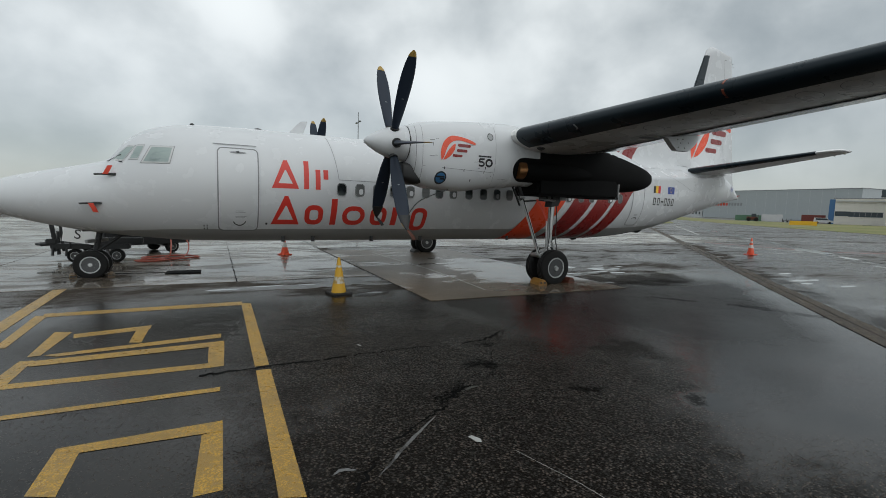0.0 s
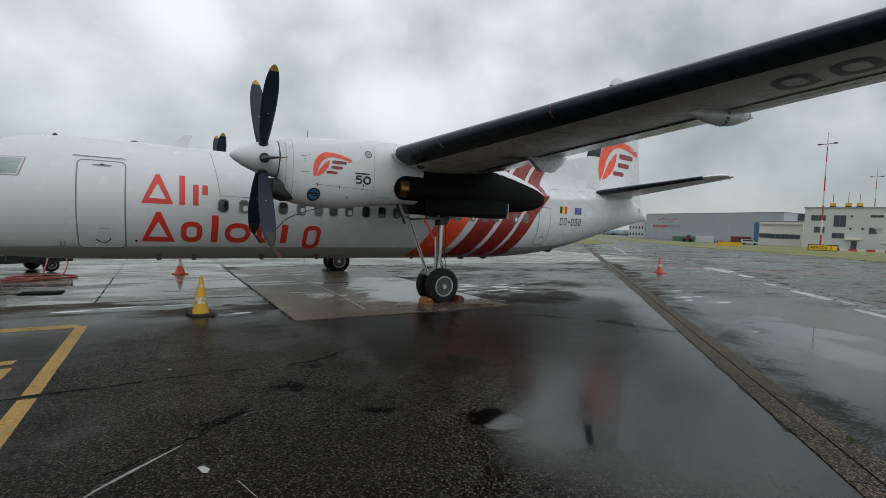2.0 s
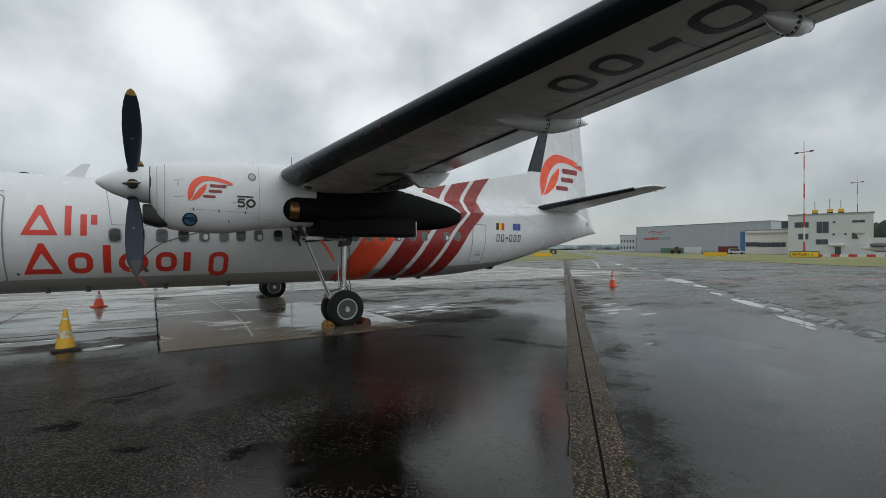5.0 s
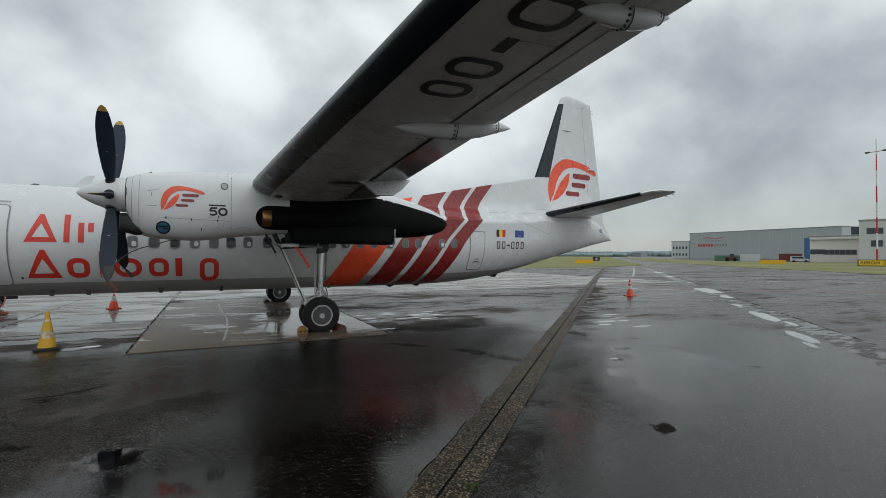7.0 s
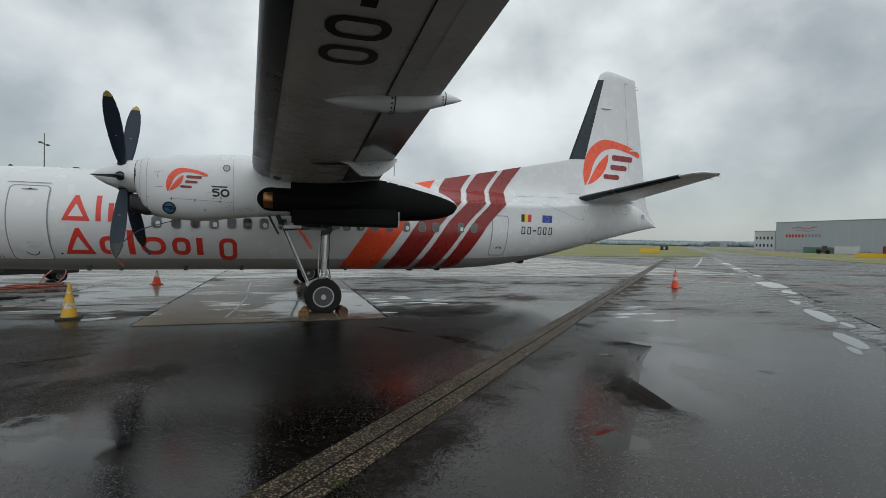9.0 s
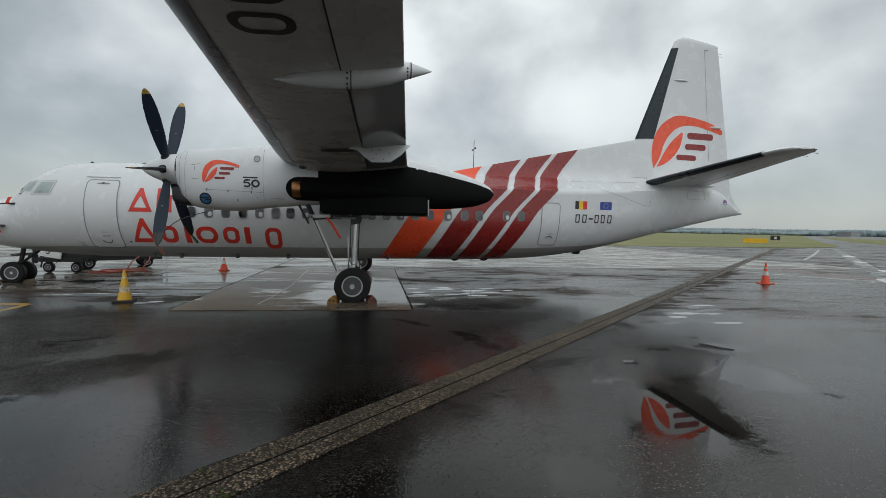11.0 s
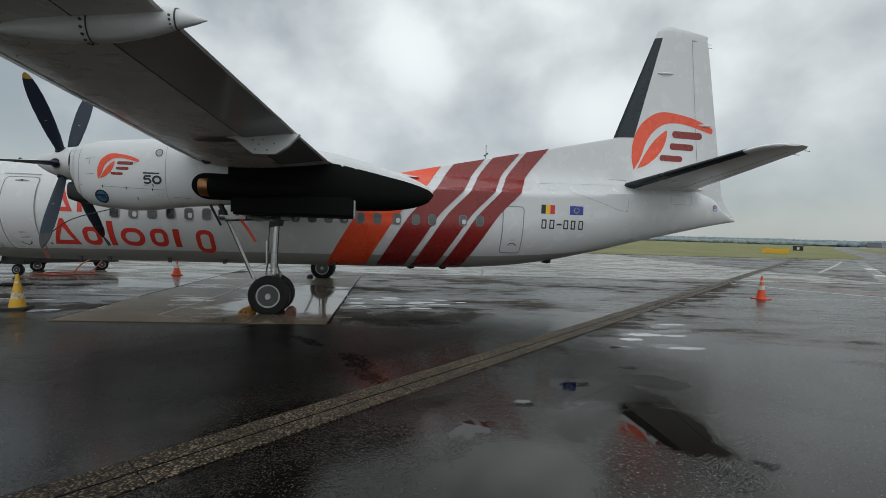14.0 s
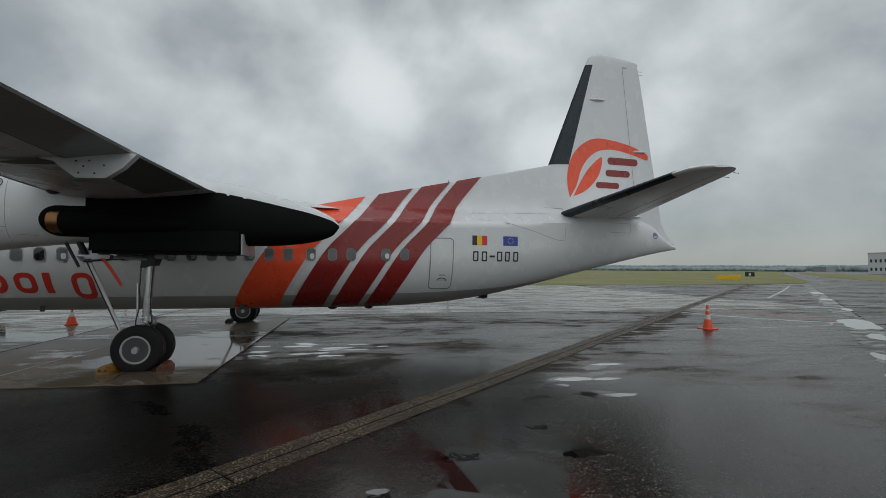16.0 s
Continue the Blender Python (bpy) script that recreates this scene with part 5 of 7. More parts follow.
    tone = m.mix(m.math("MULTIPLY", rust, 0.75), tone, (0.050, 0.016, 0.010))
    # loose pale grit and small dark grains over all
    tone = m.mix(m.math("MULTIPLY", grit, m.math("MULTIPLY_ADD", side, 0.46, 0.26)), tone, m.mix(m.voronoi(40.0, "Color"), (0.10, 0.093, 0.086), (0.26, 0.245, 0.228)))
    plane_side = m.math("MULTIPLY", m.step(d, 0.2, 1.2), m.math("SUBTRACT", 1.0, beyond))
    matt = m.math("MULTIPLY", plane_side, union(WING_DARK))
    # dark mirror of wing and nacelle put into tone; brown dust on far pavement
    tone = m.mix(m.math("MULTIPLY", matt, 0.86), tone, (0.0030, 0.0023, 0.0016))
    streak = m.step(lie, 0.47, 0.60)
    far_all = m.math("MAXIMUM", beyond, m.step(X, 6.5, 11.0))
    far = m.math("MULTIPLY", far_all, m.math("SUBTRACT", 1.0, streak))
    tone = m.mix(m.math("MULTIPLY", far, 0.55), tone, (0.078, 0.060, 0.044))
    tone = m.mix(m.math("MULTIPLY", wet, 0.35), tone, (0.004, 0.0035, 0.003))
    tone = m.mix(m.math("MAXIMUM", pit, m.math("MULTIPLY", deep, 0.6)), tone, (0.003, 0.0028, 0.0026))
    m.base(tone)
    # dry stones are dull, a thin film blurs, standing water mirrors
    r = m.math("MULTIPLY_ADD", dry, 0.32, 0.09)
    r = m.math("MULTIPLY_ADD", dull, -0.15, r)
    r = m.math("MULTIPLY", r, m.math("MULTIPLY_ADD", deep, -0.78, 1.0))
    r = m.math("MULTIPLY", r, m.math("MULTIPLY_ADD", side, -0.12, 1.0))
    # less water stands on the airplane's side, and on the far pavement between streaks
    r = m.math("ADD", r, m.math("MULTIPLY", far_all, m.math("MULTIPLY_ADD", streak, -0.05, 0.24)))
    r = m.math("MULTIPLY_ADD", matt, 0.17, m.math("MULTIPLY_ADD", plane_side, 0.04, r))
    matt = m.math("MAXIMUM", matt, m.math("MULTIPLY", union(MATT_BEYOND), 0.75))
    m.rough(r)
    spec = m.math("MULTIPLY_ADD", wet, 0.39, 0.10)
    spec = m.math("MULTIPLY_ADD", dull, 0.20, spec)
    spec = m.math("MULTIPLY", spec, m.math("MULTIPLY_ADD", film, 0.45, 1.0))
    spec = m.math("MULTIPLY", spec, m.math("MULTIPLY_ADD", plane_side, -0.06, 1.0))
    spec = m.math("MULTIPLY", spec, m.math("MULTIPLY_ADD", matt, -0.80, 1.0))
    # shade in the gaps between standing stones, put in as weaker gloss
    hollow = m.math("MULTIPLY", m.math("MINIMUM", m.math("MULTIPLY_ADD", dry, 0.55, dull), 1.0), m.math("SUBTRACT", 1.0, m.step(dome, 0.05, 0.45)))
    spec = m.math("MULTIPLY", spec, m.math("MULTIPLY_ADD", hollow, -0.80, 1.0))
    spec = m.math("MULTIPLY_ADD", deep, 0.10, spec)
    spec = m.math("MULTIPLY", spec, m.math("MULTIPLY_ADD", side, 0.22, 1.0))
    m.link(m.math("MULTIPLY", spec, m.math("MULTIPLY_ADD", pit, -0.9, 1.0)), m.b.inputs["Specular IOR Level"])
    give = m.math("MULTIPLY", m.math("MULTIPLY_ADD", dry, 0.92, m.math("MULTIPLY_ADD", side, 0.05, 0.065)), m.math("SUBTRACT", 1.0, deep))
    # coarse open stones where the binder has worn away
    m.bump(m.math("MULTIPLY", relief, m.math("MULTIPLY_ADD", dull, 1.1, 1.0)), give, 0.022)
    m.b.inputs["Specular Tint"].default_value = (1.0, 0.945, 0.875, 1)
    m.b.inputs["IOR"].default_value = 1.40
    return m.m


def wet_concrete(name, light, dark, wet=0.5, scale=1.0, low=None):
    m = Mat(name, light, 0.4)
    oi = m.n.new("ShaderNodeObjectInfo")
    geo = m.n.new("ShaderNodeNewGeometry")
    p = geo.outputs["Position"]
    n1 = m.step(m.noise(0.55 * scale, 6, 0.62, 0.5, vec=p), 0.36, 0.66)
    n2 = m.noise(6.0, 5, 0.65, vec=p)
    fine = m.noise(90.0, 3, 0.6, vec=p)
    c = m.mix(n1, dark, light)
    c = m.mix(m.math("MULTIPLY", n2, 0.35), c, tuple(v * 0.55 for v in dark))
    c = m.mix(m.math("MULTIPLY_ADD", oi.outputs["Random"], 0.25, 0.0), c, tuple(v * 0.7 for v in light))
    m.base(c)
    lie = m.math("ADD", m.math("MULTIPLY", m.noise(0.8 * scale, 6, 0.55, 0.6, vec=p, stretch=(0.5, 1.2, 1)), 0.6), m.math("MULTIPLY", m.noise(2.6 * scale, 6, 0.6, 0.5, vec=p, stretch=(0.45, 1.3, 1)), 0.4))
    if low:
        # water gathers in a shallow hollow: centre and half lengths
        xyz = m.n.new("ShaderNodeSeparateXYZ")
        m.link(p, xyz.inputs[0])
        u = m.math("DIVIDE", m.math("SUBTRACT", xyz.outputs["X"], low[0]), low[2])
        v = m.math("DIVIDE", m.math("SUBTRACT", xyz.outputs["Y"], low[1]), low[3])
        hollow = m.step(m.math("ADD", m.math("MULTIPLY", u, u), m.math("MULTIPLY", v, v)), 1.5, 0.3)
        lie = m.math("ADD", lie, m.math("MULTIPLY_ADD", hollow, 0.16, -0.03))
    film = m.step(lie, 0.58 - 0.22 * wet, 0.65 - 0.10 * wet)
    m.rough(m.math("MULTIPLY_ADD", m.math("SUBTRACT", 1.0, film), 0.28, 0.07))
    m.bump(m.math("ADD", fine, m.math("MULTIPLY", n2, 0.5)), m.math("MULTIPLY", m.math("SUBTRACT", 1.0, film), 0.35), 0.004)
    m.link(m.math("MULTIPLY_ADD", film, 0.22, 0.22), m.b.inputs["Specular IOR Level"])
    m.b.inputs["IOR"].default_value = 1.42
    return m.m


# the slot drain's line, and shapes on the ground: centre, half lengths, turn, softness
DDIR = Vector((math.cos(radians(42.284)), math.sin(radians(42.284)), 0))
DRAIN = Vector((-DDIR.y, DDIR.x, 0)) * -7.898 - DDIR * 8.31
DNOR = Vector((-DDIR.y, DDIR.x, 0))
DN = (DNOR.x, DNOR.y, -DRAIN.dot(DNOR))
GRAIN = [(-5.1, -6.7, 1.6, 2.2, 0, 0.5), (-5.0, -9.2, 1.6, 1.5, 0, 0.6), (-4.6, -11.9, 2.2, 1.5, 0, 0.6), (-2.9, -8.7, 1.0, 0.6, 35, 0.7)]
DAMP = [(2.9, -3.6, 1.6, 1.3, 0, 0.5), (-4.6, -3.2, 1.1, 0.7, 0, 0.5)]
POOLS = [(-3.05, -9.55, 0.24, 0.20, -30, 0.35), (-2.30, -10.30, 0.32, 0.26, -30, 0.5), (3.45, -10.4, 0.50, 0.80, -20, 0.5), (4.45, -9.1, 0.85, 0.24, 57, 0.4), (5.1, -9.45, 0.45, 0.5, 0, 0.35), (5.75, -8.2, 0.35, 0.22, -25, 0.35), (3.23, -9.38, 0.22, 0.12, 10, 0.3), (5.0, -8.55, 0.55, 0.35, -40, 0.4), (2.0, -11.45, 0.22, 0.22, 0, 0.35), (7.1, -5.45, 0.30, 0.12, 10, 0.4), (8.0, -5.2, 0.36, 0.12, 10, 0.4), (8.0, -4.75, 0.24, 0.12, 10, 0.4), (7.2, -6.4, 0.22, 0.14, 10, 0.4), (6.2, -6.5, 0.16, 0.1, 10, 0.4)]
POOLS += [(-2.75, -10.2, 0.30, 0.18, -25, 0.5), (-5.6, -2.45, 1.6, 0.22, 0, 0.2), (-4.5, -1.75, 0.9, 0.5, 0, 0.3), (-5.4, -1.3, 1.2, 0.6, 0, 0.3), (-4.5, -3.72, 0.2, 0.1, 0, 0.2)]
PITS = [(-4.42, -7.98, 0.18, 0.11, 0, 0.5), (-5.05, -8.50, 0.30, 0.08, 35, 0.5), (-3.95, -7.30, 0.14, 0.10, 30, 0.5), (-3.10, -9.45, 0.09, 0.08, 0, 0.5), (-3.85, -8.90, 0.26, 0.10, -20, 0.5), (1.22, -6.11, 0.45, 0.12, -50, 0.5), (2.0, -7.21, 0.42, 0.16, -60, 0.5), (2.26, -7.87, 0.30, 0.14, -50, 0.5), (4.79, -8.30, 0.13, 0.09, 0, 0.4), (3.92, -8.78, 0.16, 0.07, 20, 0.5), (5.53, -10.14, 0.14, 0.09, -30, 0.5), (5.80, -7.67, 0.16, 0.06, 0, 0.5)]
REDDISH = [(1.28, -10.79, 0.25, 0.2, 0, 0.6), (3.79, -8.68, 0.25, 0.12, 30, 0.5), (2.0, -7.2, 0.7, 0.45, -50, 0.6), (-1.0, -9.6, 0.35, 0.3, 0, 0.6)]
WING_DARK = [(1.5, -6.7, 3.6, 2.4, 20, 0.5)]
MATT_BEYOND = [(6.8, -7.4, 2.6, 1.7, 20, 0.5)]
FILM = [(-1.9, -10.0, 1.9, 1.2, 42, 0.8), (-0.4, -9.0, 1.6, 0.8, 42, 0.8)]
ASPHALT = wet_asphalt()
SLAB = wet_concrete("wet_concrete_slab", (0.150, 0.124, 0.096), (0.066, 0.054, 0.042), 0.75)
PAD = wet_concrete("brown_wet_concrete", (0.185, 0.142, 0.102), (0.105, 0.080, 0.058), 0.42, 1.3, (0.25, -2.0, 1.6, 3.2))
AGG = Mat("exposed_aggregate", (0.12, 0.10, 0.08), 0.45)
a_st, a_di = AGG.voronoi(44.0, "Color"), AGG.voronoi(44.0)
a_big = AGG.step(AGG.noise(1.3, 6, 0.65), 0.35, 0.65)
a_col = AGG.mix(AGG.step(a_st, 0.25, 0.80), (0.050, 0.036, 0.023), (0.38, 0.285, 0.190))
a_col = AGG.mix(AGG.math("MULTIPLY", AGG.step(a_di, 0.30, 0.64), 0.95), a_col, (0.018, 0.013, 0.009))
AGG.base(AGG.mix(AGG.math("MULTIPLY", a_big, 0.50), a_col, (0.030, 0.023, 0.016)))
AGG.rough(AGG.math("MULTIPLY_ADD", AGG.noise(12.0, 4), 0.4, 0.20))
AGG.bump(AGG.math("MULTIPLY", a_di, -1.0), 1.0, 0.03)
AGG.b.inputs["Specular IOR Level"].default_value = 0.12
AGG = AGG.m
TAR = paint("black_joint_filler", (0.003, 0.003, 0.003), 0.3, 0.85)
TAR.node_tree.nodes["Principled BSDF"].inputs["Specular IOR Level"].default_value = 0.1
LINE_Y = Mat("worn_yellow_line", (0.5, 0.3, 0.03), 0.35)
wear = LINE_Y.step(LINE_Y.math("ADD", LINE_Y.math("MULTIPLY", LINE_Y.noise(14.0, 7, 0.7), 0.6), LINE_Y.math("MULTIPLY", LINE_Y.noise(2.3, 5, 0.6), 0.4)), 0.47, 0.56)
wear2 = LINE_Y.step(LINE_Y.voronoi(70.0), 0.42, 0.55)
LINE_Y.base(LINE_Y.mix(LINE_Y.math("MAXIMUM", LINE_Y.math("MULTIPLY", wear, 0.52), LINE_Y.math("MULTIPLY", wear2, 0.5)), LINE_Y.mix(LINE_Y.noise(2.0, 4), (0.56, 0.31, 0.018), (0.44, 0.24, 0.02)), (0.05, 0.042, 0.03)))
LINE_Y.rough(LINE_Y.math("MULTIPLY_ADD", LINE_Y.noise(20.0, 4), 0.3, 0.16))
LINE_Y.bump(LINE_Y.voronoi(95.0), 0.5, 0.005)
LINE_Y = LINE_Y.m
WATER = Mat("standing_water", (0.06, 0.058, 0.054), 0.03, coat=1.0).m
WATER.node_tree.nodes["Principled BSDF"].inputs["IOR"].default_value = 1.33
LINE_W = paint("worn_white_line", (0.44, 0.44, 0.42), 1.0, 0.4, dark=(0.17, 0.165, 0.155))
LINE_R = paint("worn_red_line", (0.24, 0.09, 0.075), 0.9, 0.4, dark=(0.08, 0.05, 0.05))
GRASS = Mat("grass", (0.10, 0.13, 0.03), 0.9)
GRASS.base(GRASS.mix(GRASS.step(GRASS.noise(0.10, 6), 0.35, 0.65), GRASS.mix(GRASS.noise(1.4, 4), (0.12, 0.15, 0.040), (0.21, 0.21, 0.070)), (0.24, 0.22, 0.10)))
GRASS.bump(GRASS.noise(3.0, 6, 0.7), 0.8, 0.15)
GRASS = GRASS.m
MOSS = paint("moss", (0.06, 0.09, 0.02), 0.5, 0.9)


def ground_lay(polys, z, name, mat, parent=None, label="", cut=0):
    bm = flat(polys, cut)
    for v in bm.verts:
        v.co.z = z
    return part(name, bm, mat, parent, label, smooth=0)


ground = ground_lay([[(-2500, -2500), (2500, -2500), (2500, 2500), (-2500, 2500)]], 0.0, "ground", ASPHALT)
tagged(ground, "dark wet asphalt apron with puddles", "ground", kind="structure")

# yellow box with hatching beside the parking stand
Y0 = 0.0015
marks = [
    [(-6.69, -3.82), (-6.54, -3.86), (-6.57, -7.07), (-6.71, -7.08)],
    [(-6.71, -7.19), (-6.57, -7.20), (-6.60, -9.46), (-6.75, -9.40)],
    [(-9.26, -3.92), (-6.69, -3.96), (-6.67, -3.68), (-9.30, -3.69)],
    [(-9.37, -3.80), (-9.22, -3.86), (-9.18, -5.46), (-9.29, -5.42)],
    [(-9.73, -1.37), (-9.53, -1.43), (-9.46, -4.70), (-9.66, -4.39)],
    [(-8.66, -5.05), (-7.85, -4.89), (-7.85, -5.11), (-8.62, -5.25)],
    [(-7.86, -4.92), (-7.87, -5.73), (-8.00, -5.68), (-8.00, -4.99)],
    [(-8.89, -4.86), (-8.70, -4.93), (-8.76, -5.89), (-8.87, -5.90)],
    [(-8.74, -5.89), (-7.01, -5.65), (-7.02, -5.84), (-8.60, -5.99)],
    [(-8.85, -6.08), (-6.98, -6.00), (-6.99, -6.20), (-8.75, -6.26)],
    [(-7.15, -6.06), (-6.98, -6.05), (-7.00, -6.93), (-7.15, -6.94)],
    [(-8.86, -6.73), (-7.15, -6.79), (-7.15, -6.94), (-8.81, -6.87)],
    [(-8.89, -6.03), (-8.77, -6.05), (-8.77, -6.78), (-8.92, -6.72)],
    [(-8.61, -7.50), (-7.04, -7.52), (-7.04, -7.62), (-8.58, -7.59)],
    [(-8.05, -8.25), (-7.03, -8.24), (-7.03, -8.42), (-7.90, -8.37)],
    [(-7.17, -8.42), (-7.03, -8.40), (-7.04, -9.19), (-7.20, -9.19)],
    [(-8.05, -8.25), (-7.90, -8.35), (-7.90, -8.88), (-8.06, -8.80)],
]
for k, q in enumerate(marks):
    tagged(ground_lay([q], Y0 + 0.0006 * (k % 5), "marking_line", LINE_Y), "worn yellow painted line on wet asphalt", "road marking", kind="structure")
# far markings
for pts, w, mt, lb in (
        ([(11.4, -0.5), (14.1, -0.35), (18.6, -0.15), (19.8, 0.5)], 0.07, LINE_W, "pale sealed edge of the far pavement"),
        ([(17.2, 4.6), (18.5, 2.0), (19.9, 0.6), (21.6, -0.6)], 0.30, LINE_W, "faded white painted line across the apron"),
        ([(20.5, 9.0), (20.2, 6.4), (20.3, 3.2), (20.7, 1.0), (21.6, -0.8), (23.8, -1.6), (27.0, -3.4), (36.0, -9.0)], 0.48, LINE_R, "faded red painted line across the apron"),
        ([(21.5, 13.0), (24.9, 11.0), (29.0, 8.6), (31.0, 5.1), (34.0, 2.4), (44.0, -5.0)], 0.24, LINE_W, "faded white painted line across the apron"),
        ([(29.9, 12.7), (40.0, 21.0), (52.0, 31.2)], 0.20, LINE_W, "faded white painted line towards the taxiway")):
    tagged(ground_lay(stroke([tuple(p.xy) for p in smooth_curve([(x, y, 0) for x, y in pts], 5)], w), Y0, "marking_line", mt), lb, "road marking", kind="structure")
# worn painted line on the parking pad
tagged(ground_lay(stroke([(-2.02, 3.6), (-2.0, 2.2), (-1.86, -0.8), (-1.9, -2.45), (-1.96, -3.3), (-2.02, -4.1)], 0.05), 0.016, "marking_line", LINE_W), "worn white line on the brown concrete pad", "road marking", kind="structure")
for cx, cy, k in ((-5.34, -9.28, 0.75), (-5.50, -6.76, 0.5)):
    tagged(ground_lay([[(cx - 0.05 * k, cy + 0.07 * k), (cx, cy + 0.08 * k), (cx + 0.05 * k, cy - 0.02 * k), (cx + 0.02 * k, cy - 0.08 * k), (cx - 0.02 * k, cy - 0.05 * k)]], Y0, "marking_line", LINE_W), "chipped white paint spot on asphalt", "road marking", kind="structure")
tagged(ground_lay(stroke([(-5.16, -9.53), (-5.01, -10.03), (-4.85, -10.94)], 0.004), Y0, "marking_line", LINE_W), "thin faint white chalk line", "road marking", kind="structure")

# slot drain: two rows of aggregate blocks with a slot between
drain = tagged(ground_lay([[tuple((DRAIN + DDIR * s + DNOR * w).xy) for s, w in ((-14, -0.013), (90, -0.013), (90, 0.013), (-14, 0.013))]], 0.008, "drain", TAR), "slot drain between exposed-aggregate concrete strips", "drain", kind="structure")
drain_len = 2.6
for k in range(40):
    s0 = -16.12 + k * drain_len
    for lo, hi in ((-0.225, -0.012), (0.012, 0.235)):
        vs = [DRAIN + DDIR * s + DNOR * w for s, w in ((s0 + 0.008, lo), (s0 + drain_len - 0.008, lo), (s0 + drain_len - 0.008, hi), (s0 + 0.008, hi))]
        bm = loft([[(v.x, v.y, z) for v in vs] for z in (-0.01, 0.009)])
        part("drain_block", bm, AGG, drain, smooth=0)
rng = random.Random(4)
for w0 in (-0.24, 0.25):
    pts = [tuple((DRAIN + DDIR * s + DNOR * (w0 + rng.gauss(0, 0.012))).xy) for s in np.arange(-8, 40, 0.13)]
    polys, k = [], 0
    while k < len(pts) - 2:
        n = rng.randint(2, 7)
        if rng.random() < (0.55 if w0 < 0 else 0.3):
            polys += stroke(pts[k:k + n + 1], rng.uniform(0.004, 0.010))
        k += n
    part("open_joint", flat(polys), TAR, drain, "dark ragged joint beside the blocks", smooth=0).location.z = 0.0045
bm = bmesh.new()
for cx, cy, spread, count in ((-0.45, -11.38, 0.06, 120), (4.75, -6.08, 0.10, 50), (-0.72, -11.02, 0.05, 30)):
    for k in range(count):
        a0, off = rng.uniform(0, 6.3), abs(rng.gauss(0, spread))
        p = Vector((cx + off * math.cos(a0), cy + off * math.sin(a0), 0.008))
        h, a = rng.uniform(0.006, 0.016), rng.uniform(0, 6.3)
        d = Vector((math.cos(a), math.sin(a), 0)) * 0.006
        bm.faces.new([bm.verts.new(v) for v in (p - d, p + d, p + d * 0.3 + Vector((rng.gauss(0, .008), rng.gauss(0, .008), h)))])
tagged(part("grass_tuft", bm, MOSS, None, smooth=0), "small green weeds growing along the drain", "weeds", kind="stuff")

# cracks and a filled trench beside the drain
for pts, w in (([(-7.20, -7.15), (-6.72, -7.11), (-6.04, -7.11), (-5.40, -7.09), (-4.68, -7.11), (-3.98, -7.13), (-3.49, -6.85)], 0.030), ([(-6.32, -9.54), (-6.06, -9.20), (-5.63, -8.89), (-5.37, -8.74), (-5.01, -8.43), (-4.68, -8.37)], 0.018), ([(-4.45, -8.05), (-3.89, -7.33), (-3.51, -6.95), (-2.82, -6.42), (-2.45, -6.09), (-1.55, -5.54)], 0.008)):
    pts = [tuple(p.xy) for p in smooth_curve([(x, y, 0) for x, y in pts], 10)]
    pts = [(x + rng.gauss(0, .018), y + rng.gauss(0, .018)) for x, y in pts]
    polys, k = [], 0
    while k < len(pts) - 2:
        n = rng.randint(2, 6)
        if rng.random() < 0.9:
            polys += stroke(pts[k:k + n + 1], w * rng.uniform(0.35, 1.5))
        k += n
    tagged(ground_lay(polys, 0.003, "crack", TAR), "dark broken crack in the asphalt", "crack", kind="structure")
for cx, cy, L, wd in ((1.71, -2.67, 0.22, 0.09), (2.56, -2.60, 0.26, 0.08), (3.18, -2.88, 0.30, 0.10), (2.56, -1.41, 0.26, 0.08), (3.70, -2.25, 0.30, 0.10), (3.12, -2.21, 0.26, 0.08), (1.45, -4.1, 0.25, 0.07), (6.77, -5.89, 0.22, 0.10), (7.24, -5.52, 0.34, 0.13), (7.78, -5.60, 0.26, 0.08), (8.41, -4.55, 0.34, 0.09), (7.39, -6.51, 0.36, 0.09), (3.92, -8.76, 0.10, 0.05), (1.66, -2.22, 0.23, 0.10), (2.40, -1.64, 0.36, 0.11), (3.30, -1.98, 0.36, 0.13), (2.95, -2.55, 0.20, 0.08), (3.75, -1.55, 0.24, 0.09), (1.60, -1.52, 0.20, 0.08), (2.50, -1.22, 0.22, 0.08), (1.75, -2.75, 0.18, 0.07), (4.3, -1.9, 0.16, 0.07), (-6.92, -2.45, 0.33, 0.07), (-6.18, -2.30, 0.36, 0.06), (-4.28, -3.60, 0.17, 0.08), (-5.3, -2.32, 0.25, 0.05)):
    pts = [(cx + L * math.cos(a) * rng.uniform(.85, 1.12), cy + wd * math.sin(a) * rng.uniform(.75, 1.2)) for a in np.linspace(0, 2 * math.pi, 21)[:-1]]
    tagged(ground_lay([pts], 0.0010, "puddle", WATER), "small bright puddle on the dark asphalt", "puddle", "puddles", kind="structure")
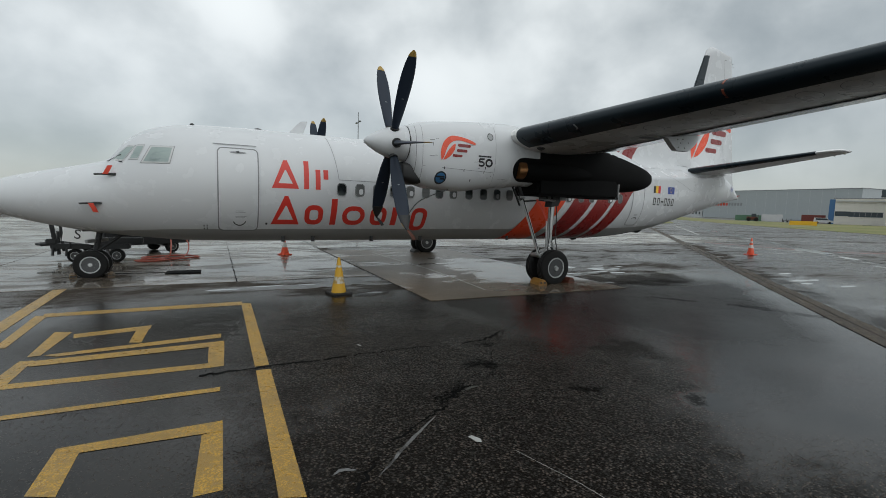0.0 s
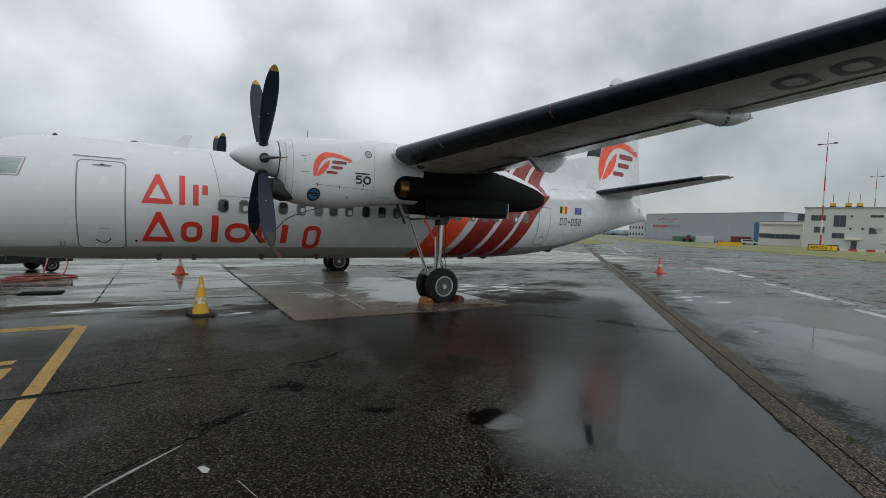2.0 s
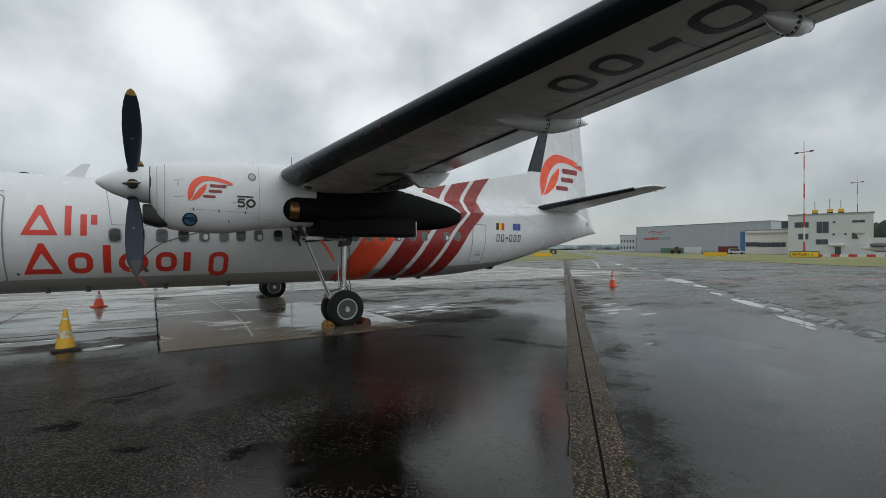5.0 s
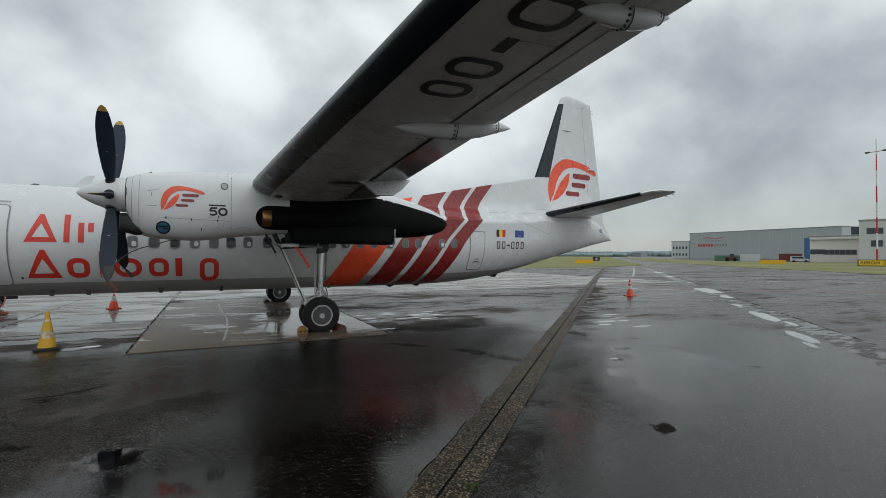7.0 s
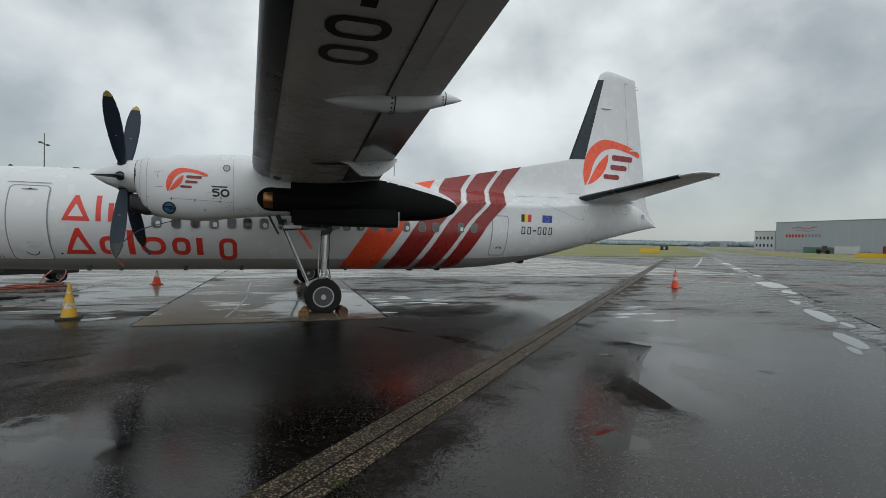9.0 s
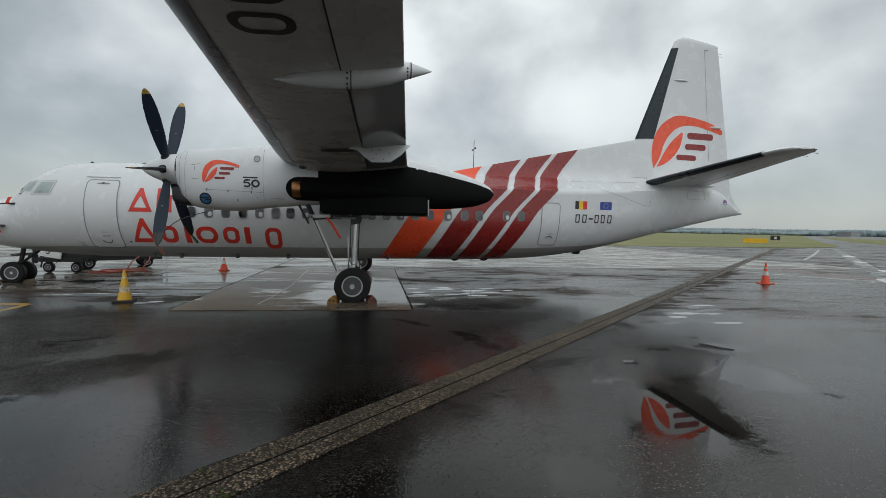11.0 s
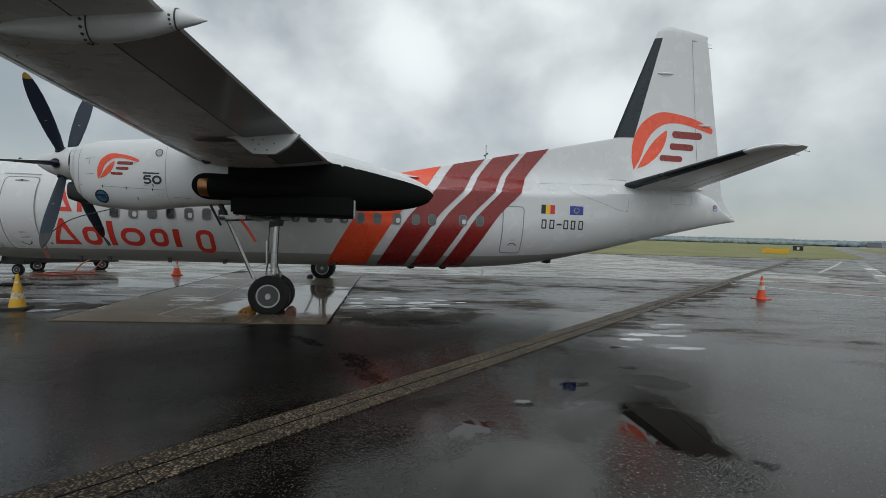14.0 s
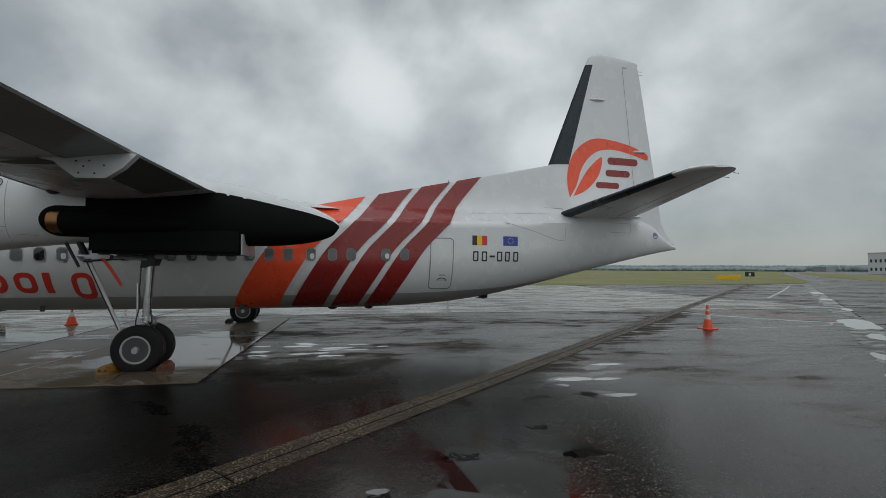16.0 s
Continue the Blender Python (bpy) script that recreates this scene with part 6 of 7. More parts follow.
for pts, w in (([(-6.16, -9.44), (-6.03, -9.33), (-5.88, -9.18), (-5.68, -9.01), (-5.51, -8.87), (-5.45, -8.82)], 0.020), ([(-4.97, -8.46), (-4.88, -8.42), (-4.78, -8.42)], 0.03), ([(-6.42, -9.31), (-6.34, -9.27), (-6.26, -9.31)], 0.022)):
    pts = [p.xy for p in smooth_curve([(x, y, 0) for x, y in pts], 5)]
    n = len(pts)
    edge = [[], []]
    for k, p in enumerate(pts):
        d = (pts[min(k + 1, n - 1)] - pts[max(k - 1, 0)]).normalized()
        for side, sg in ((0, 1), (1, -1)):
            h = w * math.sin(math.pi * (k + 0.35) / n) * rng.uniform(0.45, 1.0)
            edge[side].append((p.x - d.y * h * sg, p.y + d.x * h * sg))
    polys = [[edge[0][k], edge[0][k + 1], edge[1][k + 1], edge[1][k]] for k in range(n - 1)]
    tagged(ground_lay(polys, 0.0012, "puddle", WATER), "narrow streak of water lying along a crack", "puddle", "puddles", kind="structure")
TR = DRAIN - DNOR * 5.50
TRENCH = wet_concrete("brown_trench_fill", (0.034, 0.0265, 0.0195), (0.010, 0.0080, 0.006), 0.62, 3.0)


def ragged_strip(s0, s1, lo, hi, step, wob):
    """A strip along the trench whose two edges wander."""
    n = int((s1 - s0) / step)
    edge = lambda w, k: TR + DDIR * (s0 + (s1 - s0) * k / n) + DNOR * (w + wob * rng.gauss(0, 1))
    left, right = [edge(lo, k) for k in range(n + 1)], [edge(hi, k) for k in range(n + 1)]
    return [[tuple(p.xy) for p in (left[k], left[k + 1], right[k + 1], right[k])] for k in range(n)]


tagged(ground_lay(ragged_strip(5.5, 75, -0.60, 0.15, 0.22, 0.07), 0.0012, "trench", TRENCH), "brown filled trench across the wet asphalt", "trench", kind="structure")
for px, py, L, wd in ((20.4, 0.05, 1.9, 0.50), (17.7, -2.45, 0.75, 0.24), (12.3, -6.75, 1.15, 0.22), (11.3, -7.95, 0.40, 0.10), (9.3, -9.1, 0.9, 0.16), (8.4, -9.65, 0.35, 0.08), (14.6, -4.7, 0.5, 0.12), (32.6, 11.2, 1.1, 0.35), (26.0, 4.8, 0.9, 0.2), (40.0, 18.0, 2.0, 0.4)):
    pts = []
    for k in range(40):
        a = 2 * math.pi * k / 40
        g = 1 + 0.30 * noise.noise(Vector((px * 3.1 + 1.6 * math.cos(a), 1.6 * math.sin(a), py)))
        pts.append(Vector((px, py, 0)) + DDIR * L * math.cos(a) * g + DNOR * wd * math.sin(a) * g)
    tagged(ground_lay([[tuple(p.xy) for p in pts]], 0.0030, "puddle", WATER), "shallow bright puddle lying in the trench", "puddle", "puddles", kind="structure")
tagged(ground_lay([q for q in ragged_strip(5.5, 75, -0.64, -0.605, 0.25, 0.020) if rng.random() < 0.7], 0.0020, "trench_edge", TAR), "dark joint along a filled trench", "joint", kind="structure")

# concrete slabs: the parking pad under the main wheels, and the apron under the nose
def slabs(name, label, xs, ys, mat, z=0.010, skew=0.0):
    par = thing(name, label, "concrete slabs", kind="structure")
    for x0, x1 in zip(xs, xs[1:]):
        for y0, y1 in zip(ys, ys[1:]):
            g = 0.012
            pts = [(x0 + g, y0 + g), (x1 - g, y0 + g), (x1 - g, y1 - g), (x0 + g, y1 - g)]
            pts = [(x, y + skew * (x - xs[0])) for x, y in pts]
            part("slab", loft([[(x, y, zz) for x, y in pts] for zz in (-0.02, z)]), mat, par, smooth=0)
    return par


slabs("pavement_pad", "brown wet concrete slabs under the wheels", [-3.57, 1.30], [-4.70, 0.10, 4.55], PAD, 0.012, -0.03)
slabs("pavement_apron", "pale wet concrete slabs with open joints", [-31.67, -26.67, -21.67, -16.67, -11.67, -6.67, -3.62], [-1.6, 2.9, 7.9, 12.9, 17.9, 22.9, 27.9, 32.9], SLAB, 0.008)
slabs("pavement_far", "pale wet concrete slabs with open joints", [-3.5, 1.4, 6.4, 11.4, 16.4, 21.4, 26.4], [5.6, 10.6, 15.6, 20.6, 25.6, 30.6, 35.6], SLAB, 0.006)

for x0, y0, x1, y1 in ((-3.595, -4.6, -3.60, 4.5), (1.32, -4.8, 1.33, 4.4), (-6.67, -1.6, -6.67, 2.9)):
    pts = [(x0 + (x1 - x0) * k / 60 + rng.gauss(0, 0.006), y0 + (y1 - y0) * k / 60) for k in range(61)]
    polys = [q for k, q in enumerate(stroke(pts, rng.uniform(0.02, 0.03))) if rng.random() < 0.8]
    tagged(ground_lay(polys, 0.014, "crack", TAR), "dark broken joint beside the concrete slabs", "crack", kind="structure")
tagged(ground_lay([[(-9.15, 0.22), (-8.06, 0.05), (-8.05, 0.17), (-9.12, 0.33)]], 0.012, "slot", TAR), "dark open slot in the concrete", "slot", kind="structure")
# black opening in the concrete, drawn as a low block
tagged(part("slot_block", box((-8.10, -0.16, 0.0), (-7.38, 0.30, 0.030), 0.006), TAR, None), "low black block at the end of the slot", "cover", kind="structure")

# ---- cones, chocks and equipment ----
def cone(name, at, h, r, base, colours, base_mat, label, slab_h=0.035, turn=0.0):
    ob = thing(name, label, "traffic cone", "traffic cones", at, turn)
    part("base", box((-base, -base, 0), (base, base, slab_h), 0.012), base_mat, ob, "square base")
    for (mt, a, b) in colours:
        ra, rb = r * (1 - a) + 0.022 * a, r * (1 - b) + 0.022 * b
        part("body" if a == 0 else "band", revolve([(slab_h + a * (h - slab_h), ra), (slab_h + b * (h - slab_h), rb)], "z", 28), mt, ob)
    return ob


cone("traffic_cone", (-4.96, -3.50, 0), 0.70, 0.140, 0.20, [(CONE_YELLOW, 0.0, 0.26), (CONE_SCUFF, 0.26, 0.46), (CONE_YELLOW, 0.46, 0.72), (CONE_SCUFF, 0.72, 0.78), (CONE_YELLOW, 0.78, 1.0)], BLACK_PLASTIC, "yellow traffic cone with white band and black base", 0.04, 12)
cone("traffic_cone", (-5.04, 3.45, 0.008), 0.47, 0.14, 0.17, [(CONE_ORANGE, 0.0, 0.50), (CONE_WHITE, 0.50, 0.86), (CONE_ORANGE, 0.86, 1.0)], CONE_ORANGE, "orange traffic cone with white band", 0.03, 30)
cone("traffic_cone", (14.25, -0.30, 0), 0.74, 0.14, 0.21, [(CONE_ORANGE, 0.0, 0.38), (CONE_WHITE, 0.38, 0.58), (CONE_ORANGE, 0.58, 0.72), (CONE_WHITE, 0.72, 0.80), (CONE_ORANGE, 0.80, 1.0)], CONE_ORANGE, "orange traffic cone with two white bands", 0.03, 5)


def chock(at, turn, kind, k=1.0):
    paint_of, words = kind
    ob = part("wheel_chock", loft([[(k * x, y, k * z) for x, z in ((-0.105, 0.0), (0.105, 0.0), (0.105, 0.055), (0.05, 0.125), (-0.04, 0.130), (-0.105, 0.06))] for y in (-0.185, -0.18, 0.18, 0.185)]), paint_of, None, smooth=0)
    ob.matrix_world = pose(*at, 0, 0, turn)
    tagged(ob, words, "wheel chock", "wheel chocks")
    for hx, hz in ((-0.045, 0.06), (0.05, 0.06)):
        part("rope_hole", revolve([(-0.190, 0.024), (-0.1855, 0.024)], "y", 12, None, (hx * k, 0, hz * k)), BLACK_PLASTIC, ob)


YELLOW_CHOCK = (CHOCK, "scuffed yellow wheel chock against a tyre")
RED_CHOCK = (CHOCK_RED, "rusty red wheel chock behind a tyre")
BLACK_CHOCK = (BLACK_PLASTIC, "low black rubber wheel chock against a tyre")
BROWN_CHOCK = (CHOCK_BROWN, "dirty brown wooden chock by the nose wheel")
for cx, cy, z, kind, k in ((-0.42, -3.84, 0.012, YELLOW_CHOCK, 1.0), (0.43, -3.78, 0.012, RED_CHOCK, 1.0), (-0.44, 3.42, 0.012, BLACK_CHOCK, 0.9), (-9.76, -0.12, 0.008, BROWN_CHOCK, 0.6), (-9.10, -0.1, 0.008, BROWN_CHOCK, 0.6)):
    chock((cx, cy, z), rng.uniform(-12, 12), kind, k)

# flat equipment cart with a raised drawbar and a lettered plate
cart = thing("equipment_cart", "low dark steel equipment cart with four wheels and drawbar", "cart", at=(-9.40, 4.75, 0.008), rz=34)
part("deck", box((-1.5, -0.62, 0.36), (1.45, 0.62, 0.50), 0.02), DARK_STEEL, cart)
for sy in (-0.64, 0.64):
    part("side_rail", box((-1.5, sy - 0.02, 0.30), (1.45, sy + 0.02, 0.58), 0.008), DARK_STEEL, cart)
part("load", box((-0.9, -0.45, 0.501), (0.6, 0.45, 0.72), 0.03), DARK_STEEL, cart, "dark box on the deck")
for wx in (-0.85, 0.95):
    part("axle", tube((wx, -0.55, 0.20), (wx, 0.55, 0.20), 0.03), STEEL, cart)
    part("spring", box((wx - .25, -0.45, 0.24), (wx + .25, 0.45, 0.36), 0.02), DARK_STEEL, cart)
    for wy in (-0.52, 0.52):
        wheel(cart, wx, wy, 0.20, 0.20, 0.13, -1 if wy < 0 else 1)
for sy in (-0.22, 0.22):
    part("drawbar", tube((-1.45, sy, 0.42), (-2.25, sy * 0.5, 0.40), 0.04), DARK_STEEL, cart)
part("tow_eye", tube((-2.25, -0.14, 0.40), (-2.25, 0.14, 0.40), 0.035), DARK_STEEL, cart)
part("jack_leg", tube((-1.9, -0.2, 0.12), (-1.9, -0.2, 0.75), 0.04), DARK_STEEL, cart)

tug = thing("tow_frame", "black steel tow frame standing by the nose wheel", "tow bar", at=(-10.25, 2.45, 0.008), rz=-6)
part("upright", tube((-0.42, 0.05, 0.30), (-0.52, 0.05, 1.05), 0.05), DARK_STEEL, tug)
part("upright", tube((-0.30, 0.12, 0.30), (-0.36, 0.12, 1.02), 0.03), DARK_STEEL, tug)
part("beam", box((-0.55, 0.0, 0.36), (1.15, 0.20, 0.50), 0.02), DARK_STEEL, tug)
part("beam", box((0.35, 0.02, 0.50), (1.45, 0.16, 0.66), 0.02), DARK_STEEL, tug)
part("lug", box((-0.62, -0.05, 0.50), (-0.40, 0.14, 0.62), 0.02), DARK_STEEL, tug)
part("shackle", tube((-0.48, -0.04, 0.20), (-0.48, 0.0, 0.40), 0.03), DARK_STEEL, tug)
part("shackle", tube((-0.20, -0.04, 0.18), (-0.20, 0.0, 0.40), 0.025), DARK_STEEL, tug)
for wx in (-0.05, 0.85):
    wheel(tug, wx, 0.10, 0.18, 0.18, 0.12, -1)
    part("wheel_fork", box((wx - .04, 0.17, 0.18), (wx + .04, 0.20, 0.40), 0.008), DARK_STEEL, tug)

BOARD = paint("white_board_paint", (0.82, 0.82, 0.80), 0.3, 0.5)
plate = thing("letter_plate", "white plate with a black letter S beside the nose wheel", "sign", at=(-10.27, 2.38, 0.0), rz=-6)
plate.matrix_world = pose(-10.26, 2.38, -0.085, 0, 9, -6)
part("board", box((-0.37, -0.012, 0.62), (0.37, 0.012, 1.02), 0.004), BOARD, plate)
for sx in (-0.20, 0.24):
    part("bracket", tube((sx, 0.02, 0.48), (sx, 0.02, 0.9), 0.018), DARK_STEEL, plate)


def text_mesh(name, body, size, mat, parent, m, depth=0.003):
    cu = bpy.data.curves.new(name, "FONT")
    cu.body, cu.size, cu.extrude = body, size, depth
    cu.align_x, cu.align_y = "CENTER", "CENTER"
    tmp = bpy.data.objects.new(name, cu)
    scene.collection.objects.link(tmp)
    bpy.context.view_layer.update()
    me = bpy.data.meshes.new_from_object(tmp.evaluated_get(bpy.context.evaluated_depsgraph_get()))
    bpy.data.objects.remove(tmp)
    me.materials.clear()
    me.materials.append(mat)
    ob = new(name, me)
    ob.parent = parent
    ob.matrix_basis = m
    return ob


text_mesh("letter", "S", 0.34, BLACK_TEXT, plate, pose(-0.06, -0.018, 0.83, 90, 0, 0))

hose = part("ground_hose", sweep(smooth_curve([(-8.3, 4.2, 0.45), (-8.25, 3.6, 0.30), (-8.3, 3.2, 0.05), (-8.7, 2.7, 0.04), (-9.0, 2.4, 0.04), (-8.6, 2.2, 0.04), (-8.1, 2.6, 0.04), (-7.7, 2.9, 0.04), (-7.5, 3.1, 0.04), (-7.9, 3.5, 0.05), (-8.6, 3.3, 0.05), (-8.9, 2.9, 0.06), (-8.3, 2.5, 0.05)], 8), 0.022, 8), HOSE, None)
tagged(hose, "coiled orange hose lying on wet concrete", "hose")
hose2 = part("ground_hose", sweep(smooth_curve([(-7.9, 4.2, 0.5), (-7.8, 3.8, 0.3), (-7.9, 3.3, 0.04), (-8.4, 2.9, 0.04), (-8.9, 2.75, 0.04), (-8.2, 2.45, 0.04)], 8), 0.017, 8), HOSE, None)
tagged(hose2, "orange hose hanging from the cart", "hose")


# ---- far surroundings ----
def grass_patch(label, pts, step, seed):
    """A rough turf sheet over a polygon, a little above the asphalt."""
    bm = flat([pts])
    bmesh.ops.subdivide_edges(bm, edges=bm.edges[:], cuts=1)
    bmesh.ops.triangulate(bm, faces=bm.faces[:])
    for _ in range(5):
        long = [e for e in bm.edges if e.calc_length() > step]
        if not long:
            break
        bmesh.ops.subdivide_edges(bm, edges=long, cuts=1)
        bmesh.ops.triangulate(bm, faces=[f for f in bm.faces if len(f.verts) > 3])
    for v in bm.verts:
        v.co.z = 0.03 if v.is_boundary else 0.10 + 0.10 * noise.noise(Vector((v.co.x * 0.3 + seed, v.co.y * 0.3, 0)))
    tagged(part("grass", bm, GRASS, None), label, "grass", kind="structure")


grass_patch("green airfield grass beyond the apron", [(-700, 60), (-60, 42), (0, 36.8), (20, 35.9), (41, 35.2), (55, 37.6), (65, 41), (76, 49), (84, 57), (110, 82), (300, 262), (900, 815), (-700, 900)], 14, 1)
grass_patch("green grass strip in front of the hangars", [(48, -60), (50, -12), (55.7, 5), (59.5, 9.4), (65, 17.3), (73, 29), (90, 48), (120, 82), (170, 130), (340, 288), (346, 278), (186, 118), (160, 92), (151, 76), (148, 62), (150, 40), (152, 10), (142, -60)], 8, 5)

FACADE = paint("grey_metal_cladding", (0.44, 0.475, 0.49), 0.2, 0.5)
FACADE2 = paint("pale_grey_plaster", (0.56, 0.575, 0.575), 0.2, 0.7)
CREAM = paint("cream_plaster", (0.82, 0.78, 0.70), 0.2, 0.7)
LOWGREY = paint("grey_plaster", (0.62, 0.635, 0.64), 0.2, 0.7)
FAR_GLASS = paint("dark_window_glass", (0.05, 0.065, 0.08), 0.3, 0.15)
ROOF_GREY = paint("grey_roof", (0.28, 0.29, 0.30), 0.3, 0.6)
BLUE_PANEL = paint("blue_panel", (0.06, 0.16, 0.33), 0.2, 0.5)
MAST_RED = paint("red_mast_paint", (0.50, 0.04, 0.04), 0.3, 0.5)
MAST_WHITE = paint("white_mast_paint", (0.65, 0.65, 0.65), 0.3, 0.5)
MAST_GREY = paint("grey_mast_paint", (0.12, 0.125, 0.13), 0.3, 0.5)


def polar(eye, bearing, dist):
    return Vector((eye[0] + dist * math.cos(radians(bearing)), eye[1] + dist * math.sin(radians(bearing)), 0))


EYE0 = (-4.99, -13.0)


def building(name, label, b0, b1, dist0, dist1, h, depth, mat, windows, cat="building", roof_rise=0.0):
    """A block seen between two bearings: windows are (share along, height, width, height) on its front."""
    a, b = polar(EYE0, b0, dist0), polar(EYE0, b1, dist1)
    L = (b - a).length
    ob = new(name)
    u = (b - a).normalized()
    ob.matrix_world = Matrix.Translation(a) @ Matrix.Rotation(math.atan2(u.y, u.x), 4, "Z")
    tagged(ob, label, cat)
    part("wall", loft([[(0, 0, z), (L, 0, z), (L, depth, z), (0, depth, z)] for z in (0, h)]), mat, ob, smooth=0)
    part("roof", loft([[(-0.2, -0.2, h), (L + 0.2, -0.2, h), (L + 0.2, depth, h + roof_rise), (-0.2, depth, h + roof_rise)], [(-0.2, -0.2, h + .3), (L + 0.2, -0.2, h + .3), (L + 0.2, depth, h + .3 + roof_rise), (-0.2, depth, h + .3 + roof_rise)]]), ROOF_GREY, ob, smooth=0)
    for f, z, w, hh in windows:
        win = part("window", loft([[(f * L - w / 2, y, z), (f * L + w / 2, y, z), (f * L + w / 2, y, z + hh), (f * L - w / 2, y, z + hh)] for y in (-0.06, 0.2)]), ROOF_GREY, ob, smooth=0)
        n = max(1, round(w / 1.3))
        for k in range(n):
            x0 = f * L - w / 2 + 0.08 + k * (w - 0.08) / n
            part("pane", box((x0, -0.09, z + 0.08), (x0 + (w - 0.08) / n - 0.08, -0.062, z + hh - 0.08)), FAR_GLASS, win, smooth=0)
    return ob, L


hangar, HL = building("hangar", "long grey metal hangar beyond the grass", 33.8, 21.0, 360, 312, 17.3, 34, FACADE, [], "hangar")
for k in range(1, 15):
    part("cladding_seam", box((HL * k / 15 - .04, -0.03, 0.2), (HL * k / 15 + .04, 0.0, 16.5)), LOWGREY, hangar, smooth=0)
for pts, mt in (([(10.2, 13.4), (14.0, 14.2), (19.0, 12.9), (25.0, 14.3)], STREAMER), ([(12.0, 12.4), (16.0, 12.4), (19.5, 11.5), (23.5, 12.1)], ROOF_GREY)):
    bm = flat(stroke(pts, 0.42))
    for v in bm.verts:
        v.co = Vector((v.co.x, -0.06, v.co.y))
    part("emblem", bm, mt, hangar, "plain zigzag emblem", smooth=0)
for k in range(11):
    part("sign_shape", box((6.4 + k * 1.95, -0.08, 8.0), (6.4 + k * 1.95 + 1.25, -0.02, 9.8), 0.01), STREAMER if k < 6 else ROOF_GREY, hangar, "plain sign block", smooth=0)
building("office_annex", "low grey annex with rows of windows", 35.60, 33.85, 368, 362, 12.0, 14, LOWGREY, [(f, z, 1.1, 1.9) for z in (1.8, 6.6) for f in (0.12, 0.3, 0.48, 0.66, 0.84)])
shed, SL = building("terminal_shed", "cream low building with dark window band", 23.10, 19.45, 182, 180, 7.7, 20, CREAM, [(0.62, 2.3, 7.6, 1.5)])
part("blue_panel", box((-1.2, -0.15, 0), (0.15, 0.5, 7.5)), BLUE_PANEL, shed, smooth=0)
part("canopy", box((0.5, -0.6, 6.9), (SL, 0.2, 7.2)), MAST_WHITE, shed, smooth=0)
part("window_band", box((0.3, -0.1, 2.5), (SL * 0.33, 0.1, 3.9)), FAR_GLASS, shed, smooth=0)
tower, TL_ = building("control_building", "three-storey pale grey control building", 19.42, 13.22, 163, 163, 11.1, 15, FACADE2,
                      [(0.17, 7.6, 3.2, 1.6), (0.426, 6.0, 2.6, 3.2), (0.417, 2.9, 2.6, 1.45), (0.19, 4.3, 2.3, 1.7), (0.56, 8.6, .55, .6), (0.555, 5.3, .55, .6), (0.69, 5.3, .55, .6), (0.837, 8.6, 2.55, .7), (0.833, 4.3, 2.55, 1.7)])
part("porch", box((TL_ * .505, -0.9, 2.6), (TL_ * .675, 0.0, 3.05)), CREAM, tower, smooth=0)
part("side_wing", box((TL_ + 0.02, 1.0, 0), (TL_ + 3.2, 6, 4.6)), LOWGREY, tower, smooth=0)
part("side_window", box((TL_ + 0.4, 0.94, 0.9), (TL_ + 2.6, 1.0, 3.2)), FAR_GLASS, tower, smooth=0)
part("bay", box((-1.6, 0.5, 7.6), (0.1, 4, 9.6)), FAR_GLASS, tower, smooth=0)
part("door", box((TL_ * .57, -0.08, 0), (TL_ * .57 + 1.2, 0, 2.3)), FAR_GLASS, tower, smooth=0)
for k, f in enumerate((0.33, 0.51, 0.64)):
    cab = part("roof_cabinet", box((TL_ * f - .6, 2, 11.1), (TL_ * f + .7, 3.2, 12.6)), YELLOW, tower, "yellow rooftop cabinet", smooth=0)
    part("cabinet_base", box((TL_ * f - .62, 1.98, 11.1), (TL_ * f + .72, 3.22, 11.8)), BLACK_PLASTIC, cab, smooth=0)
    part("aerial", tube((TL_ * f, 2.5, 12.6), (TL_ * f, 2.5, 15.0 + .5 * (k % 2)), 0.07, n=6), MAST_GREY, cab)


def mast(bearing, dist, h, eye, red=True):
    p = polar(eye, bearing, dist)
    ob = thing("light_mast", "tall red and white banded light mast" if red else "tall grey light mast", "light mast", "light masts", p)
    n = 8
    for k in range(n):
        z0, z1 = h * k / n, h * (k + 1) / n
        part("pole_section", tube((0, 0, z0), (0, 0, z1), 0.20 - 0.015 * k, 0.185 - 0.015 * k, 10), (MAST_RED if k % 2 == 0 else MAST_WHITE) if red else MAST_GREY, ob)
    hz = h * 0.90
    for sx in (-1, 1):
        part("arm", tube((0, 0, hz), (0, sx * 1.4, hz + .05), 0.08, n=8), MAST_RED if red else MAST_GREY, ob)
        part("floodlight", box((-.25, sx * 1.5 - .38, hz - .1), (.25, sx * 1.5 + .38, hz + .22), 0.05), MAST_GREY, ob)
    return ob


mast(18.11, 140, 27.7, EYE0)
mast(14.40, 225, 28.8, EYE0)
mast(74.05, 125, 26.0, (-7.055, -12.036), False)
mast(112.36, 124, 21.9, (-0.489, -14.571), False)

sgn = thing("apron_sign", "yellow board lettered in black beside the grass", "sign", at=(94.9, 19.4, 0.02), rz=-73)
part("board", box((-2.0, -0.12, 0.25), (2.0, 0.12, 1.15), 0.03), FLAG_YELLOW, sgn)
text_mesh("lettering", "APRON", 0.72, BLACK_TEXT, sgn, pose(-0.58, -0.14, 0.70, 90, 0, 0), 0.01)
text_mesh("numeral", "2", 0.72, BLACK_TEXT, sgn, pose(1.13, -0.14, 0.70, 90, 0, 0), 0.01)
part("frame", box((-2.1, -0.10, 0.15), (2.1, 0.10, 1.25)), BLACK_PLASTIC, sgn)
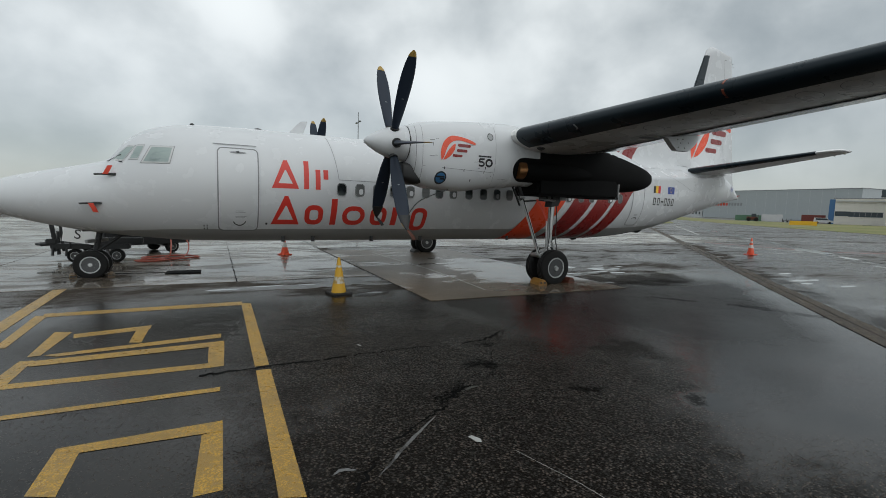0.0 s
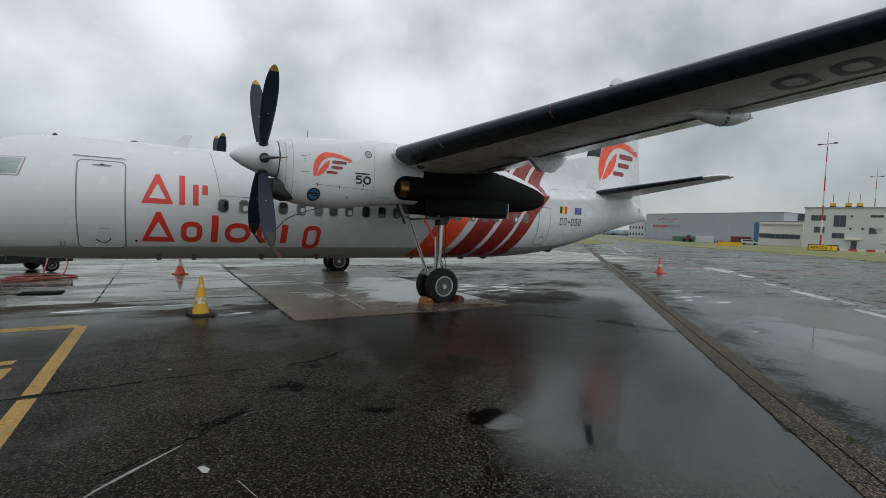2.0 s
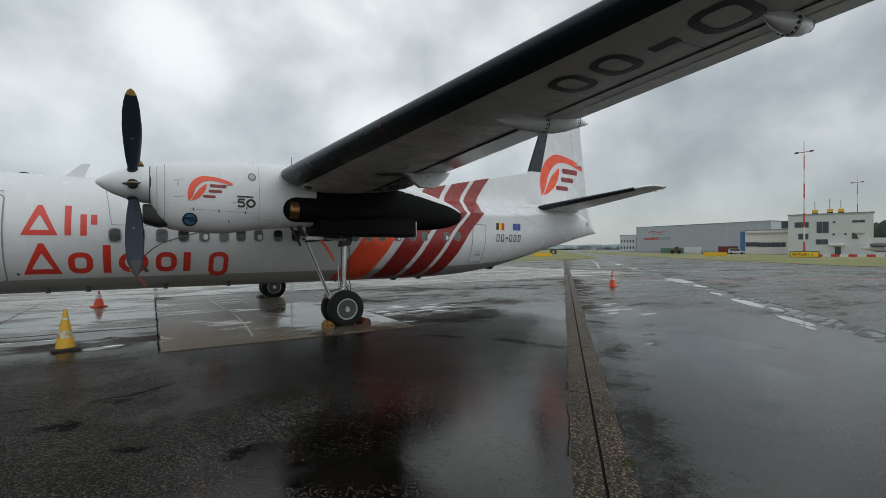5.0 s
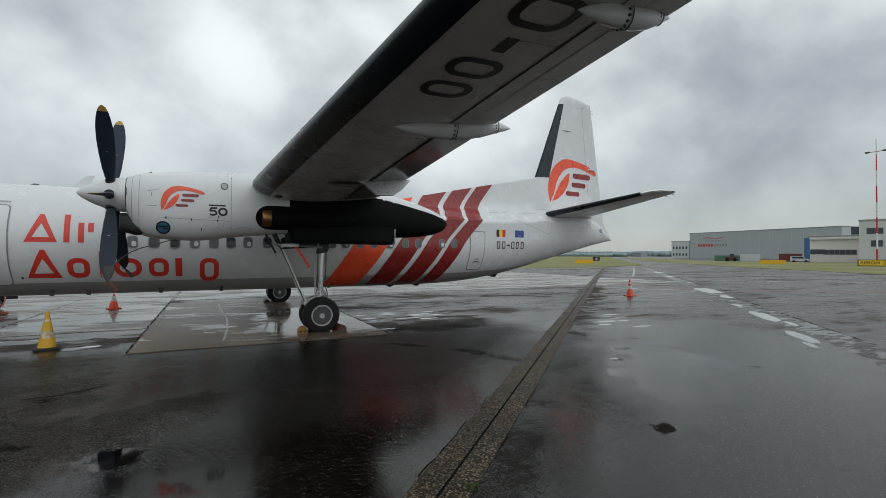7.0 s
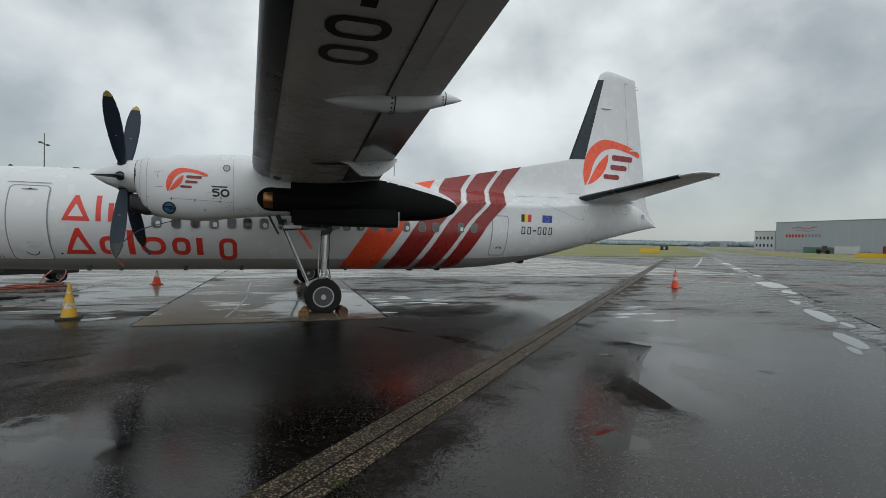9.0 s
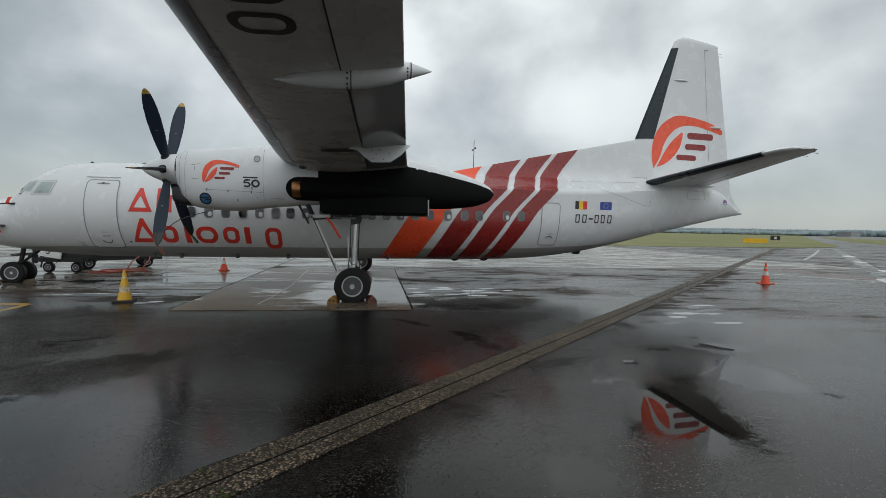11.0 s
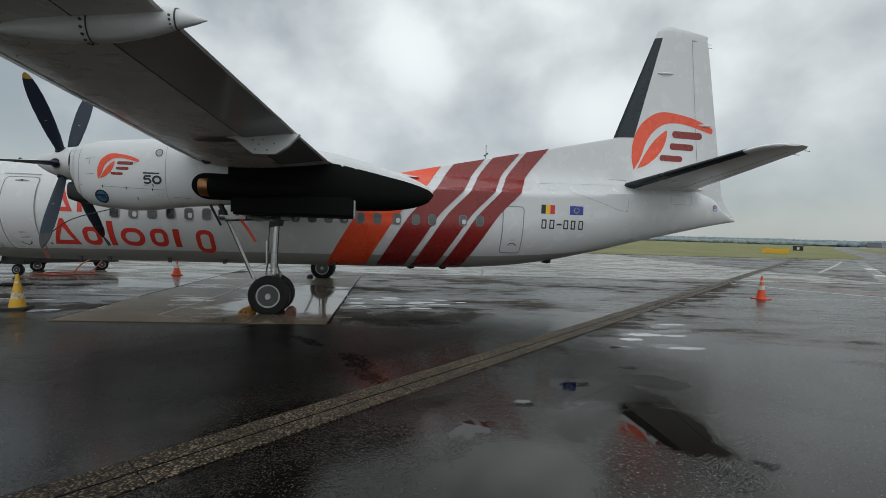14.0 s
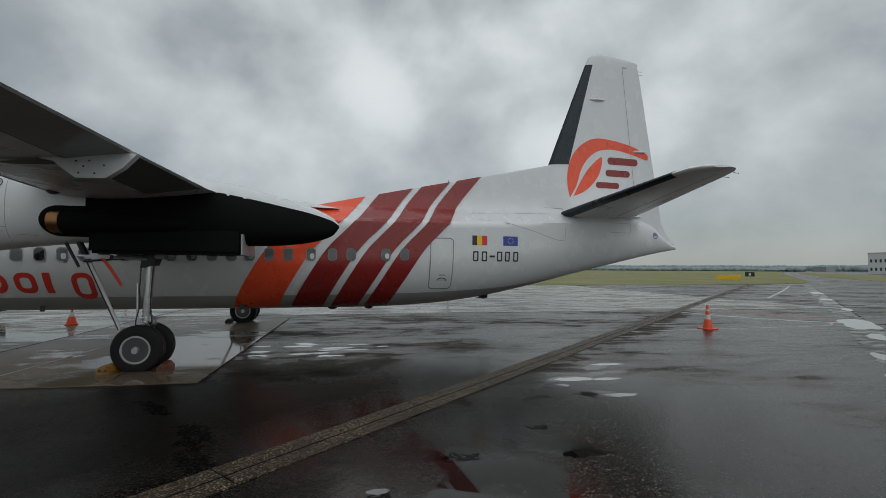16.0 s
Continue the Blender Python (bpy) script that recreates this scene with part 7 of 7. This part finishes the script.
sgn = thing("apron_sign", "small black board with pale mark on the grass", "sign", at=(90.5, 75.6, 0.1), rz=-45)
part("board", box((-0.9, -0.1, 0.3), (0.9, 0.1, 1.3), 0.02), BLACK_PLASTIC, sgn)
part("mark", box((-0.2, -0.12, 0.5), (0.25, -0.10, 1.1)), CONE_WHITE, sgn)
for at, rz, L in (((69.5, 58.8, 0.05), -42, 3.8), ((104.1, 39.3, 0.1), -63, 4.6)):
    blk = part("barrier_block", loft([[(-L / 2, -.4, z * 1.0), (L / 2, -.4, z), (L / 2 - .1 * z, .4, z), (-L / 2 + .1 * z, .4, z)] for z in (0, 0.85)]), YELLOW, None, smooth=0)
    blk.matrix_world = pose(*at, 0, 0, rz)
    tagged(blk, "yellow painted concrete block on grass", "barrier")
for k in range(16):
    p = polar(EYE0, 17.0 - k * 0.62, 122)
    b = part("barrier_block", box((-0.62, -.2, 0), (0.62, .2, 0.55), 0.05), MAST_RED if k % 2 == 0 else MAST_WHITE, None)
    b.matrix_world = pose(p.x, p.y, 0.05, 0, 0, -75)
    tagged(b, "red plastic barrier on grass edge" if k % 2 == 0 else "white plastic barrier on grass edge", "barrier", "plastic barriers")


# vehicles and crates by the hangar
def van(bearing, dist, mat, label, L=4.6, rz=-62):
    p = polar(EYE8, bearing, dist)
    ob = thing("van", label, "van", at=(p.x, p.y, 0.0), rz=rz)
    prof = [(-L / 2, 0.35), (L / 2, 0.35), (L / 2, 0.95), (L / 2 - 0.9, 1.05), (L / 2 - 1.6, 1.75), (-L / 2 + .15, 1.8), (-L / 2, 1.1)]
    part("body", loft([[(x, y, z) for x, z in prof] for y in (-.85, .85)]), mat, ob, smooth=0)
    part("side_glass", loft([[(x, y, z) for x, z in ((-L / 2 + .4, 1.1), (L / 2 - 1.15, 1.1), (L / 2 - 1.65, 1.62), (-L / 2 + .4, 1.65))] for y in (-.87, .87)]), FAR_GLASS, ob, smooth=0)
    for wx in (-L / 2 + .8, L / 2 - .9):
        for wy in (-.8, .8):
            part("tyre", revolve([(-.1, .33), (.1, .33)], "y", 14, None, (wx, wy, .33)), RUBBER, ob)
    return ob


EYE8 = (-1.55, -14.48)
van(24.7, 175, MAST_WHITE, "white van parked by the hangar")
tr = thing("ground_tug", "dark red and green airport tug beside crates", "tug", at=polar(EYE8, 30.45, 180), rz=-60)
part("body", box((-1.8, -.9, .5), (1.2, .9, 1.5), .1), CHOCK_RED, tr)
part("cab", box((-.5, -.8, 1.5), (.8, .8, 2.5), .08), FAR_GLASS, tr)
part("mast_frame", box((1.2, -.8, .3), (1.5, .8, 2.2), .05), MAST_GREY, tr)
for wx in (-1.2, .9):
    for wy in (-.9, .9):
        part("tyre", revolve([(-.2, .6), (.2, .6)], "y", 16, None, (wx, wy, .6)), RUBBER, tr)
for br, w, h, mt, lb in ((30.85, 7.4, 2.0, paint("green_canvas", (0.10, 0.20, 0.13), .3, .7), "green covered trailer"), (29.0, 4.4, 2.4, MAST_WHITE, "white freight container"), (28.15, 1.6, 2.5, MAST_WHITE, "white freight crate"), (25.45, 5.9, 2.6, paint("rust_red_paint", (0.20, 0.045, 0.035), .4, .6), "rust red shipping container")):
    p = polar(EYE8, br, 184)
    c = part("freight_container", box((-w / 2, -1.2, 0.1), (w / 2, 1.2, h), 0.04), mt, None)
    c.matrix_world = pose(p.x, p.y, 0, 0, 0, -62)
    tagged(c, lb + " on the hangar apron", "container")
    for k in range(int(w / .5)):
        part("rib", box((-w / 2 + .25 + k * .5, -1.24, .2), (-w / 2 + .33 + k * .5, -1.2, h - .1)), mt, c, smooth=0)
for k in range(3):
    p = polar(EYE8, 27.7 - k * .35, 178)
    c = thing("baggage_dolly", "small dark baggage dolly", "dolly", "dollies", (p.x, p.y, 0), -60)
    part("deck", box((-.8, -.6, .4), (.8, .6, .55), .02), DARK_STEEL, c)
    part("frame", box((-.8, -.6, .55), (-.7, .6, 1.2), .02), DARK_STEEL, c)
    for wx in (-.5, .5):
        part("wheel", revolve([(-.62, .2), (.62, .2)], "y", 10, None, (wx, 0, .2)), RUBBER, c)

# parked business jet
jet = thing("business_jet", "white parked business jet beyond the barriers", "airplane", at=(126, 13, 0), rz=-70)
part("fuselage", revolve([(-6.5, .1), (-5.5, .5), (-4, .8), (-2, .9), (4, .9), (6, .7), (7.5, .35), (8.5, .1)], "x", 20, None, (0, 0, 1.9)), MAST_WHITE, jet)
part("fin", loft([[(-6.4, -.1, 2.4), (-3.8, -.1, 2.4), (-3.8, .1, 2.4), (-6.4, .1, 2.4)], [(-7.2, -.06, 5.0), (-5.9, -.06, 5.0), (-5.9, .06, 5.0), (-7.2, .06, 5.0)]]), MAST_WHITE, jet, smooth=0)
part("tailplane", loft([[(-7.3, y, 5.0), (-6.0 - abs(y) * .2, y, 5.0), (-6.0 - abs(y) * .2, y, 5.12), (-7.3, y, 5.12)] for y in (-2.3, 0, 2.3)]), MAST_WHITE, jet, smooth=0)
part("wing", loft([[(-2.5 - abs(y) * .1, y, 1.3 + abs(y) * .05), (1.2 - abs(y) * .35, y, 1.3 + abs(y) * .05), (1.2 - abs(y) * .35, y, 1.5 + abs(y) * .05), (-2.5 - abs(y) * .1, y, 1.45 + abs(y) * .05)] for y in (-7, 0, 7)]), MAST_WHITE, jet, smooth=0)
for sy in (-1.25, 1.25):
    part("engine", revolve([(-5.2, .3), (-4.6, .48), (-3.2, .5), (-2.8, .42)], "x", 16, None, (0, sy, 2.5)), MAST_GREY, jet)
for gx, gy in ((4.5, 0), (-1.2, -1.5), (-1.2, 1.5)):
    part("gear", tube((gx, gy, 0.02), (gx, gy, 1.4), .1, n=8), MAST_GREY, jet)
    part("tyre", revolve([(-.1, .3), (.1, .3)], "y", 12, None, (gx, gy, .3)), RUBBER, jet)

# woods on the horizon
# distance haze is mixed into this blue-grey base colour
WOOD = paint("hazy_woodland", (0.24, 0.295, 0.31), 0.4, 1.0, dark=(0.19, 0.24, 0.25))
DARKWOOD = paint("dark_woodland", (0.035, 0.05, 0.035), 0.7, 1.0)


def woods(name, label, mat, b0, b1, dist, h0, h1, seed, size):
    """Many clumps of crowns along an arc."""
    bm = bmesh.new()
    rg = random.Random(seed)
    br = b0
    while br < b1:
        d = dist * rg.uniform(0.97, 1.06)
        p = polar((0, -13), br, d)
        f = 0.5 + 0.5 * noise.noise(Vector((br * 0.35, seed, 0)))
        h = h0 + (h1 - h0) * f * rg.uniform(0.88, 1.0)
        r = size * rg.uniform(0.7, 1.3)
        rings = []
        for k, (s, z) in enumerate(((0.9, 0.0), (1.15, 0.35), (1.0, 0.65), (0.6, 0.9), (0.12, 1.0))):
            rings.append([(p.x + r * s * rg.uniform(.8, 1.2) * math.cos(a), p.y + r * s * rg.uniform(.8, 1.2) * math.sin(a), z * h * rg.uniform(.95, 1.05)) for a in np.linspace(0, 2 * math.pi, 9)[:-1]])
        loft(rings, True, True, bm)
        br += math.degrees(r * 0.45 / d)
    tagged(part(name, bm, mat, None, smooth=70), label, "woods", kind="stuff")


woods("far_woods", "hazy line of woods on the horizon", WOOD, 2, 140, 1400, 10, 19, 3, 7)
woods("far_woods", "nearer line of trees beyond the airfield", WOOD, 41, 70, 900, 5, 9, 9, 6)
woods("dark_woods", "dark clump of trees behind the jet", DARKWOOD, 7, 13.6, 240, 6, 14, 5, 4)
building("far_depot", "long low pale building on the horizon", 40.0, 39.0, 900, 890, 7, 20, ROOF_GREY, [])
